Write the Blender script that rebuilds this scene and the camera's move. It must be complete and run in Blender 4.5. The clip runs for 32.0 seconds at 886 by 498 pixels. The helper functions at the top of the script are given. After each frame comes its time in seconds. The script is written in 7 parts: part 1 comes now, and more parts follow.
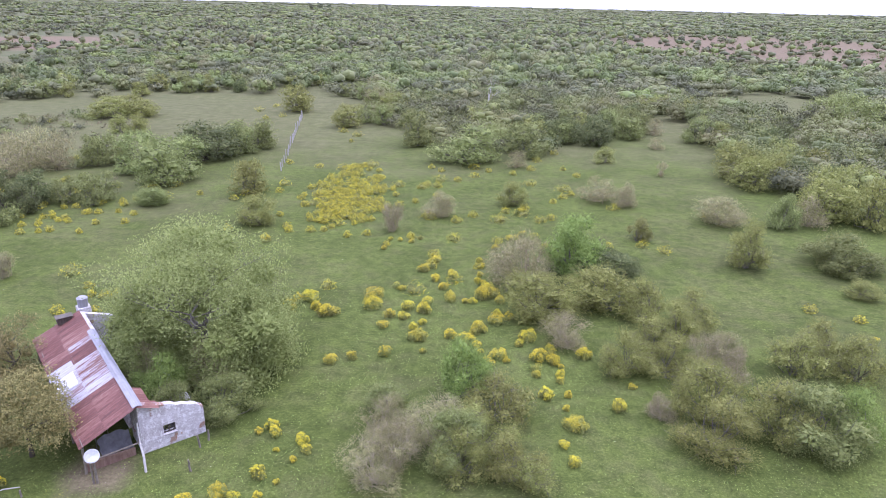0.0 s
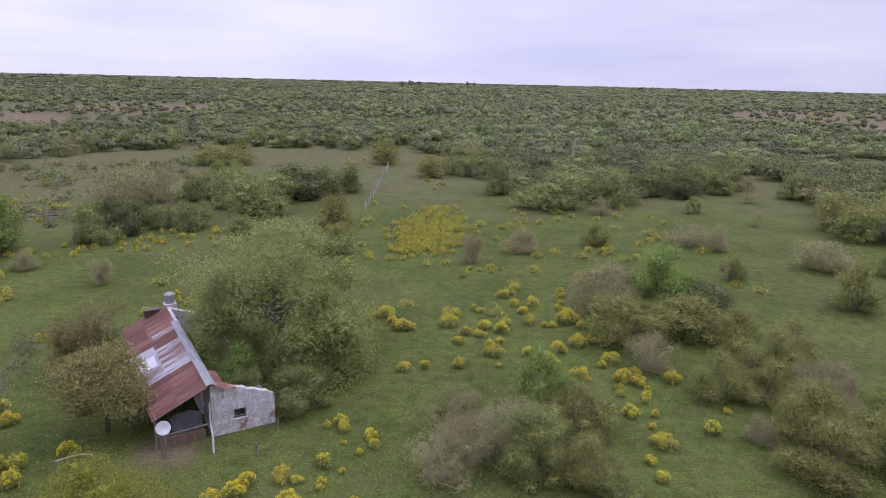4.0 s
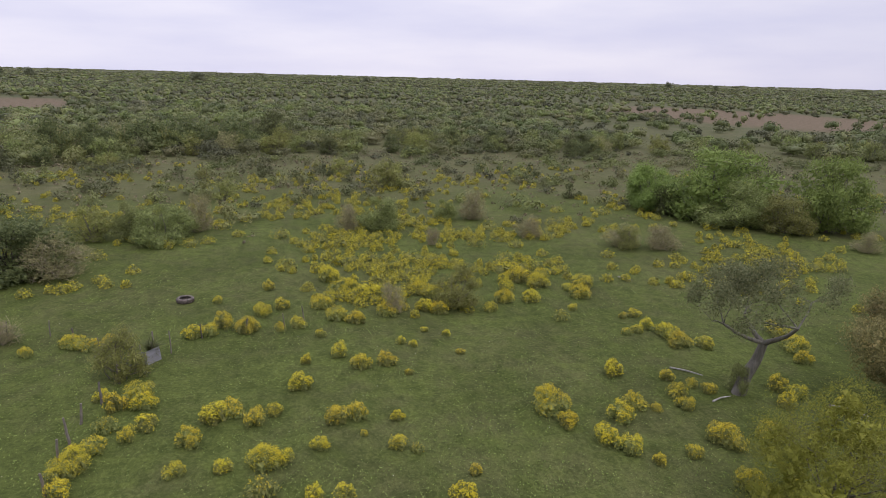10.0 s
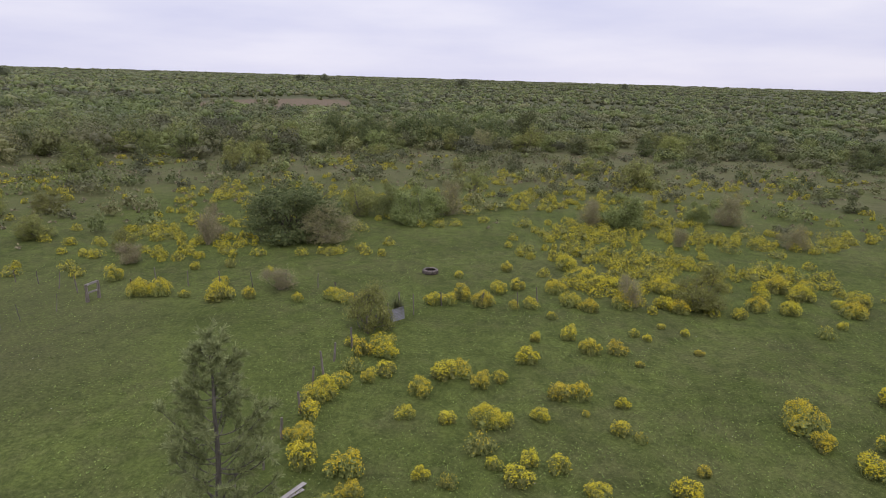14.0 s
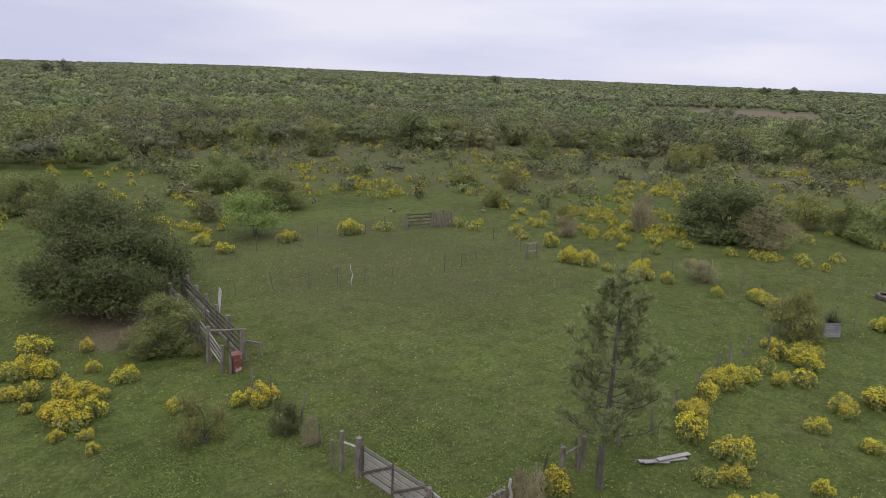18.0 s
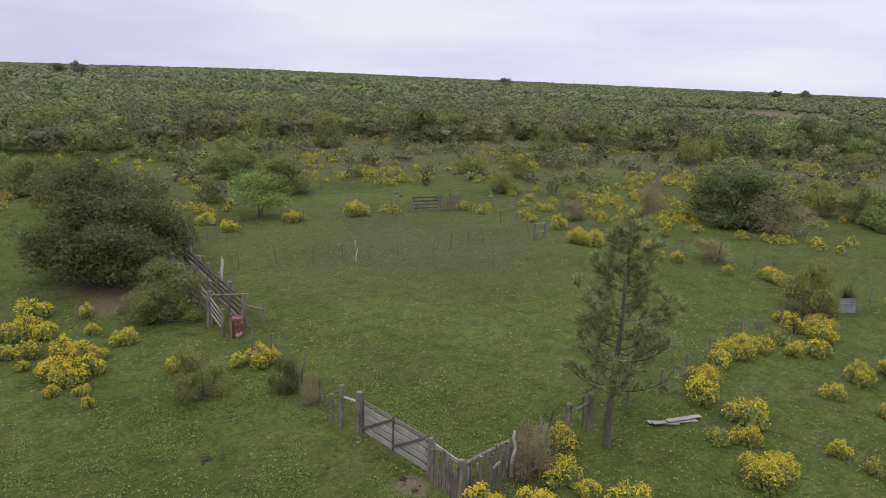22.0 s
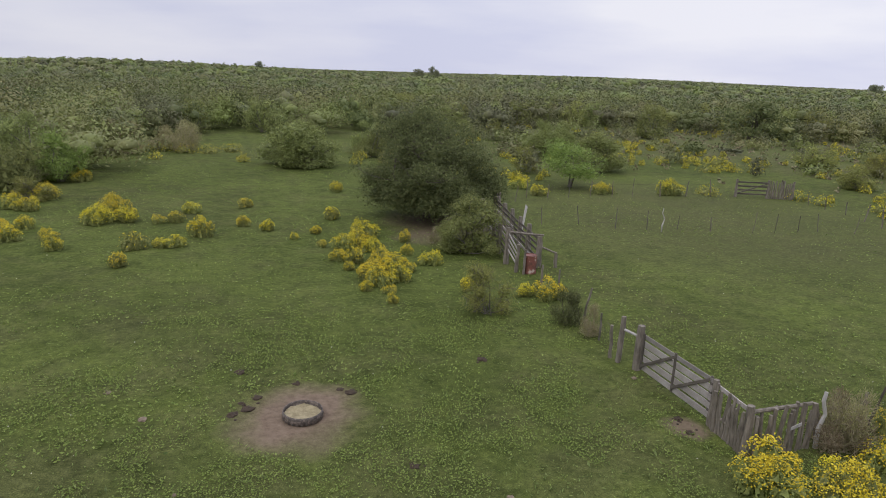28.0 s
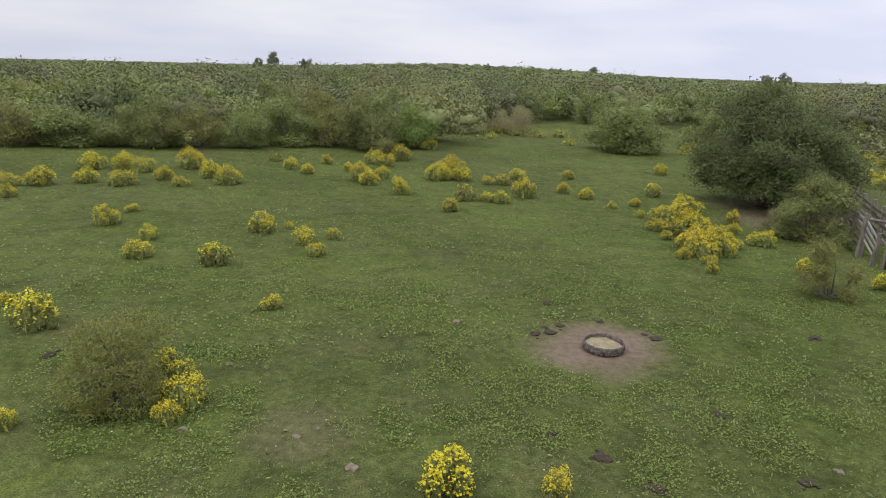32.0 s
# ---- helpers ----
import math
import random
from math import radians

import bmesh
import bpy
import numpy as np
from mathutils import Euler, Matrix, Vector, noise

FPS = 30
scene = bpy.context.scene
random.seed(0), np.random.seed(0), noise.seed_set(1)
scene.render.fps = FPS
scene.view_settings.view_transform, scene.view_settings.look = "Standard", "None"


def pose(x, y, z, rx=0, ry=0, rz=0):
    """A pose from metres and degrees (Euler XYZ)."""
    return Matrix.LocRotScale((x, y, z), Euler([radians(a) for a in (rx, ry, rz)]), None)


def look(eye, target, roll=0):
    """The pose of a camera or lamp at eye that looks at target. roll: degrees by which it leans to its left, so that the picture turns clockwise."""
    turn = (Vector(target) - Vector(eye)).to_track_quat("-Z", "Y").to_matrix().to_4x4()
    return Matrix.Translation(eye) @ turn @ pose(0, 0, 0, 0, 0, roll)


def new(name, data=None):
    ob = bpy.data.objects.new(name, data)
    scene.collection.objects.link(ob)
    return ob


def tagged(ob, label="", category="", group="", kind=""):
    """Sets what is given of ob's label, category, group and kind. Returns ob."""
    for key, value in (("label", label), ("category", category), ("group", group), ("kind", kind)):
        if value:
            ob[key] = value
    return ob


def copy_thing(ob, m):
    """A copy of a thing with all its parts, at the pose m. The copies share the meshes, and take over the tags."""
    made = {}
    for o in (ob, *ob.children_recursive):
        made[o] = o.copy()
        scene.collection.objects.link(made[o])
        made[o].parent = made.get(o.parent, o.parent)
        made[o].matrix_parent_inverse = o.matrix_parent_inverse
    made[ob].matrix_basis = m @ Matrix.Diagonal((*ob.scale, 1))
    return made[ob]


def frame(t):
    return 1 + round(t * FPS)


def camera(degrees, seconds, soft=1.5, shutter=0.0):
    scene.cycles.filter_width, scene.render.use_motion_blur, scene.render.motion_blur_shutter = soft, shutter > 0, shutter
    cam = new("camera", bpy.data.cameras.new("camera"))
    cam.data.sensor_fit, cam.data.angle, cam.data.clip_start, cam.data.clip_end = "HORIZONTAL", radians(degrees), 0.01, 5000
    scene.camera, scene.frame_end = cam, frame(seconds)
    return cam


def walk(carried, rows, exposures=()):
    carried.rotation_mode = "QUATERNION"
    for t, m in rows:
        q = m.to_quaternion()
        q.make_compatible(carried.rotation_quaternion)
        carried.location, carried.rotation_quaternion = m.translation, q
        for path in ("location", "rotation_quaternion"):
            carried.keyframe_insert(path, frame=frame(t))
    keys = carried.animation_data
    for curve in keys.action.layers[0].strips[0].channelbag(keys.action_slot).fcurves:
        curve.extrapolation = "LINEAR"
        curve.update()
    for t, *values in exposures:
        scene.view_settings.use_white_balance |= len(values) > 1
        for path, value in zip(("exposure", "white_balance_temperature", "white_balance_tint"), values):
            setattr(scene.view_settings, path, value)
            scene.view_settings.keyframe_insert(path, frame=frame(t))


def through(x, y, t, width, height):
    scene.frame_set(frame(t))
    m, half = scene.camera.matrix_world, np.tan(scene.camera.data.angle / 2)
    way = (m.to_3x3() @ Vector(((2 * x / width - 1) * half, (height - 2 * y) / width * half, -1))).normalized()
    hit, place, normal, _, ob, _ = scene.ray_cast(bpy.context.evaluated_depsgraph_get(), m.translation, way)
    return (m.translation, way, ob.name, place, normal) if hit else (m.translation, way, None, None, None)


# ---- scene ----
cam = camera(67.47, 32.0, soft=0.5)
# seconds, x, y, z, yaw to the left, pitch, roll
ROWS = [
    (0.0, -0.00, -0.00, 25.70, -0.00, -20.43, 1.30),
    (0.5, 0.03, 0.14, 25.10, 0.20, -18.72, 1.21),
    (1.0, -0.03, 0.24, 24.42, 0.26, -16.91, 1.20),
    (1.5, -0.01, 0.23, 23.71, 0.20, -15.24, 1.04),
    (2.0, -0.03, 0.13, 23.01, 0.19, -14.12, 1.02),
    (2.5, 0.06, 0.02, 22.49, 0.28, -14.24, 0.85),
    (4.5, 0.09, -0.55, 20.20, 12.14, -14.32, 1.14),
    (5.0, 0.25, -0.55, 19.70, 18.27, -14.45, 0.52),
    (5.5, 0.30, -0.84, 19.39, 25.82, -14.49, 0.80),
    (6.0, 0.30, -1.15, 19.07, 34.02, -14.50, 1.10),
    (6.5, 0.52, -1.25, 18.87, 42.95, -14.74, 1.14),
    (7.0, 0.76, -1.23, 18.65, 51.24, -14.88, 1.12),
    (7.5, 1.05, -1.18, 18.40, 58.82, -14.92, 1.03),
    (8.0, 1.28, -1.17, 18.23, 65.21, -14.95, 1.25),
    (8.5, 1.44, -1.11, 17.95, 69.68, -14.86, 1.37),
    (9.0, 1.54, -1.04, 17.70, 71.80, -14.78, 1.38),
    (9.5, 1.61, -1.03, 17.46, 73.04, -14.69, 1.47),
    (10.0, 1.62, -1.04, 17.25, 74.49, -14.62, 1.52),
    (10.5, 1.64, -1.09, 17.03, 77.29, -14.56, 1.66),
    (11.0, 1.69, -1.10, 16.82, 80.02, -14.54, 1.83),
    (11.5, 1.72, -1.09, 16.60, 81.98, -14.50, 1.87),
    (12.0, 1.71, -1.15, 16.35, 83.26, -14.44, 1.96),
    (12.5, 1.69, -1.17, 16.13, 84.92, -14.43, 2.08),
    (13.0, 1.71, -1.20, 15.90, 87.76, -14.40, 2.18),
    (13.5, 1.84, -1.04, 15.78, 91.64, -14.47, 1.99),
    (15.5, 2.47, -0.69, 15.14, 112.10, -14.66, 1.51),
    (16.0, 2.80, -0.51, 15.02, 119.96, -14.72, 1.79),
    (16.5, 3.02, -0.36, 14.78, 126.77, -14.81, 2.03),
    (17.0, 3.15, -0.27, 14.48, 129.86, -14.87, 2.30),
    (17.5, 3.22, -0.14, 14.19, 131.77, -14.87, 2.34),
    (18.0, 3.27, -0.05, 13.90, 132.63, -14.86, 2.45),
    (18.5, 3.32, 0.03, 13.65, 133.07, -14.84, 2.49),
    (19.0, 3.31, 0.08, 13.39, 133.23, -14.79, 2.52),
    (19.5, 3.29, 0.11, 13.17, 133.26, -14.77, 2.54),
    (20.0, 3.23, 0.13, 12.92, 133.31, -14.72, 2.56),
    (20.5, 3.15, 0.10, 12.68, 133.33, -14.69, 2.58),
    (21.0, 3.14, 0.11, 12.45, 133.34, -14.64, 2.54),
    (21.5, 3.09, 0.12, 12.21, 133.32, -14.59, 2.53),
    (22.0, 3.00, 0.05, 11.97, 133.41, -14.57, 2.55),
    (22.5, 2.92, 0.02, 11.72, 133.52, -14.53, 2.53),
    (23.0, 2.87, 0.05, 11.48, 133.52, -14.49, 2.46),
    (23.5, 2.85, 0.11, 11.23, 133.44, -14.46, 2.43),
    (24.0, 2.81, 0.18, 10.98, 133.40, -14.42, 2.35),
    (24.5, 2.77, 0.21, 10.73, 133.36, -14.39, 2.33),
    (26.5, 2.54, 0.66, 9.82, 145.81, -14.59, 2.51),
    (27.0, 2.52, 0.61, 9.45, 149.93, -14.64, 2.31),
    (27.5, 2.46, 0.57, 9.23, 154.82, -14.80, 2.35),
    (28.0, 2.44, 0.51, 9.03, 160.66, -15.07, 2.53),
    (28.5, 2.49, 0.50, 8.82, 166.63, -15.32, 2.56),
    (29.0, 2.55, 0.56, 8.63, 173.23, -15.54, 2.49),
    (29.5, 2.56, 0.58, 8.36, 178.58, -15.62, 2.59),
    (30.0, 2.58, 0.61, 8.09, 182.78, -15.70, 2.67),
    (30.5, 2.56, 0.68, 7.83, 185.45, -15.77, 2.67),
    (31.0, 2.55, 0.73, 7.54, 186.46, -15.74, 2.68),
    (31.5, 2.57, 0.81, 7.28, 187.18, -15.70, 2.75),
    (32.0, 2.56, 0.86, 6.97, 187.95, -15.63, 2.66),
]


def rig(x, y, z, yaw, pitch, roll):
    return pose(x, y, z) @ pose(0, 0, 0, 0, 0, yaw) @ pose(0, 0, 0, 90 + pitch) @ pose(0, 0, 0, 0, 0, roll)


walk(cam, [(t, rig(x, y, z, a, b, c)) for t, x, y, z, a, b, c in ROWS],
     exposures=[(0.0, 1.5, 5550, 21), (1.0, 1.16, 5600, 21), (2.0, 0.76, 5700, 21), (4.8, 0.55, 6150, 15), (6.5, 0.42, 6400, 13), (9.0, 0.3, 6400, 12), (15.0, 0.24, 6350, 10), (24.0, 0.3, 6450, 6), (26.0, 0.25, 6450, 6), (28.5, 0.33, 6550, 4), (31.0, 0.5, 6600, 2), (32.0, 0.52, 6600, 2)])

# ---- overcast sky and soft sun ----
world = bpy.data.worlds.new("overcast_sky")
scene.world = world
world.use_nodes = True
wn, wl = world.node_tree.nodes, world.node_tree.links
wn.clear()
w_out = wn.new("ShaderNodeOutputWorld")
w_bg = wn.new("ShaderNodeBackground")
w_sky = wn.new("ShaderNodeTexSky")
w_sky.sky_type = "NISHITA"
w_sky.sun_disc = False
w_sky.sun_elevation = radians(38)
w_sky.sun_rotation = radians(-60)
w_tc = wn.new("ShaderNodeTexCoord")
w_map = wn.new("ShaderNodeMapping")
w_map.inputs["Scale"].default_value = (1.3, 1.3, 7.0)
w_noise = wn.new("ShaderNodeTexNoise")
w_noise.inputs["Scale"].default_value = 1.6
w_noise.inputs["Detail"].default_value = 7
w_noise.inputs["Roughness"].default_value = 0.5
w_ramp = wn.new("ShaderNodeValToRGB")
w_ramp.color_ramp.elements[0].position = 0.36
w_ramp.color_ramp.elements[0].color = (6.35, 6.35, 8.3, 1)
w_ramp.color_ramp.elements[1].position = 0.66
w_ramp.color_ramp.elements[1].color = (8.3, 8.05, 9.15, 1)
w_mix = wn.new("ShaderNodeMix")
w_mix.data_type = "RGBA"
w_mix.inputs[0].default_value = 0.96
wl.new(w_tc.outputs["Generated"], w_map.inputs["Vector"])
wl.new(w_map.outputs[0], w_noise.inputs["Vector"])
wl.new(w_noise.outputs["Fac"], w_ramp.inputs[0])
wl.new(w_sky.outputs[0], w_mix.inputs[6])
wl.new(w_ramp.outputs[0], w_mix.inputs[7])
wl.new(w_mix.outputs[2], w_bg.inputs["Color"])
# an overcast sky is brighter overhead than at the horizon
w_sep = wn.new("ShaderNodeSeparateXYZ")
wl.new(w_tc.outputs["Generated"], w_sep.inputs[0])
w_up = wn.new("ShaderNodeMath")
w_up.operation, w_up.use_clamp = "MULTIPLY_ADD", True
wl.new(w_sep.outputs["Z"], w_up.inputs[0])
w_up.inputs[1].default_value, w_up.inputs[2].default_value = 2.0, -1.0
w_grow = wn.new("ShaderNodeMath")
w_grow.operation = "MULTIPLY_ADD"
wl.new(w_up.outputs[0], w_grow.inputs[0])
w_grow.inputs[1].default_value, w_grow.inputs[2].default_value = 0.135, 0.082
# and brighter to the west than to the south-east
w_dot = wn.new("ShaderNodeVectorMath")
w_dot.operation = "DOT_PRODUCT"
wl.new(w_tc.outputs["Generated"], w_dot.inputs[0])
w_dot.inputs[1].default_value = (-0.16, -0.05, 0.0)
w_side = wn.new("ShaderNodeMath")
w_side.operation = "ADD"
wl.new(w_dot.outputs["Value"], w_side.inputs[0])
w_side.inputs[1].default_value = 0.9
w_all = wn.new("ShaderNodeMath")
w_all.operation = "MULTIPLY"
wl.new(w_grow.outputs[0], w_all.inputs[0])
wl.new(w_side.outputs[0], w_all.inputs[1])
wl.new(w_all.outputs[0], w_bg.inputs["Strength"])
wl.new(w_bg.outputs[0], w_out.inputs["Surface"])
sun = new("sun", bpy.data.lights.new("sun", "SUN"))
sun.data.energy = 0.7
sun.data.angle = radians(25)
sun.data.color = (1.0, 0.96, 0.9)
sun.matrix_world = look((60, 35, 80), (0, 0, 0))


# ---- materials ----
def nodes_of(name):
    m = bpy.data.materials.new(name)
    m.use_nodes = True
    nt = m.node_tree
    return m, nt.nodes, nt.links, nt.nodes["Principled BSDF"]


def ramp(n, l, src, stops):
    r = n.new("ShaderNodeValToRGB")
    e = r.color_ramp.elements
    while len(e) < len(stops):
        e.new(0.5)
    for k, (p, c) in zip(e, stops):
        k.position, k.color = p, (*c, 1)
    l.new(src, r.inputs[0])
    return r.outputs[0]


def noise_tex(n, l, scale, detail=4.0, rough=0.55, coord="Object", stretch=None):
    tc = n.new("ShaderNodeTexCoord")
    t = n.new("ShaderNodeTexNoise")
    t.inputs["Scale"].default_value, t.inputs["Detail"].default_value, t.inputs["Roughness"].default_value = scale, detail, rough
    if stretch:
        mp = n.new("ShaderNodeMapping")
        mp.inputs["Scale"].default_value = stretch
        l.new(tc.outputs[coord], mp.inputs["Vector"])
        l.new(mp.outputs[0], t.inputs["Vector"])
    else:
        l.new(tc.outputs[coord], t.inputs["Vector"])
    return t.outputs["Fac"]


def mix_rgb(n, l, fac, a, b, mode="MIX"):
    m = n.new("ShaderNodeMix")
    m.data_type, m.blend_type = "RGBA", mode
    for k, v in ((0, fac), (6, a), (7, b)):
        if isinstance(v, (int, float)):
            m.inputs[k].default_value = v
        elif isinstance(v, tuple):
            m.inputs[k].default_value = (*v, 1)
        else:
            l.new(v, m.inputs[k])
    return m.outputs[2]


def math_node(n, l, op, a, b=0.0, clamp=False):
    m = n.new("ShaderNodeMath")
    m.operation, m.use_clamp = op, clamp
    for k, v in enumerate((a, b)):
        if isinstance(v, (int, float)):
            m.inputs[k].default_value = v
        else:
            l.new(v, m.inputs[k])
    return m.outputs[0]


def bump(n, l, p, height, strength=0.4, distance=0.05):
    b = n.new("ShaderNodeBump")
    b.inputs["Strength"].default_value, b.inputs["Distance"].default_value = strength, distance
    l.new(height, b.inputs["Height"])
    l.new(b.outputs[0], p.inputs["Normal"])


def leaf_material(name, dark, mid, light, vary=0.35, through=0.4, rough=0.6, patch=0.9, other=None, speck=7.0, soft=0.45, harsh=1.0, crowns=0.0):
    """Leaves: each leaf has its own tone, each plant a slight shift of its own."""
    m, n, l, p = nodes_of(name)
    geo = n.new("ShaderNodeNewGeometry")
    info = n.new("ShaderNodeObjectInfo")
    col = ramp(n, l, geo.outputs["Random Per Island"], [(0.0, dark), (0.55, mid), (1.0, light)])
    if other:
        # neighbouring bushes differ in tone
        where = ramp(n, l, noise_tex(n, l, patch * 1.3, 3.0), [(0.42, (0, 0, 0)), (0.6, (1, 1, 1))])
        col = mix_rgb(n, l, where, col, other)
    hsv = n.new("ShaderNodeHueSaturation")
    l.new(col, hsv.inputs["Color"])
    h = n.new("ShaderNodeMapRange")
    h.inputs["To Min"].default_value, h.inputs["To Max"].default_value = 0.49, 0.51
    l.new(info.outputs["Random"], h.inputs["Value"])
    l.new(h.outputs[0], hsv.inputs["Hue"])
    v = n.new("ShaderNodeMapRange")
    v.inputs["To Min"].default_value, v.inputs["To Max"].default_value = 1 - vary, 1 + vary
    big = noise_tex(n, l, patch, 2.0)
    l.new(mix_rgb(n, l, 0.5, big, info.outputs["Random"]), v.inputs["Value"])
    l.new(v.outputs[0], hsv.inputs["Value"])
    tone = hsv.outputs[0]
    if speck:
        # leaf-sized grain on massed foliage; dark gaps of shade are put into its colour
        grain = noise_tex(n, l, speck, 4.0, 0.75)
        tone = mix_rgb(n, l, 1.0, tone, ramp(n, l, grain, [(0.34, (1 - 0.58 * harsh, 1 - 0.57 * harsh, 1 - 0.58 * harsh)), (0.5, (0.97, 0.97, 0.97)), (0.66, (1 + 0.55 * harsh, 1 + 0.5 * harsh, 1 + 0.4 * harsh))]), "MULTIPLY")
    if crowns:
        # random tone for each tree-sized cell of a wood
        cell = n.new("ShaderNodeTexVoronoi")
        cell.voronoi_dimensions = "2D"
        cell.inputs["Scale"].default_value = crowns
        place = n.new("ShaderNodeTexCoord")
        l.new(place.outputs["Object"], cell.inputs["Vector"])
        pick = n.new("ShaderNodeSeparateColor")
        l.new(cell.outputs["Color"], pick.inputs[0])
        kind = ramp(n, l, pick.outputs[0], [(0.0, (0.58, 0.6, 0.62)), (0.3, (0.76, 0.79, 0.78)), (0.6, (1.0, 0.98, 0.95)), (0.85, (1.08, 1.13, 0.92)), (1.0, (1.2, 1.13, 1.05))])
        tone = mix_rgb(n, l, 1.0, tone, kind, "MULTIPLY")
    l.new(tone, p.inputs["Base Color"])
    p.inputs["Roughness"].default_value = rough
    p.inputs["Specular IOR Level"].default_value = 0.2
    # normals are bent upwards to even out and brighten the light on leaves
    lift = n.new("ShaderNodeVectorMath")
    lift.operation = "MULTIPLY_ADD"
    l.new(geo.outputs["Normal"], lift.inputs[0])
    lift.inputs[1].default_value, lift.inputs[2].default_value = (1 - soft, 1 - soft, 1 - soft), (0, 0, soft)
    even = n.new("ShaderNodeVectorMath")
    even.operation = "NORMALIZE"
    l.new(lift.outputs[0], even.inputs[0])
    l.new(even.outputs[0], p.inputs["Normal"])
    if through:
        tr = n.new("ShaderNodeBsdfTranslucent")
        l.new(tone, tr.inputs["Color"])
        ms = n.new("ShaderNodeMixShader")
        ms.inputs[0].default_value = through
        l.new(p.outputs[0], ms.inputs[1])
        l.new(tr.outputs[0], ms.inputs[2])
        l.new(ms.outputs[0], n["Material Output"].inputs["Surface"])
    return m


LEAF_G = leaf_material("leaf_green", (0.145, 0.172, 0.055), (0.235, 0.268, 0.085), (0.315, 0.345, 0.12), harsh=0.6)
LEAF_O = leaf_material("leaf_olive", (0.165, 0.18, 0.048), (0.255, 0.27, 0.075), (0.37, 0.37, 0.115), harsh=0.5)
LEAF_D = leaf_material("leaf_dark", (0.085, 0.103, 0.038), (0.14, 0.162, 0.058), (0.2, 0.22, 0.083), harsh=0.6)
LEAF_L = leaf_material("leaf_bright", (0.15, 0.21, 0.05), (0.225, 0.3, 0.07), (0.3, 0.38, 0.1), harsh=0.5)
LEAF_B = leaf_material("leaf_grey_brown", (0.215, 0.207, 0.092), (0.315, 0.298, 0.135), (0.44, 0.405, 0.195), vary=0.2, harsh=0.4)
LEAF_RUST = leaf_material("leaf_rusty", (0.14, 0.14, 0.05), (0.255, 0.232, 0.085), (0.39, 0.325, 0.13), harsh=0.7)
LEAF_WILLOW = leaf_material("leaf_yellow_green", (0.185, 0.205, 0.026), (0.275, 0.3, 0.038), (0.37, 0.385, 0.06), through=0.35, harsh=0.4)
NEEDLE = leaf_material("pine_needle", (0.19, 0.215, 0.085), (0.27, 0.3, 0.12), (0.36, 0.385, 0.165), through=0.4, speck=0)
LEAF_FAR = leaf_material("leaf_far", (0.140, 0.166, 0.056), (0.167, 0.196, 0.067), (0.194, 0.221, 0.081), vary=0.3, patch=0.05, other=(0.162, 0.162, 0.079), through=0.12, speck=0.8, soft=0.22, harsh=0.25, crowns=0.14)
LEAF_OFAR = leaf_material("leaf_olive_far", (0.133, 0.137, 0.068), (0.155, 0.158, 0.081), (0.180, 0.180, 0.095), vary=0.3, patch=0.06, through=0.12, speck=0.8, soft=0.22, harsh=0.25, crowns=0.15)
LEAF_EDGE = leaf_material("leaf_wood_edge", (0.149, 0.171, 0.058), (0.184, 0.209, 0.071), (0.225, 0.248, 0.090), vary=0.3, patch=0.06, other=(0.180, 0.176, 0.086), through=0.15, speck=1.4, soft=0.22, harsh=0.3, crowns=0.16)
LEAF_FEATHER = leaf_material("leaf_feathery", (0.16, 0.185, 0.046), (0.245, 0.265, 0.07), (0.34, 0.35, 0.105), vary=0.1, speck=0)
CLUMP_LEAF = leaf_material("clump_leaf", (0.15, 0.175, 0.05), (0.24, 0.262, 0.075), (0.33, 0.345, 0.115), harsh=0.6)
PETAL = leaf_material("yellow_petal", (0.44, 0.348, 0.016), (0.61, 0.503, 0.025), (0.75, 0.64, 0.052), vary=0.12, through=0.15, speck=0)
WEED = leaf_material("weed_leaf", (0.14, 0.186, 0.042), (0.207, 0.258, 0.062), (0.285, 0.335, 0.092), vary=0.12, speck=0)
GRASS_TUFT = leaf_material("grass_blade", (0.125, 0.175, 0.05), (0.175, 0.231, 0.07), (0.237, 0.288, 0.105), vary=0.12)
STEPPE = leaf_material("dry_tuft", (0.117, 0.104, 0.058), (0.195, 0.169, 0.098), (0.286, 0.247, 0.143), through=0.1)


def bark_material(name, a, b, scale=6.0):
    m, n, l, p = nodes_of(name)
    f1 = noise_tex(n, l, scale, 6.0, 0.65, stretch=(1, 1, 0.25))
    col = ramp(n, l, f1, [(0.3, a), (0.7, b)])
    l.new(col, p.inputs["Base Color"])
    p.inputs["Roughness"].default_value = 0.9
    bump(n, l, p, f1, 0.6, 0.03)
    return m


BARK = bark_material("bark_grey", (0.07, 0.06, 0.05), (0.2, 0.18, 0.15))
BARK_PALE = bark_material("bark_lichened", (0.09, 0.083, 0.063), (0.22, 0.205, 0.165))
BARK_DARK = bark_material("bark_dark", (0.045, 0.036, 0.028), (0.12, 0.1, 0.08))
TWIG = bark_material("dry_twig", (0.24, 0.2, 0.125), (0.46, 0.39, 0.26), 3.0)
DEADWOOD = bark_material("bleached_wood", (0.26, 0.24, 0.22), (0.5, 0.48, 0.45), 5.0)
POSTWOOD = bark_material("weathered_post", (0.095, 0.08, 0.062), (0.275, 0.24, 0.195), 9.0)


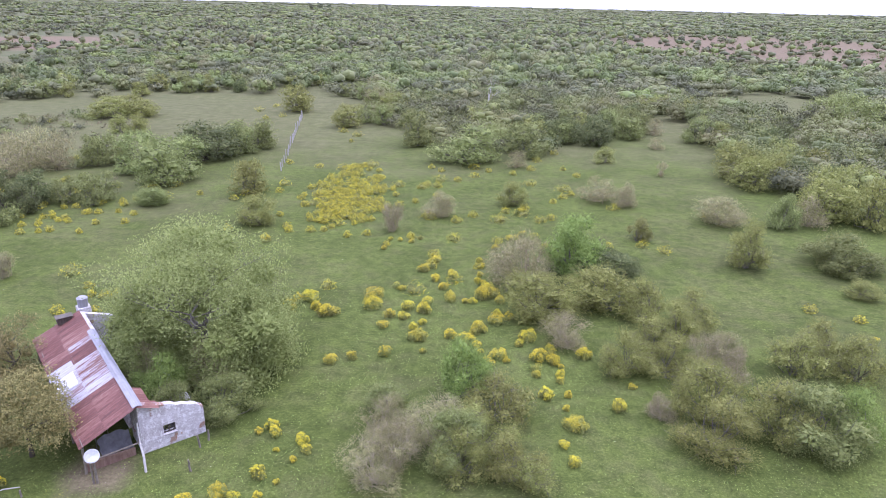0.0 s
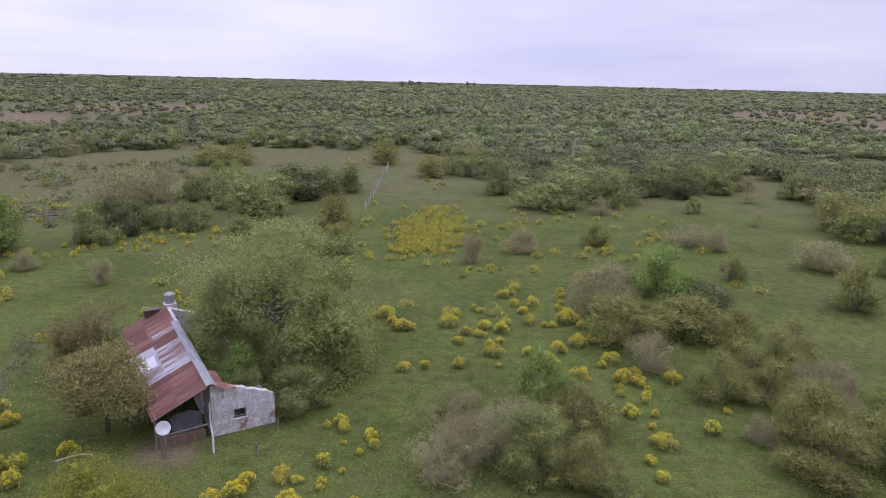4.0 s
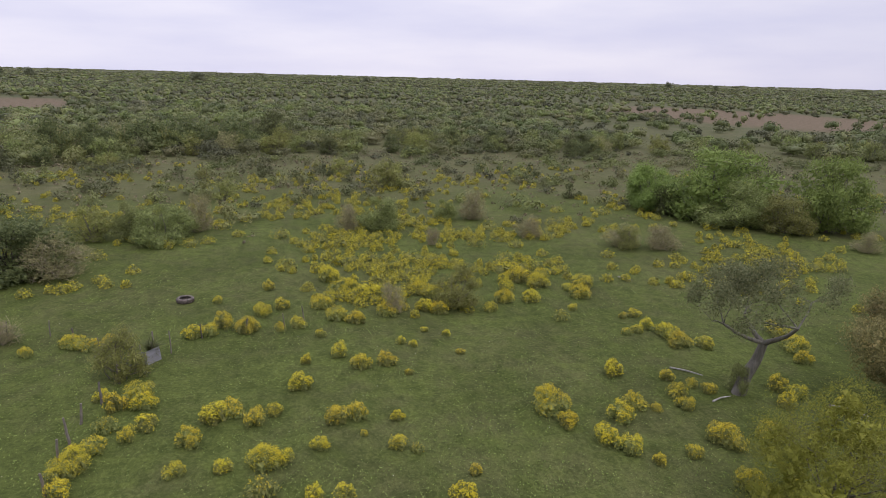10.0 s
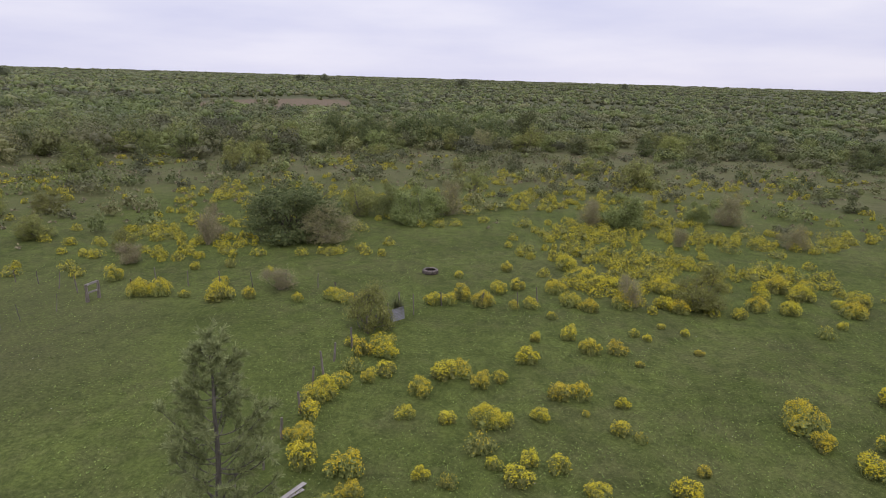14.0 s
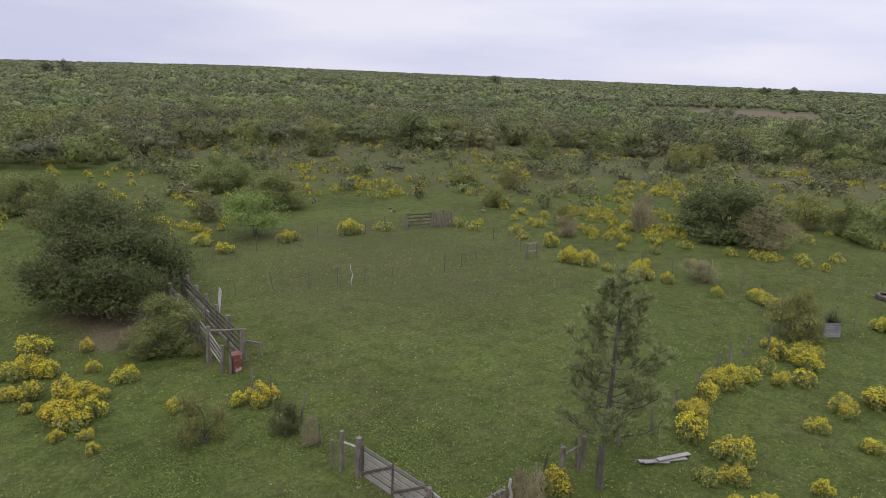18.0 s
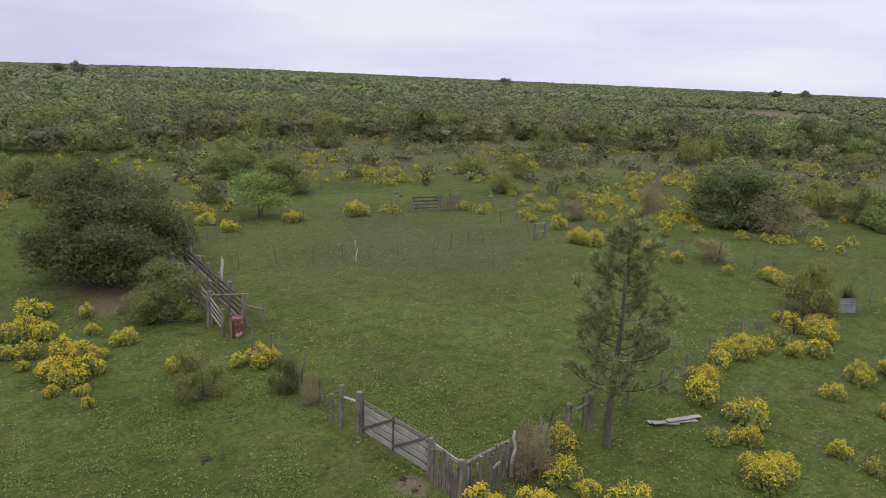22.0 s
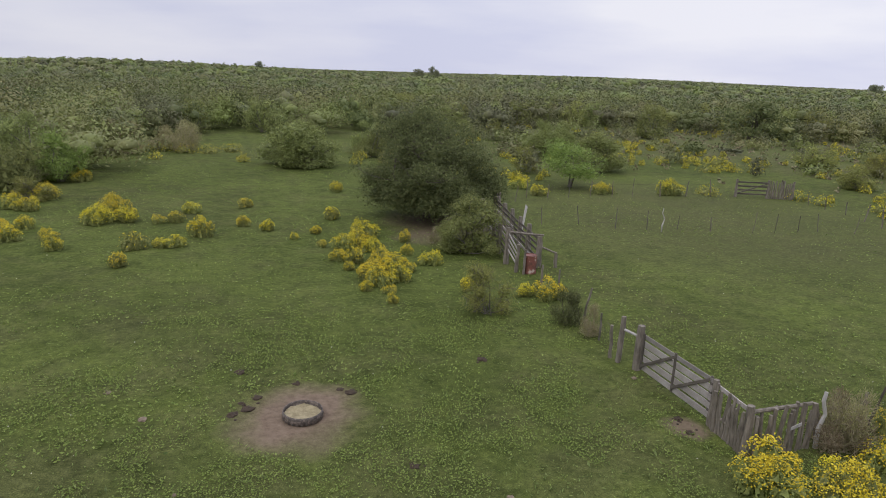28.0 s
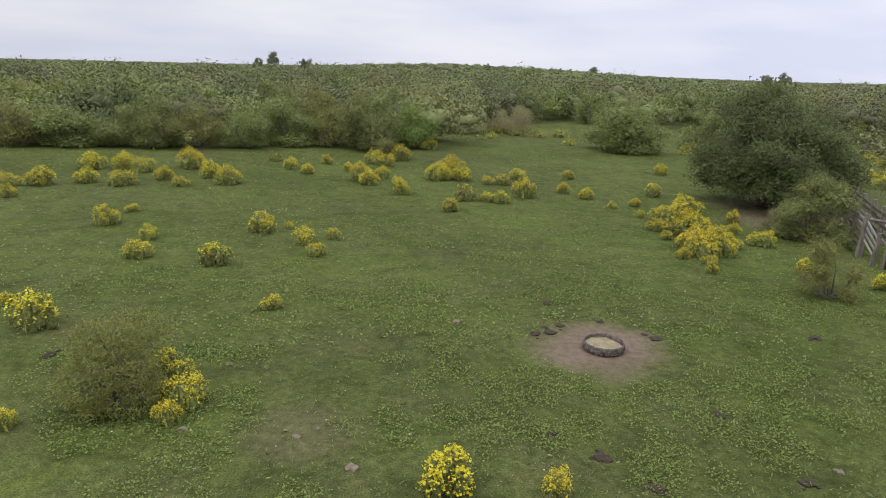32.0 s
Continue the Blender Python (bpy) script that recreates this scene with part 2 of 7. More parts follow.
def plank_material(name, a, b, c):
    m, n, l, p = nodes_of(name)
    info = n.new("ShaderNodeObjectInfo")
    g = noise_tex(n, l, 4.0, 8.0, 0.7, stretch=(9, 9, 9))
    s = noise_tex(n, l, 1.7, 3.0)
    col = ramp(n, l, mix_rgb(n, l, 0.45, g, s), [(0.3, a), (0.52, b), (0.72, c)])
    hsv = n.new("ShaderNodeHueSaturation")
    mr = n.new("ShaderNodeMapRange")
    mr.inputs["To Min"].default_value, mr.inputs["To Max"].default_value = 0.75, 1.2
    l.new(info.outputs["Random"], mr.inputs["Value"])
    l.new(mr.outputs[0], hsv.inputs["Value"])
    l.new(col, hsv.inputs["Color"])
    l.new(hsv.outputs[0], p.inputs["Base Color"])
    p.inputs["Roughness"].default_value = 0.85
    bump(n, l, p, g, 0.5, 0.01)
    return m


PLANK = plank_material("grey_plank", (0.16, 0.142, 0.126), (0.32, 0.29, 0.268), (0.46, 0.43, 0.4))
PLANK_DARK = plank_material("dark_plank", (0.055, 0.046, 0.037), (0.12, 0.102, 0.083), (0.21, 0.182, 0.15))


# ---- ground ----
def ground_material():
    m, n, l, p = nodes_of("pasture")
    tc = n.new("ShaderNodeTexCoord")
    sep = n.new("ShaderNodeSeparateXYZ")
    l.new(tc.outputs["Object"], sep.inputs[0])
    length = n.new("ShaderNodeVectorMath")
    length.operation = "LENGTH"
    l.new(tc.outputs["Object"], length.inputs[0])
    fine = noise_tex(n, l, 5.0, 6.0, 0.7)
    mid = noise_tex(n, l, 0.45, 5.0, 0.6)
    large = noise_tex(n, l, 0.045, 5.0, 0.6)
    lush = ramp(n, l, fine, [(0.3, (0.05, 0.063, 0.018)), (0.5, (0.084, 0.105, 0.026)), (0.7, (0.129, 0.15, 0.045))])
    worn = ramp(n, l, fine, [(0.3, (0.06, 0.058, 0.025)), (0.5, (0.096, 0.094, 0.041)), (0.72, (0.145, 0.138, 0.07))])
    dry = ramp(n, l, mid, [(0.3, (0.09, 0.088, 0.042)), (0.6, (0.14, 0.132, 0.065)), (0.8, (0.19, 0.17, 0.095))])
    wear = ramp(n, l, mix_rgb(n, l, 0.5, mid, large), [(0.46, (0, 0, 0)), (0.6, (1, 1, 1))])
    base = mix_rgb(n, l, math_node(n, l, "MULTIPLY", wear, 0.55), lush, worn)
    mottle = ramp(n, l, noise_tex(n, l, 1.1, 5.0, 0.65), [(0.3, (0.66, 0.68, 0.64)), (0.5, (1.0, 1.0, 1.0)), (0.72, (1.25, 1.23, 1.18))])
    base = mix_rgb(n, l, 1.0, base, mottle, "MULTIPLY")
    blades = ramp(n, l, noise_tex(n, l, 26.0, 3.0, 0.7), [(0.33, (0.5, 0.53, 0.48)), (0.5, (1.0, 1.0, 1.0)), (0.68, (1.5, 1.45, 1.3))])
    base = mix_rgb(n, l, 1.0, base, blades, "MULTIPLY")
    drift = ramp(n, l, noise_tex(n, l, 0.13, 4.0, 0.6), [(0.35, (0.8, 0.82, 0.78)), (0.65, (1.12, 1.12, 1.1))])
    base = mix_rgb(n, l, 1.0, base, drift, "MULTIPLY")
    # dry steppe takes over away from the homestead
    reach = math_node(n, l, "ADD", length.outputs["Value"], math_node(n, l, "MULTIPLY", math_node(n, l, "SUBTRACT", large, 0.5), 120.0))
    west = math_node(n, l, "MULTIPLY", sep.outputs["X"], 0.22)
    reach = math_node(n, l, "SUBTRACT", reach, west)
    far = n.new("ShaderNodeMapRange")
    far.inputs["From Min"].default_value, far.inputs["From Max"].default_value = 92.0, 150.0
    l.new(reach, far.inputs["Value"])
    far.clamp = True
    base = mix_rgb(n, l, math_node(n, l, "MULTIPLY", far.outputs[0], 0.7), base, dry)
    # low undergrowth covers the land beneath the woods
    deep = n.new("ShaderNodeMapRange")
    deep.inputs["From Min"].default_value, deep.inputs["From Max"].default_value = 170.0, 420.0
    l.new(reach, deep.inputs["Value"])
    brush = ramp(n, l, noise_tex(n, l, 0.11, 6.0, 0.7), [(0.36, (0.07, 0.08, 0.036)), (0.5, (0.105, 0.112, 0.055)), (0.62, (0.145, 0.132, 0.078))])
    base = mix_rgb(n, l, math_node(n, l, "MULTIPLY", deep.outputs[0], 0.85), base, brush)
    # reddish dry meadows far out
    for mx, my, ma, mb in ((255, 500, 150, 215), (-300, 250, 130, 70), (-230, 380, 60, 70), (-330, -120, 90, 40)):
        at = n.new("ShaderNodeMapping")
        at.inputs["Location"].default_value = (-mx / ma, -my / mb, 0)
        at.inputs["Scale"].default_value = (1 / ma, 1 / mb, 1)
        l.new(tc.outputs["Object"], at.inputs["Vector"])
        away = n.new("ShaderNodeVectorMath")
        away.operation = "LENGTH"
        l.new(at.outputs[0], away.inputs[0])
        edge = n.new("ShaderNodeMapRange")
        edge.inputs["From Min"].default_value, edge.inputs["From Max"].default_value = 1.05, 0.75
        l.new(away.outputs["Value"], edge.inputs["Value"])
        base = mix_rgb(n, l, edge.outputs[0], base, ramp(n, l, mid, [(0.3, (0.115, 0.098, 0.055)), (0.6, (0.185, 0.138, 0.09))]))
    # grazed-down sward inside the corral
    pen = n.new("ShaderNodeVectorMath")
    pen.operation = "DISTANCE"
    l.new(tc.outputs["Object"], pen.inputs[0])
    pen.inputs[1].default_value = (-30.0, -36.0, 0)
    pen_m = n.new("ShaderNodeMapRange")
    pen_m.inputs["From Min"].default_value, pen_m.inputs["From Max"].default_value, pen_m.inputs["To Max"].default_value = 17.0, 10.0, 0.4
    l.new(math_node(n, l, "ADD", pen.outputs["Value"], math_node(n, l, "MULTIPLY", math_node(n, l, "SUBTRACT", mid, 0.5), 14.0)), pen_m.inputs["Value"])
    base = mix_rgb(n, l, pen_m.outputs[0], base, worn)
    # bare trampled earth round the trough, the gate and the shade tree
    soil = ramp(n, l, fine, [(0.3, (0.125, 0.091, 0.062)), (0.7, (0.232, 0.175, 0.127))])
    for x, y, r, k in ((0.6, -15.65, 1.75, 1.0), (-9.25, -12.5, 0.5, 0.9), (-10.2, -36.8, 3.2, 0.8), (-8.2, -33.5, 1.6, 0.5), (6.7, -10.0, 1.1, 0.28), (-19.5, 31.0, 2.2, 0.7)):
        d = n.new("ShaderNodeVectorMath")
        d.operation = "DISTANCE"
        l.new(tc.outputs["Object"], d.inputs[0])
        d.inputs[1].default_value = (x, y, 0)
        rough_d = math_node(n, l, "ADD", d.outputs["Value"], math_node(n, l, "MULTIPLY", math_node(n, l, "SUBTRACT", mid, 0.5), 2.2 * r ** 0.5))
        mr = n.new("ShaderNodeMapRange")
        mr.inputs["From Min"].default_value, mr.inputs["From Max"].default_value = r * 1.2, r * 0.5
        mr.inputs["To Max"].default_value = k
        l.new(rough_d, mr.inputs["Value"])
        base = mix_rgb(n, l, mr.outputs[0], base, soil)
    l.new(base, p.inputs["Base Color"])
    p.inputs["Roughness"].default_value = 0.95
    p.inputs["Specular IOR Level"].default_value = 0.1
    bump(n, l, p, fine, 0.8, 0.06)
    return m


PASTURE = ground_material()


def link_mesh(name, me, mat, parent=None, label=""):
    ob = new(name, me)
    if mat and not me.materials:
        me.materials.append(mat)
    if parent:
        ob.parent = parent
    if label:
        tagged(ob, label)
    return ob


def quick_mesh(name, verts, faces):
    """Mesh from numpy arrays: verts (n, 3), faces (m, k)."""
    me = bpy.data.meshes.new(name)
    verts, faces = np.asarray(verts, np.float32), np.asarray(faces, np.int32)
    k = faces.shape[1]
    me.vertices.add(len(verts))
    me.vertices.foreach_set("co", verts.ravel())
    me.loops.add(faces.size)
    me.loops.foreach_set("vertex_index", faces.ravel())
    me.polygons.add(len(faces))
    me.polygons.foreach_set("loop_start", np.arange(0, faces.size, k, dtype=np.int32))
    me.update(calc_edges=True)
    return me


def dip(x, y):
    """The land falls away gently past the pasture to the south-east and swells a little to the south and south-west."""
    x, y = np.asarray(x, float), np.asarray(y, float)
    yaw, r = np.degrees(np.arctan2(-x, y)) % 360, np.hypot(x, y)
    slope = np.interp(yaw, [0, 150, 226, 245, 300, 360], [0, 0, 1.1, 1.1, 0, 0])
    swell = 7.0 * np.exp(-((yaw - 187) / 13.0) ** 2) + 3.5 * np.exp(-((yaw - 146) / 12.0) ** 2)
    return -np.maximum(r - 55.0, 0.0) * np.tan(np.radians(slope)) + swell * np.clip((r - 220.0) / 280.0, 0, 1) ** 2


def make_ground():
    radii = np.sort(np.r_[0.0, 55.0, np.geomspace(2.0, 4850.0, 70)])
    seg = 144
    a = np.linspace(0, 2 * np.pi, seg, endpoint=False)
    v = np.stack([np.outer(radii, np.cos(a)), np.outer(radii, np.sin(a)), np.zeros((len(radii), seg))], -1)
    v[..., 2] = dip(v[..., 0], v[..., 1])
    i, j = np.meshgrid(np.arange(len(radii) - 1), np.arange(seg), indexing="ij")
    k = (j + 1) % seg
    f = np.stack([i * seg + j, (i + 1) * seg + j, (i + 1) * seg + k, i * seg + k], -1).reshape(-1, 4)
    return tagged(link_mesh("ground", quick_mesh("ground", v.reshape(-1, 3), f), PASTURE), "green pasture fading to dry brown scrubland", "ground", kind="structure")


make_ground()

# ---- plant builders ----
def unit(v):
    return v / np.maximum(np.linalg.norm(v, axis=-1, keepdims=True), 1e-9)


def leaves(points, normals, size, aspect, rng, spread=0.7):
    """One bent leaf or spray of leaves at each point, roughly facing along its normal."""
    n = len(points)
    nn = unit(normals + spread * rng.normal(size=(n, 3)))
    t = unit(np.cross(nn, rng.normal(size=(n, 3))))
    b = np.cross(nn, t)
    s = (size * rng.uniform(0.55, 1.45, n))[:, None]
    p0, p1 = points - t * s, points + t * s
    q0, q1 = points + b * s * aspect - nn * s * 0.15, points - b * s * aspect - nn * s * 0.15
    v = np.stack([p0, q0, p1, q1], 1).reshape(-1, 3)
    return v, np.arange(4 * n).reshape(n, 4)


def plumes(points, along, length, width, rng):
    """Feathery sprays that point outwards, each a long tapered blade."""
    n = len(points)
    a = unit(along + 0.45 * rng.normal(size=(n, 3)) + [0, 0, 0.2])
    t = unit(np.cross(a, rng.normal(size=(n, 3)))) * width
    ln = (length * rng.uniform(0.5, 1.4, n))[:, None]
    p0 = points - a * ln * 0.5
    mid = points + [0, 0, 1] * ln * 0.06
    v = np.stack([p0, mid + t, points + a * ln * 0.5 - [0, 0, 1] * ln * 0.05, mid - t], 1).reshape(-1, 3)
    return v, np.arange(4 * n).reshape(n, 4)


def ball(level):
    bm = bmesh.new()
    bmesh.ops.create_icosphere(bm, subdivisions=level, radius=1.0)
    bm.verts.ensure_lookup_table()
    v = np.array([q.co[:] for q in bm.verts])
    f = np.array([[q.index for q in t.verts] for t in bm.faces])
    bm.free()
    return v, f


BALLS = {k: ball(k) for k in (1, 2, 3)}


def hearts(centres, radii, rng, level=2, rough=0.16, floor=0.0, loose=0.3):
    """Uneven leafy masses that fill the middle of a crown, as quads."""
    bv, bf = BALLS[level]
    n = len(centres)
    wob = 1 + rough * rng.normal(size=(n, len(bv), 1)).clip(-1.8, 1.8)
    v = centres[:, None] + bv[None] * radii[:, None] * wob
    if not loose:
        v[..., 2] = np.maximum(v[..., 2], floor)
        f = (bf[None] + (np.arange(n) * len(bv))[:, None, None]).reshape(-1, 3)
        return v.reshape(-1, 3), np.concatenate([f, f[:, 2:]], 1)
    # loose overlapping sprays, each tilted its own way
    t = v[:, bf]
    mid = t.mean(2, keepdims=True)
    tilt = loose * rng.normal(size=(n, len(bf), 3, 1)).clip(-1.6, 1.6)
    t = mid + (t - mid) * rng.uniform(0.5, 0.9, (n, len(bf), 1, 1)) + (mid - centres[:, None, None]) * tilt
    t[..., 2] = np.maximum(t[..., 2], floor)
    f = np.arange(n * len(bf) * 3).reshape(-1, 3)
    return t.reshape(-1, 3), np.concatenate([f, f[:, 2:]], 1)


def mixed_mesh(name, quads, tris, smooth=False):
    """One mesh from leaf quads and heart triangles, given as (verts, faces)."""
    (qv, qf), (tv, tf) = quads, tris
    v = np.concatenate([qv, tv]).astype(np.float32)
    me = bpy.data.meshes.new(name)
    me.vertices.add(len(v))
    me.vertices.foreach_set("co", v.ravel())
    t3 = tf[:, :3] + len(qv)
    idx = np.concatenate([qf.ravel(), t3.ravel()]).astype(np.int32)
    start = np.concatenate([np.arange(0, qf.size, 4), qf.size + np.arange(0, t3.size, 3)]).astype(np.int32)
    me.loops.add(len(idx))
    me.loops.foreach_set("vertex_index", idx)
    me.polygons.add(len(start))
    me.polygons.foreach_set("loop_start", start)
    if smooth:
        me.polygons.foreach_set("use_smooth", np.arange(len(start)) >= len(qf))
    me.update(calc_edges=True)
    return me


def sticks(a, b, ra, rb, sides=4):
    """Tapered sticks from points a to points b."""
    a, b = np.asarray(a, float), np.asarray(b, float)
    n = len(a)
    ax = unit(b - a)
    ref = np.where(np.abs(ax[:, 2:]) > 0.9, [[1.0, 0, 0]], [[0, 0, 1.0]])
    u = unit(np.cross(ax, ref))
    w = np.cross(ax, u)
    ang = np.arange(sides) * 2 * np.pi / sides
    ring = np.cos(ang)[None, :, None] * u[:, None] + np.sin(ang)[None, :, None] * w[:, None]
    ra, rb = np.broadcast_to(ra, n)[:, None, None], np.broadcast_to(rb, n)[:, None, None]
    v = np.concatenate([a[:, None] + ring * ra, b[:, None] + ring * rb], 1).reshape(-1, 3)
    k = np.arange(sides)
    f = np.stack([k, (k + 1) % sides, sides + (k + 1) % sides, sides + k], -1)
    return v, (f[None] + (np.arange(n) * 2 * sides)[:, None, None]).reshape(-1, 4)


def limbs(rng, height, spread, trunk_r, forks=4, levels=3, lean=0.15, first=0.3, stems=1):
    """A branching skeleton: lists of segment starts, ends and radii, and the tips."""
    A, B, RA, RB, tips = [], [], [], [], []

    def grow(p, d, length, r, level):
        steps = 3
        for _ in range(steps):
            d = unit(d + rng.normal(size=3) * 0.17 + np.array([0, 0, 0.05]))
            q = p + d * length / steps
            A.append(p), B.append(q), RA.append(r), RB.append(r * 0.82)
            p, r = q, r * 0.82
        if level == 0:
            tips.append(p)
            return
        for k in range(forks):
            out = rng.normal(size=3)
            out[2] = abs(out[2]) * 0.4
            side = unit(out) * np.array([spread, spread, 1.0])
            grow(p, unit(d * 0.55 + side * 0.9), length * rng.uniform(0.55, 0.85), r * rng.uniform(0.5, 0.72), level - 1)

    for s in range(stems):
        d = unit(np.array([rng.normal() * lean, rng.normal() * lean, 1.0]))
        p0 = np.array([rng.normal() * 0.03 * stems, rng.normal() * 0.03 * stems, -0.05])
        grow(p0, d, height * first, trunk_r, levels)
    return np.array(A), np.array(B), np.array(RA), np.array(RB), np.array(tips)


def crown_points(rng, width, height, n, lumps, low=0.12, ragged=0.3):
    """Points over the outer parts of a heap of uneven lumps, with outward directions."""
    c = unit(rng.normal(size=(lumps, 3)))
    c *= rng.uniform(0.25, 1.0, (lumps, 1)) ** 0.6
    r = rng.uniform(0.22, 0.42, lumps) * min(1.0, (30 / lumps) ** 0.4)
    c[:, :2] *= width * 0.36
    c[:, 2] = height * (low + (1 - low) * (0.2 + 0.58 * np.maximum(c[:, 2], -0.3)))
    rr = r[:, None] * np.array([width * 0.5, width * 0.5, height * 0.52])
    # the heap fills its full width and height
    tall = height / np.percentile(c[:, 2] + 0.95 * rr[:, 2], 100 if lumps > 25 else 95)
    wide = 0.5 * width / np.percentile(np.hypot(c[:, 0], c[:, 1]) + 0.9 * rr[:, 0], 90)
    c, rr = c * [wide, wide, tall], rr * [wide, wide, tall]
    k = rng.integers(0, lumps, n * 3)
    d = unit(rng.normal(size=(n * 3, 3)) + np.array([0, 0, 0.2]))
    p = c[k] + d * rr[k] * (1 - ragged * rng.uniform(0, 1, (n * 3, 1)) ** 1.3 + 0.13 * rng.normal(size=(n * 3, 1)))
    keep = p[:, 2] > height * low * rng.uniform(0.2, 1.2, n * 3)
    deep = np.zeros(len(p), bool)
    for j in range(lumps):
        q = (p - c[j]) / rr[j]
        deep |= ((q ** 2).sum(1) < 0.55) & (k != j)
    p, d = p[keep & ~deep], d[keep & ~deep]
    return p[:n], d[:n], c, rr


def shrub_template(kind, seed, width, height, leaf_size, count, lumps, mat, bark, twiggy=0.0, aspect=0.45, stems=3, low=0.08, far=False):
    rng = np.random.default_rng(seed)
    root = new("shrub")
    p, d, c, rr = crown_points(rng, width, height, int(count), lumps, low)
    feather = int(len(p) * {"B": 0.7, "O": 0.45, "F": 0.3}.get(kind, 0.0))
    v, f = leaves(p[feather:], d[feather:], leaf_size, aspect, rng, 1.0)
    if feather:
        v2, f2 = plumes(p[:feather], d[:feather], leaf_size * 4.6, leaf_size * 0.3, rng)
        v, f = np.concatenate([v, v2]), np.concatenate([f, f2 + len(v)])
    v[:, 2] = np.maximum(v[:, 2], 0.02)
    fill = {"B": 0.28, "O": 0.45, "F": 0.25}.get(kind, 0.55)
    link_mesh("crown", mixed_mesh("crown", (v, f), hearts(c, rr * fill, rng, 1 if far else 2, 0.13)), mat, root)
    # stems run from the foot into the lumps
    foot = rng.normal(size=(lumps, 3)) * np.array([0.05 * width, 0.05 * width, 0])
    mid = foot * 0.4 + c * 0.55 + rng.normal(size=(lumps, 3)) * 0.05 * width
    a, b = [foot, mid], [mid, c]
    r0, r1 = [np.full(lumps, 0.012 * height + 0.01), np.full(lumps, 0.008 * height + 0.006)], [np.full(lumps, 0.008 * height + 0.006), np.full(lumps, 0.006 * height)]
    nt = int(200 * twiggy) + 14
    k = rng.integers(0, lumps, nt)
    tip = c[k] + unit(rng.normal(size=(nt, 3)) + [0, 0, 0.4]) * rr[k] * rng.uniform(0.8, 1.15 if far else 1.4, (nt, 1))
    base = c[k] * 0.8 + 0.2 * mid[k] + rng.normal(size=(nt, 3)) * 0.06 * width
    tip[:, 2] = np.maximum(tip[:, 2], 0.1)
    a.append(base), b.append(tip)
    r0.append(np.full(nt, 0.007 + 0.0022 * height)), r1.append(np.full(nt, 0.005))
    sv, sf = sticks(np.concatenate(a), np.concatenate(b), np.concatenate(r0), np.concatenate(r1), 3)
    tagged(link_mesh("branchwork", quick_mesh("branchwork", sv, sf), bark, root), kind="stuff")
    return root


PLANT_STOCK = {}
KIND = {
    "G": (LEAF_G, BARK, 0.15, 0.42, "green thorny shrub with a rounded leafy crown", "shrub"),
    "O": (LEAF_O, BARK, 0.5, 0.3, "olive green fine-leaved shrub with loose airy branches", "shrub"),
    "B": (LEAF_B, TWIG, 1.6, 0.25, "half-bare grey brown shrub with tangled dry twigs", "shrub"),
    "D": (LEAF_D, BARK_DARK, 0.15, 0.45, "dark green dense shrub", "shrub"),
    "L": (LEAF_L, BARK, 0.1, 0.45, "bright fresh green leafy small tree", "tree"),
}


def stock(kind, size):
    """Two shapes of each kind in three sizes, near and far, built once."""
    key = (kind, size)
    if key not in PLANT_STOCK:
        mat, bark, twiggy, aspect, label, cat = KIND[kind]
        w, h, leaf, count, lumps = {0: (2.4, 2.0, 0.05, 2300, 13), 1: (5.0, 3.4, 0.07, 4600, 24), 2: (9.0, 5.2, 0.1, 7000, 38)}[size % 10]
        if kind == "B":
            count *= 0.7
        if kind == "O":
            count *= 0.85
        if size > 19:
            count, leaf = count * 2.3, leaf * 0.58
        elif size > 9:
            count, leaf, lumps = count * 0.34, leaf * 1.6, lumps * 0.8
        made = []
        for s in range(2):
            ob = shrub_template(kind, hash_seed(kind, size, s), w, h, leaf, count, int(lumps), mat, bark, twiggy * (0.3 if 9 < size < 20 else 1), aspect, far=9 < size < 20)
            tagged(ob, label, cat, "scrub of the clearing")
            ob.location = (0, 0, -500)
            made.append((ob, w, h))
        PLANT_STOCK[key] = made
    return PLANT_STOCK[key]


def hash_seed(kind, size, s):
    return ord(kind) * 31 + size * 7 + s * 3 + 11


PICK = random.Random(5)
STOCK_USED = set()


def place_first(key, ob, m):
    """The stock's own copy takes the first place, later ones are copies."""
    if key not in STOCK_USED:
        STOCK_USED.add(key)
        ob.matrix_basis = m
        return ob
    return copy_thing(ob, m @ Matrix.Diagonal([1 / k for k in ob.scale] + [1]))


def scaled(x, y, z, turn, sx, sz):
    return pose(x, y, z + float(dip(x, y)), 0, 0, turn) @ Matrix.Diagonal((sx, sx, sz, 1))


def shrub(kind, x, y, width, height):
    width = max(width, 0.8 * height) * 1.1
    height *= 1.18 if kind == "L" else 1.0
    if width > 2.1 * height and width > 4.5:
        # a broad mass is several bushes grown together
        turn = PICK.uniform(0, 360)
        for k in range(3):
            a = radians(turn + 120 * k + PICK.uniform(-25, 25))
            s = PICK.uniform(0.5, 0.68)
            shrub(kind, x + 0.25 * width * math.cos(a), y + 0.25 * width * math.sin(a), width * s / 1.1, height * PICK.uniform(0.85, 1.12))
        return None
    size = 0 if width < 3.4 else 1 if width < 6.6 else 2
    if math.hypot(x, y) > (110 if kind == "L" else 92):
        size += 10
    elif math.hypot(x, y) < 56:
        size += 20
    k = PICK.randrange(2)
    ob, w, h = stock(kind, size)[k]
    m = scaled(x, y, 0, PICK.uniform(0, 360), width / w, height / h)
    return place_first((kind, size, k), ob, m)

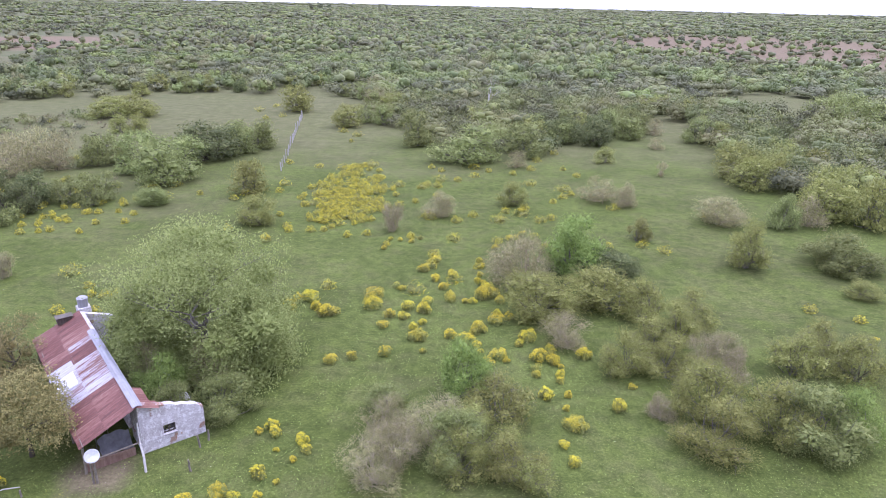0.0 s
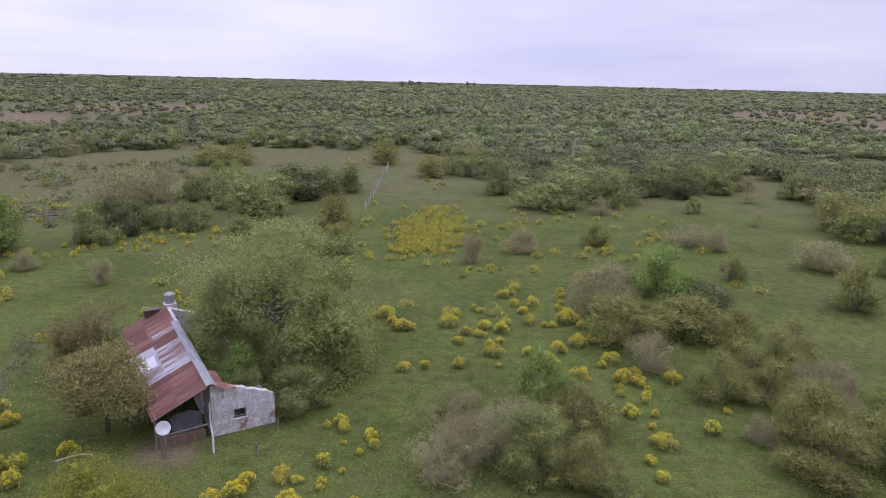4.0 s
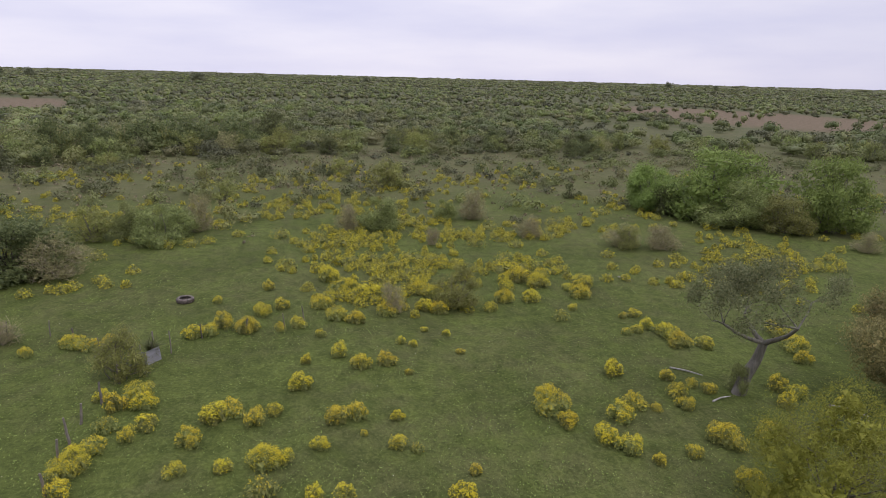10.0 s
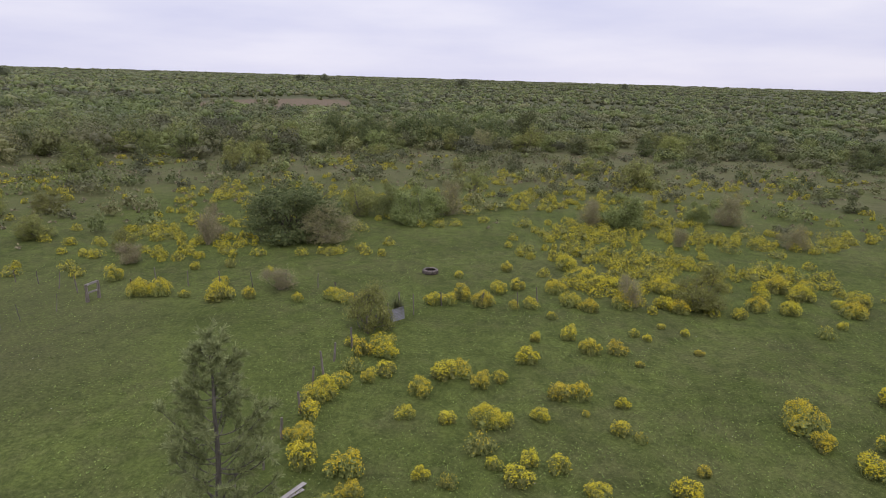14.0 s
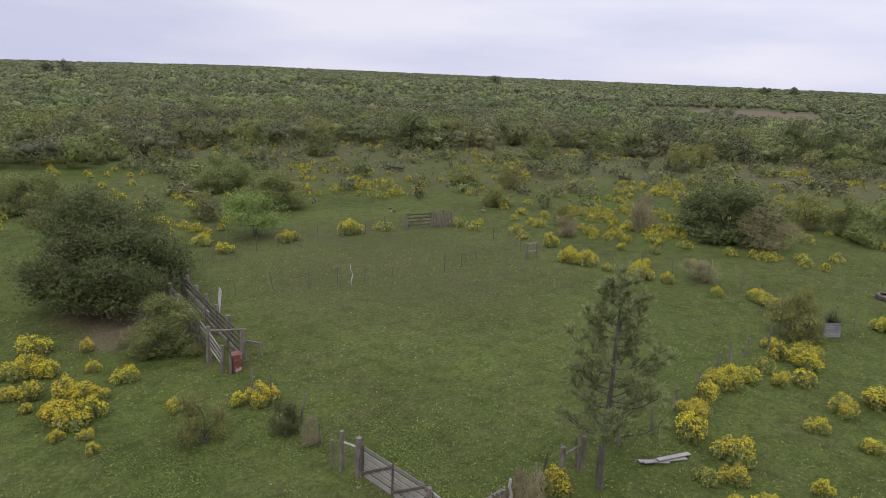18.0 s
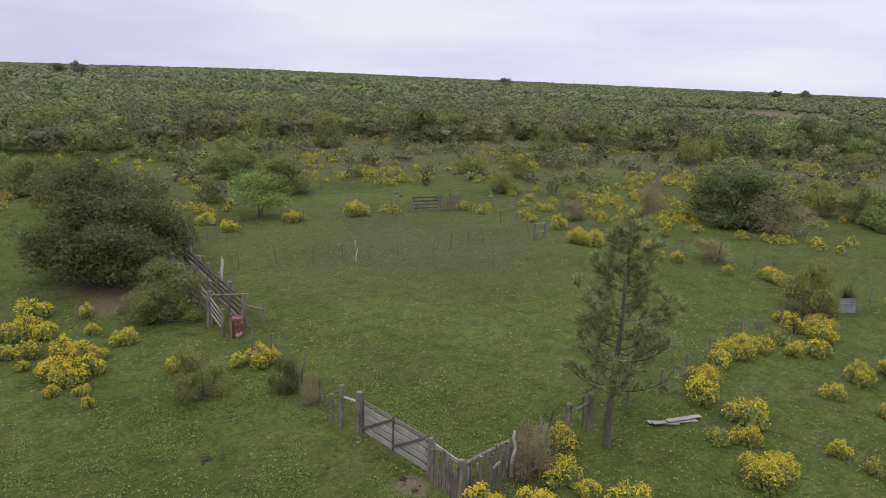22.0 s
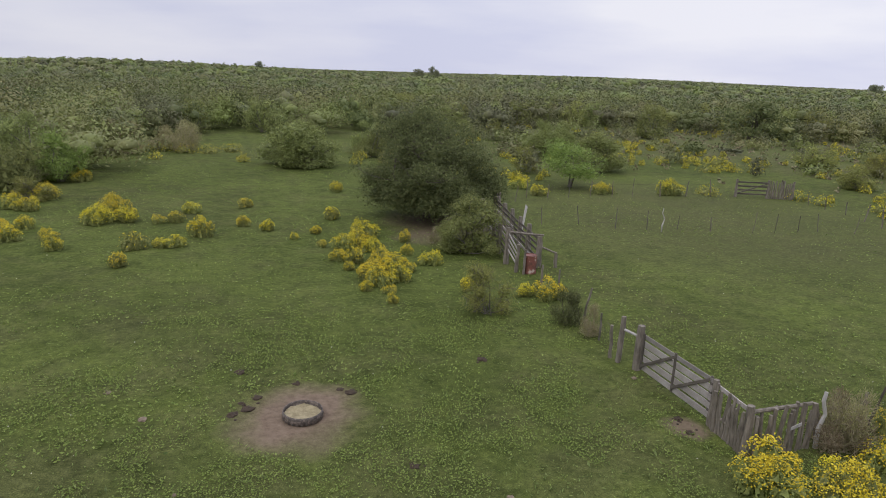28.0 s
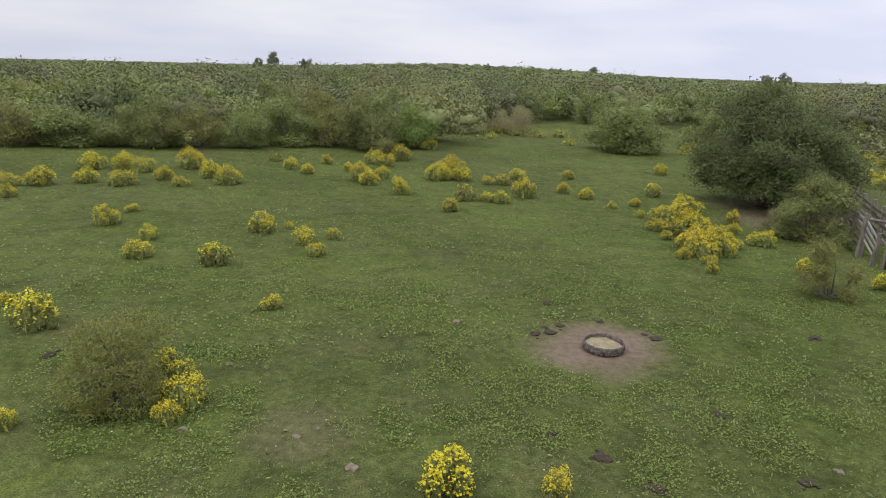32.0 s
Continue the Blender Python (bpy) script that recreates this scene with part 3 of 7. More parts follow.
# ---- shrubs and small trees of the clearing ----
shrub("O", -72.0, 150.9, 13.2, 4.4)
shrub("O", -62.8, 131.0, 7.4, 3.5)
shrub("G", -55.1, 106.3, 10.0, 4.3)
shrub("G", -42.8, 97.9, 14.9, 6.0)
shrub("D", -39.9, 110.8, 11.8, 6.3)
shrub("G", -36.8, 118.1, 11.3, 5.3)
shrub("O", -27.4, 89.3, 6.4, 4.9)
shrub("B", -62.6, 98.6, 12.6, 6.3)
shrub("G", -47.3, 83.7, 7.3, 3.8)
shrub("D", -53.6, 79.6, 8.1, 4.2)
shrub("G", -38.2, 83.4, 4.7, 2.5)
shrub("O", -22.5, 76.2, 5.5, 3.5)
shrub("O", -36.3, 162.8, 8.4, 6.4)
shrub("O", -20.9, 142.9, 7.3, 5.0)
shrub("G", -15.2, 148.0, 8.8, 4.5)
shrub("G", -5.9, 124.9, 7.4, 7.0)
shrub("B", -5.8, 75.0, 2.6, 3.5)
shrub("B", -0.5, 80.9, 4.5, 3.1)
shrub("L", 13.2, 62.4, 6.6, 5.4)
shrub("B", 7.9, 60.1, 6.9, 5.1)
shrub("D", 16.5, 60.8, 6.1, 3.4)
shrub("O", 8.6, 53.0, 7.1, 4.3)
shrub("O", 14.8, 54.8, 7.0, 4.0)
shrub("B", 9.9, 47.3, 4.0, 2.5)
shrub("O", 19.1, 50.9, 7.6, 3.6)
shrub("O", 15.4, 44.7, 7.6, 3.3)
shrub("B", 21.3, 43.9, 5.3, 2.5)
shrub("G", 22.6, 46.3, 2.8, 1.8)
shrub("O", 28.9, 44.1, 7.9, 3.4)
shrub("O", 19.2, 36.0, 8.9, 4.2)
shrub("G", 23.5, 35.3, 6.3, 4.1)
shrub("L", 26.3, 35.5, 3.7, 3.6)
shrub("B", 14.7, 37.7, 2.3, 1.8)
shrub("G", -3.3, 37.6, 3.3, 2.3)
shrub("L", 1.8, 39.9, 3.8, 3.6)
shrub("O", 3.9, 37.3, 5.0, 3.0)
shrub("B", -1.9, 33.7, 6.5, 3.1)
shrub("O", 2.9, 32.5, 6.7, 2.9)
shrub("G", 0.9, 32.3, 4.1, 3.4)
shrub("B", -3.7, 30.7, 4.0, 2.5)
shrub("O", 5.4, 30.5, 2.7, 1.8)
shrub("B", 21.4, 89.5, 5.5, 3.4)
shrub("B", 24.4, 87.6, 3.9, 3.1)
shrub("O", 22.7, 73.2, 3.0, 2.9)
shrub("O", 27.7, 113.9, 4.5, 2.6)
shrub("B", 34.9, 104.7, 2.1, 2.4)
shrub("B", 44.3, 141.3, 3.8, 3.4)
shrub("B", 40.5, 126.6, 3.4, 2.2)
shrub("O", 9.4, 86.8, 4.5, 3.2)
shrub("O", 32.0, 65.5, 4.8, 5.0)
shrub("G", 42.2, 79.0, 3.9, 4.3)
shrub("B", 46.2, 80.1, 4.8, 3.9)
shrub("O", 52.3, 82.9, 12.2, 6.2)
shrub("G", 42.0, 65.4, 8.0, 4.5)
shrub("O", 47.2, 101.8, 12.1, 5.7)
shrub("B", 35.3, 80.2, 6.7, 3.6)
shrub("D", 57.3, 100.7, 12.5, 4.3)
shrub("G", 53.3, 134.4, 9.7, 4.9)
shrub("G", 94.9, 156.1, 20.9, 7.5)
shrub("D", 62.9, 130.1, 12.0, 4.8)
shrub("O", 40.3, 58.1, 3.7, 1.7)
shrub("G", 4.0, 111.8, 12.1, 6.5)
shrub("G", 14.4, 117.9, 9.0, 6.2)
shrub("B", 12.0, 109.0, 3.8, 3.0)
shrub("D", 27.2, 131.2, 12.3, 5.3)
shrub("G", 37.5, 140.4, 12.1, 5.8)
shrub("L", -71.7, 56.7, 12.9, 8.0)
shrub("L", -78.6, 51.0, 7.2, 5.7)
shrub("L", -62.3, 65.6, 9.2, 8.0)
shrub("G", -66.9, 55.5, 9.5, 6.2)
shrub("O", -62.7, 59.5, 6.7, 4.7)
shrub("D", -75.2, 51.7, 4.7, 4.1)
shrub("G", -53.2, 74.5, 5.9, 4.8)
shrub("B", -41.8, 58.7, 2.5, 2.7)
shrub("B", -53.1, 61.4, 3.2, 2.2)
shrub("B", -65.8, 27.5, 3.1, 2.4)
shrub("B", -60.3, 35.9, 3.7, 2.3)
shrub("B", -58.2, 39.6, 3.7, 2.6)
shrub("O", -92.5, -6.3, 4.0, 2.9)
shrub("O", -99.8, 16.9, 5.2, 3.6)
shrub("B", -58.8, -18.2, 5.9, 3.6)
shrub("B", -75.8, 24.0, 4.2, 3.8)
shrub("D", -59.1, -21.8, 9.0, 5.5)
shrub("G", -70.6, -12.5, 7.9, 3.8)
shrub("O", -71.4, -18.3, 5.1, 3.4)
shrub("B", -74.2, -7.8, 3.3, 4.0)
shrub("G", -72.6, 11.5, 5.4, 3.6)
shrub("B", -72.0, 7.8, 2.9, 3.0)
shrub("G", -75.9, 20.5, 3.1, 2.5)
shrub("B", -63.9, 16.2, 1.8, 1.9)
shrub("O", -58.9, 35.9, 3.0, 2.5)
shrub("O", -45.0, 13.2, 4.2, 3.5)
shrub("B", -44.4, 7.9, 1.7, 2.4)
shrub("B", -54.8, -28.4, 1.9, 2.8)
shrub("B", -47.4, -32.0, 2.5, 1.7)
shrub("D", -88.2, 43.6, 3.0, 2.2)
shrub("O", -103.3, -45.7, 5.8, 3.0)
shrub("G", -115.7, -61.5, 6.7, 4.0)
shrub("G", -115.0, -47.7, 5.3, 3.6)
shrub("O", -124.7, -27.2, 5.4, 2.4)
shrub("O", -146.2, 2.0, 6.2, 4.1)
shrub("O", -101.1, 18.5, 5.3, 4.1)
shrub("O", -146.5, 33.1, 6.4, 4.7)
shrub("O", -114.6, 12.4, 4.0, 2.8)
shrub("O", -102.7, -9.5, 2.2, 3.0)
shrub("D", -137.8, 69.5, 10.4, 3.8)
shrub("D", -141.9, -40.3, 8.7, 7.9)
shrub("D", -144.5, -32.5, 8.7, 7.4)
shrub("D", -151.2, -24.9, 10.3, 7.8)
shrub("D", -154.1, -16.2, 10.4, 8.0)
shrub("D", -157.1, -7.2, 10.6, 8.0)
shrub("D", -170.2, 2.5, 11.4, 8.0)
shrub("G", -144.3, -49.4, 7.7, 5.7)
shrub("G", -9.7, -30.4, 3.6, 2.8)
shrub("B", -8.8, -32.2, 1.2, 1.0)
shrub("G", -34.9, -69.7, 7.3, 3.4)
shrub("G", -33.7, -57.5, 6.3, 4.0)
shrub("O", -25.5, -56.9, 2.7, 2.4)
shrub("G", -14.2, -70.0, 7.8, 3.1)
shrub("O", -13.5, -62.6, 3.0, 1.2)
shrub("O", -33.7, -132.4, 8.0, 4.6)
shrub("G", -62.1, -121.0, 6.9, 3.6)
shrub("G", -62.6, -104.7, 4.2, 2.8)
shrub("G", -62.5, -88.6, 5.6, 5.2)
shrub("D", -84.2, -89.7, 12.4, 6.7)
shrub("G", -32.0, -91.2, 2.9, 2.1)
shrub("G", -31.1, -96.6, 2.6, 1.8)
shrub("O", -38.8, -94.4, 3.5, 2.2)
shrub("G", -94.1, -67.1, 6.9, 4.6)
shrub("G", -124.7, -66.0, 7.2, 3.8)
shrub("O", -111.1, -47.5, 7.3, 3.6)
shrub("O", -64.5, -50.7, 3.6, 2.5)
shrub("O", -61.0, -56.2, 4.3, 2.6)
shrub("B", -58.0, -29.1, 2.0, 3.2)
shrub("O", -51.1, -34.2, 2.2, 2.1)
shrub("O", -53.8, -44.8, 3.7, 2.2)
shrub("O", -7.3, -21.8, 2.1, 2.0)
shrub("D", -9.8, -20.1, 1.3, 1.4)
shrub("B", -10.1, -18.8, 1.0, 1.2)
shrub("B", -43.5, -17.6, 2.6, 1.7)
shrub("O", -36.9, -9.3, 3.2, 3.0)
shrub("O", 39.6, -42.2, 5.2, 2.9)
shrub("G", 36.4, -43.3, 5.1, 2.8)
shrub("G", 33.9, -44.4, 4.6, 3.0)
shrub("G", 30.8, -45.2, 4.9, 3.5)
shrub("O", 28.4, -46.5, 4.9, 3.1)
shrub("G", 25.3, -47.7, 4.0, 2.8)
shrub("G", 22.8, -50.7, 5.0, 3.7)
shrub("O", 19.6, -52.4, 5.1, 3.2)
shrub("G", 15.9, -51.3, 4.9, 4.2)
shrub("L", 13.0, -54.1, 3.7, 3.1)
shrub("O", 13.4, -46.5, 2.5, 1.5)
shrub("B", 10.9, -70.8, 5.4, 3.3)
shrub("B", 6.2, -73.7, 5.6, 2.8)
shrub("G", -4.8, -61.6, 7.7, 4.4)
shrub("G", 15.9, -55.9, 4.8, 4.6)
shrub("B", 15.0, -54.2, 3.8, 1.8)
shrub("B", -12.5, -10.4, 1.1, 1.7)


# ---- yellow-flowering clumps ----
CLUMP_STOCK = []


def clump_template(seed, width, height, bloom, leafage):
    """Several rounded tufts grown together, leafy below and in flower on top."""
    rng = np.random.default_rng(seed)
    root = new("flowering_shrub")
    tagged(root, "low rounded shrub covered in small yellow flowers", "shrub", "yellow flowering shrubs")
    n = 11 if width > 1.5 else 7
    a = rng.uniform(0, 6.28) + np.arange(n) * 2.4
    off = 0.36 * width * np.sqrt((np.arange(n) + 0.3) / n)
    c = np.stack([off * np.cos(a), off * np.sin(a), np.full(n, 0.22 * height)], -1) + rng.normal(size=(n, 3)) * [0.05 * width, 0.05 * width, 0]
    r = np.stack([rng.uniform(0.15, 0.25, n) * width] * 2 + [height * (0.8 - 0.42 * (off / (0.4 * width)) ** 2) * rng.uniform(0.8, 1.12, n)], -1)

    def shell(count, low, inner, outer):
        k = rng.integers(0, n, count * 3)
        d = unit(rng.normal(size=(count * 3, 3)) + [0, 0, 0.35])
        p = c[k] + d * r[k] * rng.uniform(inner, outer, (count * 3, 1))
        ok = (d[:, 2] > low) & (p[:, 2] > 0.02)
        for m in range(n):
            ok &= (k == m) | ((((p - c[m]) / r[m]) ** 2).sum(1) > 0.7)
        return p[ok][:count], d[ok][:count]

    p, d = shell(leafage, -0.5, 0.75, 1.06)
    v, f = leaves(p, d, 0.05, 0.4, rng, 0.9)
    v[:, 2] = np.maximum(v[:, 2], 0.0)
    link_mesh("foliage", mixed_mesh("foliage", (v, f), hearts(c, r * 0.72, rng, 1, 0.12)), CLUMP_LEAF, root)
    p, d = shell(bloom * 2, -0.05, 0.9, 1.2)
    score = 0.55 * d[:, 2] + 0.35 * np.sin(p[:, 0] * 7 / width + seed) * np.sin(p[:, 1] * 7 / width + seed * 2) + rng.normal(size=len(p)) * 0.3
    pick = np.argsort(-score)[:bloom]
    v, f = leaves(p[pick], d[pick] * 0.5 + np.array([0, 0, 0.6]), 0.024, 0.85, rng, 0.6)
    link_mesh("blossoms", quick_mesh("blossoms", v, f), PETAL, root, "bright yellow flower heads")
    return root


CLUMP_FORMS = ((1.1, 0.74, 700), (1.1, 0.66, 540), (1.12, 0.78, 640), (1.08, 0.64, 320), (2.0, 1.1, 2000), (2.0, 1.0, 1650), (2.1, 1.15, 1200), (1.05, 0.7, 120))
for s, (cw, ch, cb) in enumerate(CLUMP_FORMS):
    tpl = clump_template(40 + s, cw, ch, cb, 620 if cw > 1.5 else 260)
    tpl.location = (0, 0, -500)
    CLUMP_STOCK.append(tpl)


def clump(x, y, width):
    width *= 0.9
    k = PICK.choices((4, 5, 6), (4, 4, 2))[0] if width > 1.55 else PICK.choices((0, 1, 2, 3, 7), (4, 4, 4, 2, 1))[0]
    cw, ch, cb = CLUMP_FORMS[k]
    s = width / cw
    m = scaled(x, y, 0, PICK.uniform(0, 360), s, s * PICK.uniform(0.88, 1.12))
    return place_first(("clump", k), CLUMP_STOCK[k], m)


FAR_CLUMPS = []


def far_clump(x, y, width):
    FAR_CLUMPS.append((x, y, width))


def build_far_clumps():
    rng = np.random.default_rng(71)
    for name, mat, per, size, low, label in (("far_clump_leaves", CLUMP_LEAF, 54, 0.1, 0.0, "green foliage of flowering bushes farther off"), ("far_clump_blossoms", PETAL, 150, 0.048, 0.2, "yellow blossom on bushes farther off")):
        c = np.array(FAR_CLUMPS)
        i = np.repeat(np.arange(len(c)), per)
        d = unit(rng.normal(size=(len(i), 3)) + [0, 0, 0.4])
        d[:, 2] = np.abs(d[:, 2])
        w = c[i, 2] * 1.08
        lop = 0.92 + 0.13 * np.sin(3 * np.arctan2(d[:, 1], d[:, 0]) + c[i, 0])
        h = 0.45 + 0.25 * w
        rad = rng.uniform(0.75, 1.05, len(i)) * lop
        p = np.stack([c[i, 0] + d[:, 0] * w * 0.5 * rad, c[i, 1] + d[:, 1] * w * 0.5 * rad, h * (low * 0.4 + (1 - low * 0.4) * d[:, 2] * rad)], -1)
        v, f = leaves(p, d, size, 0.6, rng, 0.5)
        v[:, 2] = np.maximum(v[:, 2], 0.0) + np.repeat(dip(p[:, 0], p[:, 1]), 4)
        w0 = c[:, 2] * 1.08
        rad = np.stack([w0 * 0.3, w0 * 0.3, (0.45 + 0.25 * w0) * 0.6], -1)
        me = mixed_mesh(name, (v, f), hearts(np.stack([c[:, 0], c[:, 1], dip(c[:, 0], c[:, 1])], -1), rad, rng, 1, 0.15, -90.0)) if mat is CLUMP_LEAF else quick_mesh(name, v, f)
        tagged(link_mesh(name, me, mat), label, "shrub", kind="stuff")


clump(3.6, -8.9, 1.3)
clump(1.8, -9.1, 0.7)
clump(9.3, -9.8, 0.7)
clump(12.1, -8.9, 0.6)
clump(-9.2, -9.5, 2.0)
clump(10.7, -12.1, 0.7)
clump(-10.5, -8.5, 2.0)
clump(-11.1, -7.8, 1.3)
clump(-9.8, -10.1, 1.6)
clump(-11.0, -9.4, 1.0)
clump(-13.2, -7.3, 1.4)
clump(-12.8, -8.5, 0.9)
clump(-12.9, -9.5, 1.4)
clump(-14.3, -6.1, 0.7)
clump(9.8, -16.1, 0.7)
clump(15.0, -13.3, 1.5)
clump(-14.6, -10.6, 1.3)
clump(-17.6, -5.0, 2.1)
clump(16.9, -14.5, 0.6)
clump(-18.6, -4.9, 1.2)
clump(-18.9, -7.1, 1.0)
clump(-21.0, -2.8, 0.9)
clump(13.3, -19.5, 1.4)
clump(-19.7, -6.4, 1.2)
clump(-21.6, 0.0, 1.4)
clump(-21.3, -3.9, 0.9)
clump(-21.2, 3.1, 1.2)
clump(-21.2, -6.9, 1.7)
clump(10.4, -21.6, 0.9)
clump(-21.5, -8.8, 1.7)
clump(-22.5, -1.0, 1.0)
clump(-21.4, 6.6, 1.5)
clump(16.1, -19.5, 1.1)
clump(-22.7, 1.7, 1.3)
clump(-23.0, 0.5, 1.1)
clump(-4.0, -23.6, 0.6)
clump(-23.7, -1.7, 1.5)
clump(11.3, -23.0, 1.2)
clump(-23.4, -9.4, 1.8)
clump(-4.2, -24.8, 0.7)
clump(10.5, -24.0, 0.9)
clump(-3.3, -25.3, 0.7)
clump(-10.4, -22.8, 1.5)
clump(-23.3, 7.7, 0.9)
clump(-9.7, -23.4, 1.0)
clump(17.1, -21.8, 0.8)
clump(-7.5, -24.6, 0.9)
clump(-11.0, -22.9, 1.0)
clump(13.5, -24.1, 1.3)
clump(-4.0, -26.0, 1.4)
clump(-26.0, -1.4, 2.0)
clump(-26.1, -0.6, 1.1)
clump(-26.0, -3.3, 1.1)
clump(-5.0, -26.3, 1.3)
clump(-3.9, -26.8, 1.6)
clump(-12.3, 23.8, 1.3)
clump(-26.1, -5.3, 1.1)
clump(-19.4, 19.1, 1.8)
clump(12.7, -25.0, 0.5)
clump(-25.6, 5.5, 0.7)
clump(-14.1, 23.3, 1.3)
clump(-25.4, -9.7, 1.4)
clump(-13.4, 23.7, 1.2)
clump(-26.2, 4.7, 1.1)
clump(-22.1, 16.3, 0.9)
clump(-10.0, 25.4, 1.0)
clump(-26.9, 1.1, 1.1)
clump(-3.8, -27.5, 1.0)
clump(-23.4, 15.5, 1.5)
clump(-5.1, -27.7, 1.5)
clump(-5.6, -27.7, 1.1)
clump(-24.5, 14.8, 1.6)
clump(-3.2, -28.4, 0.8)
clump(-7.5, 27.3, 1.3)
clump(-14.2, 24.5, 1.2)
clump(-19.1, 21.1, 0.9)
clump(-4.7, -28.6, 1.4)
clump(19.9, -23.3, 1.3)
clump(-27.1, -9.8, 2.0)
clump(-27.6, 3.3, 0.5)
clump(-22.3, 18.3, 1.0)
clump(-28.5, -4.9, 1.4)
clump(-3.7, -29.5, 1.4)
clump(-26.3, 13.6, 1.5)
clump(-27.9, -9.7, 1.8)
clump(-7.2, -28.6, 1.3)
clump(-11.0, 27.3, 1.5)
clump(-3.0, -30.0, 1.1)
clump(-29.3, 2.1, 1.5)
clump(-28.8, 5.2, 0.9)
clump(-29.4, 3.2, 1.4)
clump(-28.9, -9.0, 1.5)
clump(-28.2, 13.3, 2.5)
clump(-23.0, 20.5, 2.2)
clump(-29.9, -1.9, 1.4)
clump(-14.8, 26.7, 1.4)
clump(6.7, -30.8, 1.2)
clump(-26.2, 16.6, 1.7)
clump(-9.8, 28.8, 0.6)
clump(-29.6, -7.8, 1.1)
clump(-14.0, 27.6, 1.4)
clump(-30.6, -3.9, 1.7)
clump(20.3, -25.7, 0.7)
clump(-6.5, -30.5, 0.9)
clump(-30.7, -0.9, 1.2)
clump(-4.9, -31.2, 1.2)
clump(-30.6, -7.1, 1.6)
clump(-31.2, -3.0, 1.6)
clump(-4.4, -31.9, 1.6)
clump(-12.0, 29.2, 1.3)
clump(-3.7, -32.0, 1.5)
clump(-13.7, 28.5, 1.3)
clump(-30.7, -8.9, 1.3)
clump(-22.9, 23.0, 1.6)
clump(-27.3, 18.1, 1.5)
clump(-2.6, -32.6, 0.7)
clump(-10.3, 31.0, 1.3)
clump(-26.7, 19.1, 0.8)
clump(6.4, -33.7, 1.5)
clump(4.4, -33.8, 1.2)
clump(5.1, -33.8, 1.0)
clump(-26.6, 20.8, 1.2)
clump(-33.4, 0.5, 1.6)
clump(-7.1, -33.0, 0.9)
clump(-32.9, -7.5, 1.6)
clump(-5.1, -34.2, 1.7)
clump(-8.4, 34.2, 1.2)
clump(-32.9, -8.9, 1.5)
clump(7.8, 34.3, 0.9)
clump(-1.4, -34.3, 0.6)
clump(9.9, -34.1, 1.1)
clump(-8.0, 33.3, 1.0)
clump(-34.0, -7.9, 2.0)
clump(-28.0, 21.2, 1.4)
clump(3.3, -35.8, 1.6)
clump(-2.7, -35.4, 0.8)
clump(-33.9, 6.9, 0.7)
clump(8.8, 36.2, 1.8)
clump(27.1, -26.5, 0.9)
clump(-11.3, 35.0, 0.7)
clump(-34.2, -9.8, 1.0)
clump(-10.6, 35.5, 1.1)
clump(-35.4, 4.3, 1.6)
clump(-0.2, -36.5, 1.0)
clump(-31.3, 19.0, 1.6)
clump(-28.0, 23.3, 1.1)
clump(-28.8, 22.7, 0.9)
clump(-25.5, 26.5, 1.4)
clump(-35.6, 5.9, 1.4)
clump(10.5, -36.3, 1.0)
clump(21.5, -31.9, 1.1)
clump(12.3, -36.2, 1.5)
clump(19.5, -33.4, 1.8)
clump(-30.0, 21.8, 1.1)
clump(24.3, -31.1, 1.8)
clump(1.1, -37.8, 1.0)
clump(-36.7, 1.1, 0.9)
clump(-37.4, 3.2, 1.4)
clump(13.0, -37.3, 1.8)
clump(27.8, -29.5, 1.7)
clump(-24.6, 29.6, 1.5)
clump(26.3, -30.9, 1.4)
clump(-26.5, 28.1, 1.3)
clump(23.2, -33.1, 1.2)
clump(-27.4, 27.5, 1.5)
clump(-36.2, 10.8, 0.7)
clump(29.1, -28.8, 1.2)
clump(-4.1, -38.9, 1.4)
clump(4.7, -39.3, 1.2)
clump(5.6, -39.2, 0.9)
clump(12.2, 38.5, 1.5)
clump(8.8, -39.6, 2.1)
clump(7.4, 39.7, 1.3)
clump(12.1, -38.7, 1.2)
clump(21.5, -35.0, 1.7)
clump(7.3, -39.9, 1.7)
clump(-38.0, 8.1, 0.8)
clump(9.0, 39.9, 0.8)
clump(-38.6, 7.4, 0.9)
clump(16.7, -38.4, 1.2)
clump(8.2, -41.7, 2.2)
clump(3.9, -41.8, 1.3)
clump(-40.9, 2.3, 1.0)
clump(-39.3, 10.7, 0.8)
clump(8.7, 41.8, 0.9)
clump(25.8, -35.3, 1.8)
clump(14.8, -40.5, 0.9)
clump(18.3, -39.6, 1.3)
clump(23.9, -37.5, 2.2)
clump(-40.4, 9.4, 0.7)
clump(13.8, 41.2, 0.7)
clump(0.7, -43.1, 1.3)
clump(-34.6, 25.7, 2.0)
clump(27.3, -35.7, 1.9)
clump(-42.3, -5.9, 1.6)
clump(-42.8, -2.5, 2.0)
clump(-41.4, -11.7, 1.6)
clump(-42.6, -5.0, 1.6)
clump(-42.5, -0.2, 1.0)
clump(3.6, 44.1, 1.1)
clump(28.9, -35.0, 1.9)
clump(-33.8, 27.3, 1.6)
clump(-42.9, 1.0, 1.3)
clump(-8.3, 43.9, 1.3)
clump(-37.0, 23.2, 1.0)
clump(-42.1, -10.9, 1.2)
clump(-43.1, 5.1, 1.8)
clump(-6.8, 44.6, 1.2)
clump(-36.2, 25.8, 2.1)
clump(-42.1, -13.1, 2.0)
clump(8.6, 44.4, 1.3)
clump(-30.3, 32.0, 1.4)
clump(4.5, 45.2, 1.5)
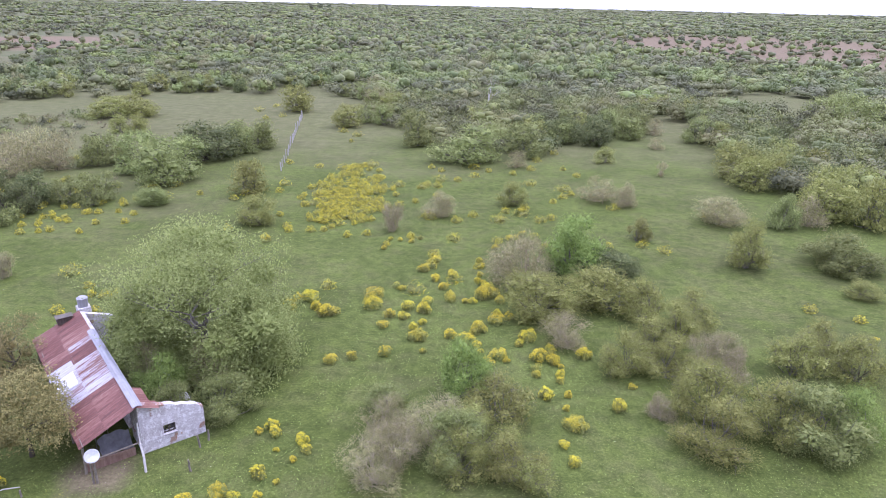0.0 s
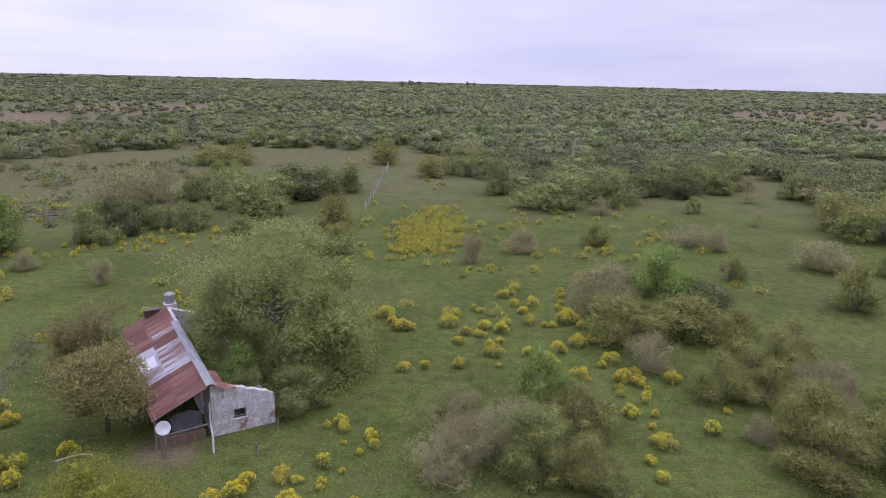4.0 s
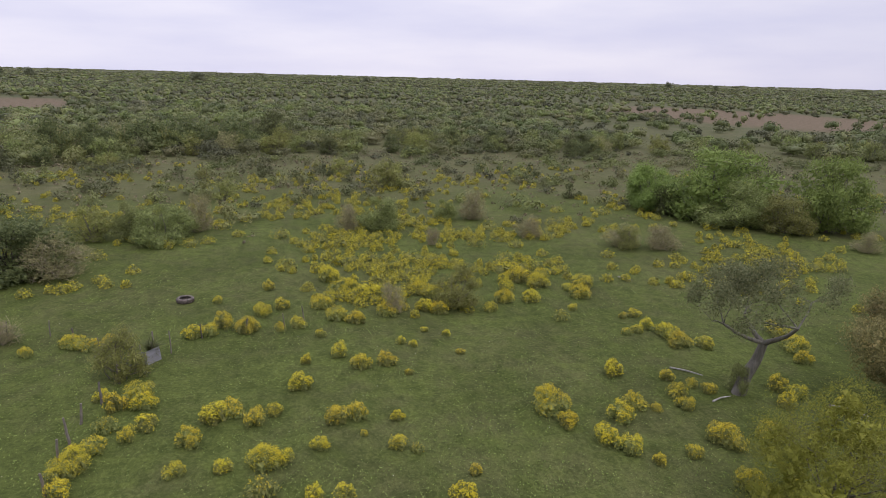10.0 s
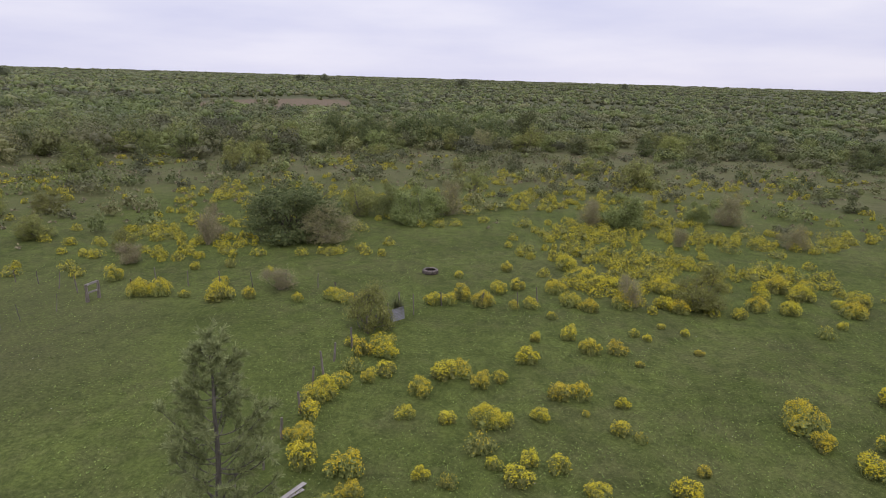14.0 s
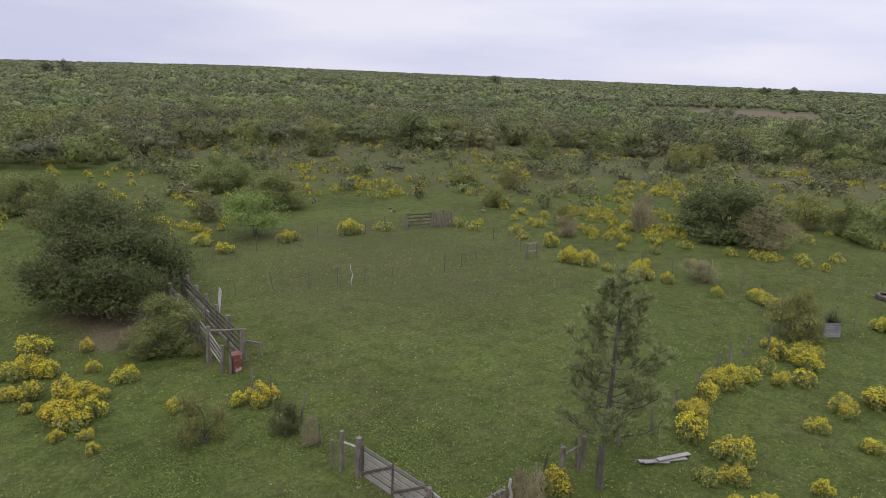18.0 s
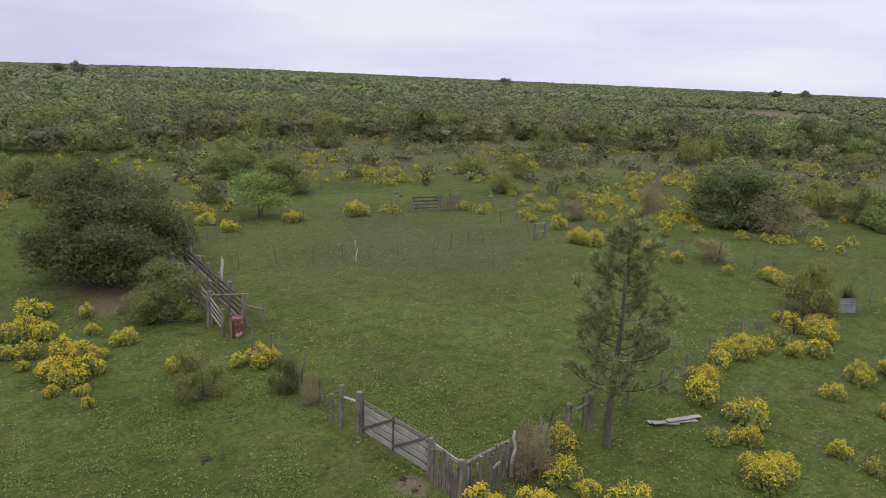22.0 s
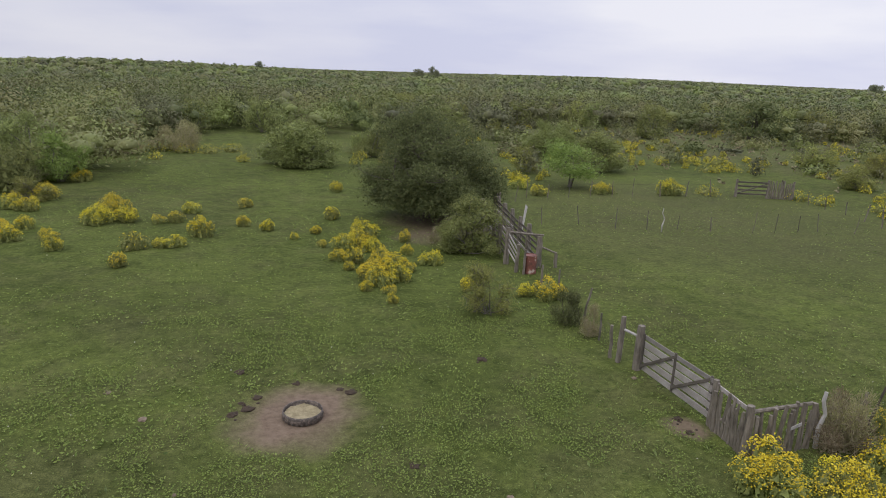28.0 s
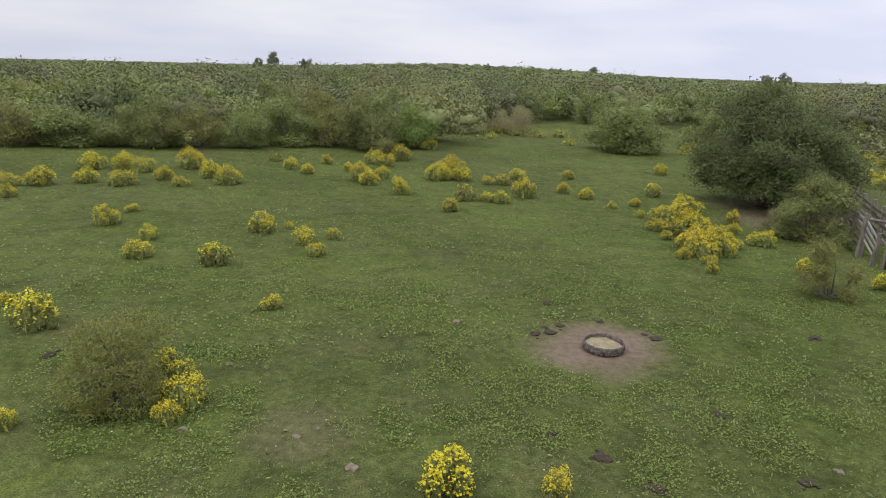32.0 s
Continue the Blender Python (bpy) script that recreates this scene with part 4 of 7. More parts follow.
clump(13.0, -43.6, 1.6)
clump(-41.1, -15.4, 1.0)
clump(-4.3, 45.2, 1.4)
clump(7.6, 44.9, 1.7)
clump(-43.8, -4.0, 1.6)
clump(-37.2, 24.2, 1.0)
clump(-44.0, 3.8, 1.9)
clump(-40.6, 19.8, 1.3)
clump(16.9, -42.7, 1.0)
clump(-37.7, 25.2, 1.3)
clump(-44.1, 7.5, 1.7)
clump(-40.7, -21.1, 2.5)
clump(14.1, -44.5, 1.6)
clump(11.1, 45.4, 1.5)
clump(-41.2, -19.0, 1.2)
clump(-12.7, 45.0, 1.1)
clump(-32.0, 33.0, 2.1)
clump(-43.7, 11.3, 1.7)
clump(-43.5, 15.4, 1.3)
clump(20.4, -42.4, 1.0)
clump(2.0, 47.5, 2.0)
clump(-45.8, -1.4, 1.7)
clump(-44.6, 10.5, 1.7)
clump(-1.9, 47.8, 1.8)
clump(-40.5, -23.5, 1.1)
clump(-45.5, 8.5, 1.3)
clump(-46.6, 2.9, 1.9)
clump(0.7, 48.2, 1.3)
clump(-40.0, 24.7, 0.9)
clump(7.0, 48.2, 1.8)
clump(-46.9, 0.0, 1.5)
clump(12.8, -47.1, 2.1)
clump(-40.7, -25.5, 2.2)
clump(-45.3, 12.5, 1.7)
clump(-42.4, 21.7, 0.9)
clump(-40.2, 25.7, 1.1)
clump(-34.1, 33.7, 1.8)
clump(-40.4, -26.8, 2.2)
clump(-45.4, 17.1, 2.0)
clump(-6.0, -48.0, 1.3)
clump(3.0, 49.5, 1.8)
clump(-45.1, 19.3, 2.0)
clump(-47.0, 12.0, 2.2)
clump(-43.6, -22.1, 1.3)
clump(-35.3, 34.0, 1.4)
clump(-4.9, 49.9, 1.2)
clump(-48.4, 6.3, 2.2)
clump(-48.6, 7.7, 2.0)
clump(-49.1, -4.7, 0.9)
clump(4.7, 51.1, 1.7)
clump(-48.6, 11.0, 2.3)
clump(-21.2, -45.1, 1.6)
clump(-45.3, 23.7, 2.3)
clump(-50.3, 5.2, 2.6)
clump(-3.3, 51.6, 1.2)
clump(-4.5, 51.9, 1.4)
clump(-10.0, 52.0, 2.2)
clump(-1.6, 52.8, 1.6)
clump(-47.6, -19.8, 0.9)
clump(-48.0, 18.4, 1.7)
clump(-48.6, 21.3, 2.4)
clump(-51.8, -0.9, 1.2)
clump(-6.1, 53.6, 2.1)
clump(-47.1, 23.5, 1.2)
clump(-21.0, -48.2, 1.9)
clump(-13.2, 52.5, 1.7)
clump(-26.8, -45.1, 1.9)
clump(-50.3, 20.3, 2.6)
clump(-53.3, 4.2, 2.4)
clump(-47.1, -25.9, 1.0)
clump(-48.4, -23.5, 1.2)
clump(-27.5, -45.3, 1.2)
clump(-47.4, 25.0, 2.4)
clump(11.8, -53.9, 1.9)
clump(23.7, -49.9, 1.2)
clump(22.3, -50.7, 1.4)
clump(-50.2, 19.0, 1.7)
clump(0.8, 55.5, 1.4)
clump(-43.2, -30.4, 1.7)
clump(4.1, 56.2, 2.5)
clump(-50.5, 22.5, 2.0)
clump(-12.0, 54.9, 2.0)
clump(-32.5, -44.1, 2.4)
far_clump(-53.9, 11.2, 2.0)
far_clump(-2.6, 57.2, 2.6)
far_clump(-54.6, 8.3, 2.0)
far_clump(-53.1, 19.8, 2.6)
far_clump(-54.5, -12.1, 0.9)
far_clump(-53.8, -16.5, 1.5)
far_clump(-54.7, -13.6, 1.3)
far_clump(-43.5, -33.6, 1.3)
far_clump(-50.1, 24.9, 1.0)
far_clump(-52.3, -22.6, 1.5)
far_clump(-54.6, -15.9, 1.3)
far_clump(-35.9, -43.5, 2.0)
far_clump(-10.8, 57.7, 1.6)
far_clump(-22.8, -52.7, 1.5)
far_clump(-53.5, 21.9, 2.6)
far_clump(-56.7, 10.7, 2.1)
far_clump(-52.4, -25.5, 1.8)
far_clump(-56.2, -14.3, 1.3)
far_clump(-58.1, 0.7, 2.1)
far_clump(-58.1, 5.7, 2.6)
far_clump(1.1, 59.8, 1.9)
far_clump(-45.0, -35.4, 1.6)
far_clump(-42.7, -38.4, 1.6)
far_clump(-53.9, 23.2, 2.6)
far_clump(-58.7, 6.9, 2.6)
far_clump(-42.3, -40.4, 2.1)
far_clump(-58.3, 12.7, 2.6)
far_clump(-57.5, 14.5, 1.6)
far_clump(-58.4, -12.2, 1.3)
far_clump(-59.1, 8.5, 2.1)
far_clump(-47.7, 35.7, 1.6)
far_clump(-56.3, 21.3, 2.6)
far_clump(-13.8, -60.9, 2.6)
far_clump(-48.8, -35.5, 1.6)
far_clump(-1.2, 63.5, 1.7)
far_clump(3.7, 63.5, 1.1)
far_clump(33.4, 54.7, 1.3)
far_clump(-10.4, -62.3, 1.4)
far_clump(36.9, 52.8, 1.2)
far_clump(-63.1, 3.1, 1.4)
far_clump(-63.1, -0.4, 1.1)
far_clump(-0.1, -64.4, 1.4)
far_clump(-57.8, 25.8, 1.4)
far_clump(-56.3, -33.3, 2.3)
far_clump(-54.8, -35.9, 1.7)
far_clump(-64.7, 7.1, 2.3)
far_clump(-0.9, 66.8, 1.5)
far_clump(-56.3, 32.3, 1.5)
far_clump(-63.8, -16.1, 2.0)
far_clump(7.6, -66.4, 1.4)
far_clump(-62.8, 20.5, 2.4)
far_clump(-66.4, 6.8, 2.6)
far_clump(-11.6, -66.0, 1.7)
far_clump(-57.1, -35.7, 2.4)
far_clump(-66.9, 4.5, 2.6)
far_clump(-61.6, 24.5, 1.8)
far_clump(-65.2, 11.6, 1.1)
far_clump(-67.4, -8.3, 2.1)
far_clump(-36.2, 59.8, 2.5)
far_clump(-65.2, 20.6, 2.4)
far_clump(-6.3, 69.7, 0.9)
far_clump(-68.3, -6.6, 1.5)
far_clump(-64.5, 23.7, 2.4)
far_clump(3.0, -70.8, 2.6)
far_clump(-68.5, -10.5, 1.8)
far_clump(-69.3, 5.9, 2.6)
far_clump(-69.7, 0.6, 2.5)
far_clump(-68.6, 9.5, 1.5)
far_clump(-49.7, 48.8, 2.6)
far_clump(-48.1, 50.1, 2.2)
far_clump(5.1, -71.4, 2.6)
far_clump(-52.3, 46.1, 2.5)
far_clump(-67.1, 19.2, 1.9)
far_clump(-69.2, -12.4, 1.6)
far_clump(1.2, 71.9, 1.9)
far_clump(0.7, -72.1, 2.6)
far_clump(-47.4, 52.2, 1.6)
far_clump(-3.7, 72.4, 1.2)
far_clump(24.7, 69.3, 1.8)
far_clump(7.3, -73.0, 2.2)
far_clump(9.4, -73.1, 2.5)
far_clump(-45.7, -55.5, 2.5)
far_clump(-8.9, 73.1, 1.2)
far_clump(-53.8, 49.2, 2.6)
far_clump(22.7, 71.1, 1.6)
far_clump(-15.6, 73.8, 1.3)
far_clump(-70.4, 24.4, 2.6)
far_clump(-49.0, -55.2, 2.0)
far_clump(-73.1, 16.1, 2.6)
far_clump(-75.0, -5.5, 2.6)
far_clump(-73.7, 14.9, 2.0)
far_clump(-57.4, 48.5, 2.0)
far_clump(-51.3, -54.8, 2.3)
far_clump(-12.7, 76.5, 1.7)
far_clump(-66.6, 38.0, 2.0)
far_clump(-69.0, 34.0, 2.0)
far_clump(-57.9, 50.8, 1.4)
far_clump(6.9, 79.2, 2.4)
far_clump(-1.9, 79.9, 2.4)
far_clump(-16.4, 77.8, 1.1)
far_clump(-12.5, 79.3, 2.6)
far_clump(-71.0, 33.0, 2.6)
far_clump(12.1, 79.4, 2.1)
far_clump(-50.6, -60.0, 2.6)
far_clump(-10.5, 80.6, 2.5)
far_clump(-67.0, 41.7, 1.4)
far_clump(-53.6, 58.5, 1.4)
far_clump(10.0, 82.1, 2.6)
far_clump(-9.0, 83.5, 2.6)
far_clump(-56.1, -58.7, 2.1)
far_clump(-7.7, 84.5, 1.9)
far_clump(-14.0, 84.4, 2.6)
far_clump(-76.2, -36.8, 2.2)
far_clump(-17.0, 84.9, 2.3)
far_clump(-78.0, -35.9, 1.9)
far_clump(-12.2, 87.4, 2.6)
far_clump(-76.2, 42.5, 2.6)
far_clump(-78.4, 36.8, 1.9)
far_clump(-15.4, 88.6, 2.3)
far_clump(-9.4, 90.6, 2.4)
far_clump(-26.8, 87.6, 2.6)
far_clump(-17.1, 91.6, 2.4)
far_clump(-11.4, 93.9, 2.6)
far_clump(-3.2, 94.2, 2.0)
far_clump(-13.8, 93.8, 2.6)
far_clump(-6.7, 95.0, 2.1)
far_clump(17.5, 94.5, 2.6)
far_clump(-23.4, 94.4, 2.1)
far_clump(-0.7, 98.7, 2.6)
far_clump(12.9, 97.3, 2.1)
far_clump(-17.2, 96.7, 2.1)
far_clump(-41.0, 90.0, 2.6)
far_clump(-38.9, 92.6, 2.6)
far_clump(-14.3, 103.3, 2.6)
far_clump(-16.3, 104.9, 2.6)
far_clump(4.8, 107.1, 2.6)
far_clump(-12.0, 107.4, 2.6)
far_clump(-25.7, 107.8, 1.4)
far_clump(-17.7, 132.9, 2.6)
far_clump(-21.2, 137.1, 2.4)
clump(4.0, 63.9, 1.0)
clump(5.8, 69.4, 1.0)
clump(7.6, 72.6, 1.0)
clump(8.7, 58.0, 1.0)
clump(6.7, 48.4, 1.0)
clump(8.7, 46.5, 1.0)
clump(11.1, 45.7, 1.0)
clump(7.2, 43.4, 1.0)
clump(8.7, 36.6, 1.0)
clump(8.9, 42.6, 1.0)
clump(10.1, 83.6, 1.0)
clump(7.2, 79.5, 1.0)
clump(4.0, 59.2, 1.0)
clump(2.8, 55.0, 1.0)
clump(-13.6, 53.5, 1.3)
clump(-13.0, 54.5, 1.2)
clump(-11.1, 53.1, 1.3)
clump(-6.2, 55.7, 2.3)
clump(-4.3, 58.2, 1.0)
clump(-3.8, 57.5, 0.9)
clump(-3.0, 53.5, 1.4)
clump(-1.3, 54.8, 1.2)
clump(-1.6, 50.6, 0.9)
clump(-2.4, 49.7, 1.0)
clump(-1.9, 62.4, 1.4)
clump(-0.8, 65.0, 1.5)
clump(-0.7, 60.0, 1.3)
clump(1.0, 61.1, 1.4)
clump(2.1, 55.0, 0.8)
clump(3.9, 65.3, 0.9)
clump(3.4, 59.6, 1.0)
clump(5.3, 55.1, 1.2)
clump(4.9, 52.8, 0.8)
clump(5.8, 51.9, 1.1)
clump(1.6, 45.9, 1.1)
clump(2.8, 46.6, 1.1)
clump(3.1, 45.7, 0.7)
clump(-1.4, 45.7, 0.7)
clump(5.0, 44.5, 0.7)
clump(7.5, 49.4, 0.8)
clump(8.6, 45.5, 1.0)
clump(7.1, 42.5, 0.9)
clump(9.1, 43.8, 0.6)
clump(3.6, 38.7, 0.6)
clump(3.1, 39.8, 0.6)
clump(8.6, 38.3, 0.7)
clump(8.1, 32.6, 1.0)
clump(-10.2, 34.8, 0.9)
clump(-9.8, 33.3, 0.5)
clump(-8.6, 32.4, 0.6)
clump(-9.1, 30.4, 0.5)
clump(-11.2, 29.2, 0.8)
clump(-9.9, 29.2, 0.7)
far_clump(-6.8, 89.9, 1.0)
far_clump(-3.9, 86.8, 1.1)
far_clump(-2.5, 95.8, 1.4)
far_clump(-1.0, 95.0, 1.6)
far_clump(2.0, 98.6, 1.5)
far_clump(-2.1, 107.0, 1.2)
far_clump(-0.5, 104.8, 1.2)
far_clump(-1.1, 89.6, 1.0)
far_clump(4.7, 101.6, 1.7)
far_clump(7.1, 105.1, 1.2)
far_clump(10.9, 103.6, 1.3)
far_clump(15.9, 113.3, 1.9)
far_clump(19.8, 119.6, 1.7)
far_clump(14.2, 107.0, 1.8)
far_clump(1.6, 78.6, 1.6)
far_clump(3.8, 81.1, 1.5)
clump(-2.6, 72.0, 0.8)
clump(-3.6, 70.8, 0.8)
clump(-4.9, 71.3, 0.7)
clump(-6.0, 71.6, 0.7)
clump(-6.5, 68.4, 0.8)
far_clump(8.1, 83.1, 1.6)
far_clump(10.8, 84.6, 1.6)
far_clump(13.7, 80.6, 1.4)
far_clump(15.1, 75.2, 1.3)
clump(9.4, 74.2, 1.1)
clump(8.2, 72.1, 1.4)
clump(10.5, 72.3, 1.6)
clump(11.4, 69.6, 1.3)
far_clump(16.7, 90.4, 1.5)
far_clump(18.1, 92.0, 1.4)
far_clump(15.0, 88.1, 1.1)
far_clump(21.0, 103.1, 1.5)
far_clump(19.5, 107.5, 1.2)
far_clump(22.7, 85.5, 2.1)
far_clump(-23.3, 90.6, 1.3)
far_clump(-20.4, 105.6, 1.7)
far_clump(-18.1, 126.8, 1.1)
far_clump(-45.0, 161.6, 3.2)
far_clump(-42.6, 168.4, 2.1)
far_clump(-41.0, 151.4, 1.6)
far_clump(-37.8, 154.2, 2.2)
far_clump(-28.4, 86.2, 1.4)
clump(-20.0, 70.2, 1.5)
far_clump(-25.3, 73.8, 1.4)
far_clump(-40.0, 85.8, 2.1)
far_clump(-37.8, 86.0, 2.4)
far_clump(-40.9, 85.2, 1.3)
far_clump(-33.7, 88.3, 1.0)
far_clump(-83.7, 140.4, 1.3)
clump(36.2, 49.4, 0.7)
far_clump(33.8, 82.6, 0.8)
clump(0.1, 58.0, 1.2)
clump(3.7, 61.3, 0.9)
clump(4.2, 57.9, 1.6)
clump(6.3, 47.2, 1.1)
far_clump(6.2, 71.4, 1.3)
far_clump(-14.5, 77.2, 1.0)
far_clump(18.6, 70.4, 1.3)
# the thick stand in the open meadow behind the house
STAND = random.Random(23)
for _ in range(64):
    da, dr = STAND.uniform(0, 2 * math.pi), math.sqrt(STAND.uniform(0, 1))
    far_clump(-13.2 + 5.0 * dr * math.cos(da), 93.0 + 14.5 * dr * math.sin(da), STAND.uniform(1.2, 1.9))
# dense drifts of flowering bushes in the western pasture
DRIFT = random.Random(17)
for dx, dy, da, db, dn in ((-50, 10, 5, 5, 46), (-56, 12, 4, 5, 26), (-53, 20.5, 3, 4, 22), (-68.5, 9, 4, 4, 24), (-67, 24, 4, 7, 34), (-74, 16, 6, 6, 26), (-69, 35, 5, 6, 22), (-67, 6.5, 4, 4, 20), (-49, 6, 4, 4, 20), (-52, 50, 3, 5, 24), (-88, -4, 14, 16, 90), (-78, -36, 10, 8, 60), (-59, -33, 5, 5, 16), (-100, 24, 14, 18, 80), (-13.3, 86, 4.6, 9.5, 120)):
    for _ in range(dn):
        far_clump(dx + da * max(-1.6, min(1.6, DRIFT.gauss(0, 0.62))), dy + db * max(-1.6, min(1.6, DRIFT.gauss(0, 0.62))), DRIFT.uniform(0.75, 1.5))
# thinner scatter of them through the open scrub
while len(FAR_CLUMPS) < 1900:
    da, dr = radians(DRIFT.uniform(26, 166)), DRIFT.uniform(56, 132)
    dx, dy = -dr * math.sin(da), dr * math.cos(da)
    lumpy = math.sin(dx * 0.21 + 1.3 * math.sin(dy * 0.13)) + math.sin(dy * 0.17 + 1.1 * math.sin(dx * 0.11))
    if lumpy + DRIFT.gauss(0, 0.6) > 0.5:
        far_clump(dx, dy, DRIFT.uniform(0.6, 1.3))
build_far_clumps()


# ---- scrubland beyond the clearing, out to the horizon ----
def smooth_noise(x, y, seed, scale):
    """Cheap lumpy noise in 0..1 on arrays."""
    r = np.random.default_rng(seed)
    out = np.zeros_like(x)
    for k in range(7):
        a, s, ph = r.uniform(0, 6.28), scale * r.uniform(0.6, 1.7), r.uniform(0, 6.28)
        out += np.sin((x * np.cos(a) + y * np.sin(a)) / s + ph + 1.3 * np.sin((x * np.sin(a) - y * np.cos(a)) / (s * 1.7) + ph))
    return 0.5 + out / 9.0


EDGE_YAW = np.array([-60, -40, -24, -19, -15, -8, 2, 5, 9, 20, 35, 50, 60, 90, 120, 145, 160, 172, 185, 189, 192, 240, 300])
EDGE_R = np.array([75, 100, 108, 170, 150, 124, 128, 150, 196, 204, 195, 165, 160, 140, 130, 125, 104, 95, 92, 80, 60, 60, 75])
FULL_YAW = np.array([-60, -30, 4, 14, 26, 50, 85, 105, 122, 150, 175, 300])
FULL = np.array([1.0, 1.0, 1.0, 0.85, 0.6, 0.4, 0.45, 0.6, 0.85, 0.95, 1.0, 1.0])
MEADOWS = ((255, 500, 150, 215), (-300, 250, 130, 70), (-330, -120, 90, 40), (90, 188, 26, 20))


def wood_edge(yaw):
    return np.interp((yaw + 60) % 360 - 60, EDGE_YAW, EDGE_R)


def wooded(x, y, rng):
    """Where trees stand: closed wood in the north and south, broken scrub with open dry ground in the west."""
    yaw = (np.degrees(np.arctan2(-x, y)) + 60) % 360 - 60
    r = np.hypot(x, y)
    full = np.interp(yaw, FULL_YAW, FULL)
    field = 0.5 * smooth_noise(x, y, 4, 17.0) + 0.5 * smooth_noise(x, y, 3, 60.0) + 0.05 * rng.normal(size=len(x))
    ok = field > np.interp(full, [0.4, 0.5, 0.7, 0.85, 1.0], [0.53, 0.49, 0.42, 0.33, 0.12]) - 0.05 * np.clip((r - 250) / 300, 0, 1)
    ok &= (r > wood_edge(yaw) + 14 * (smooth_noise(x, y, 12, 9.0) - 0.4)) & (yaw < 246)
    ok |= (r > wood_edge(yaw) - 5) & (yaw < 246) & (rng.uniform(0, 1, len(x)) < 0.24)
    for mx, my, ma, mb in MEADOWS:
        ok &= (rng.uniform(0, 1, len(x)) < 0.16 * (ma > 50)) | (((x - mx) / ma) ** 2 + ((y - my) / mb) ** 2 + 0.5 * (smooth_noise(x, y, 6, 14.0) - 0.5) + 0.35 * rng.normal(size=len(x)) > 1)
    return ok


def woods(name, seed, r_in, r_out, pitch, width, height, leaf, per, mats, label, lobes=3, level=2, core=0.9):
    """Trees on a loosened grid, each a heap of rounded lobes with leaf sprays over them; one mesh for each kind of tree."""
    rng = np.random.default_rng(seed)
    gx, gy = np.meshgrid(np.arange(-r_out, r_out, pitch), np.arange(-r_out, r_out, pitch))
    x = gx.ravel() + rng.uniform(-0.5, 0.5, gx.size) * pitch
    y = gy.ravel() + rng.uniform(-0.5, 0.5, gx.size) * pitch
    r = np.hypot(x, y)
    ring = (r > r_in) & (r < r_out)
    x, y = x[ring], y[ring]
    keep = wooded(x, y, rng)
    x, y = x[keep], y[keep]
    kind = (smooth_noise(x, y, 15, 13.0) + 0.16 * rng.normal(size=len(x)) < 0.36).astype(int)
    for k, mat in enumerate(mats):
        px, py = x[kind == k], y[kind == k]
        n = len(px)
        # open scrub is lower and smaller than closed wood
        low = np.interp(np.interp((np.degrees(np.arctan2(-px, py)) + 60) % 360 - 60, FULL_YAW, FULL), [0.4, 0.9], [0.68, 1.0])
        w = width * np.exp(0.3 * rng.normal(size=n)).clip(0.5, 1.7) * (0.85 if k else 1.0) * low
        h = height * rng.uniform(0.6, 1.25, n) * (0.75 + 0.5 * smooth_noise(px, py, 9, 30.0)) * (0.8 if k else 1.0) * low * np.where(rng.uniform(0, 1, n) < 0.05, 1.18, 1.0)
        z = dip(px, py)
        j = np.repeat(np.arange(n), lobes)
        size = np.tile(np.linspace(1.0, 0.6, lobes), n) * rng.uniform(0.85, 1.1, n * lobes)
        turn = rng.uniform(0, 6.28, n * lobes)
        off = np.where(np.arange(n * lobes) % lobes == 0, 0.05, rng.uniform(0.2, 0.4, n * lobes)) * w[j]
        c = np.stack([px[j] + off * np.cos(turn), py[j] + off * np.sin(turn), z[j] + h[j] * (0.5 - 0.25 * (1 - size))], -1)
        rad = np.stack([w[j] * 0.42 * size, w[j] * 0.42 * size, h[j] * 0.46 * size], -1)
        i = rng.integers(0, n * lobes, n * per)
        d = unit(rng.normal(size=(len(i), 3)) + [0, 0, 0.2])
        p = c[i] + d * rad[i] * np.minimum(1 - 0.45 * rng.uniform(0, 1, (len(i), 1)) ** 2 + 0.08 * rng.normal(size=(len(i), 1)), 1.0)
        quads = leaves(p, d, leaf, 0.6, rng, 0.32)
        me = mixed_mesh(name, quads, hearts(c, rad * core, rng, level, 0.14, -90.0, 0.0), True)
        tagged(link_mesh(name, me, mat), label if k == 0 else label + ", greyer bushes among it", "scrub", kind="stuff")


FRONT_LABEL = {
    "G": "green thorn tree with a rounded leafy crown at the wood's front",
    "O": "olive green airy thorn tree at the wood's front",
    "D": "dark green dense thorn tree at the wood's front",
    "B": "half-bare grey brown thorn tree at the wood's front",
}


def wood_front(count, depth):
    """Separate trees along the front of the woods."""
    rng = np.random.default_rng(88)
    x, y = rng.uniform(-230, 230, (2, 60000))
    yaw = (np.degrees(np.arctan2(-x, y)) + 60) % 360 - 60
    r, edge = np.hypot(x, y), wood_edge(yaw)
    ok = (r > edge - 1) & (r < edge + depth) & (yaw > -42) & (yaw < 232)
    x, y = x[ok], y[ok]
    ok = wooded(x, y, rng)
    placed = []
    for px, py in zip(x[ok], y[ok]):
        if len(placed) == count:
            break
        if all((px - qx) ** 2 + (py - qy) ** 2 > 17 for qx, qy in placed):
            placed.append((px, py))
            kind = rng.choice(("G", "O", "G", "D", "B"), p=(0.36, 0.3, 0.14, 0.13, 0.07))
            tree = shrub(str(kind), float(px), float(py), float(rng.uniform(4.2, 6.2)), float(rng.uniform(3.5, 5.0)))
            tree.name = "thorn_tree"
            tagged(tree, FRONT_LABEL[str(kind)], "tree", "trees at the front of the wood")


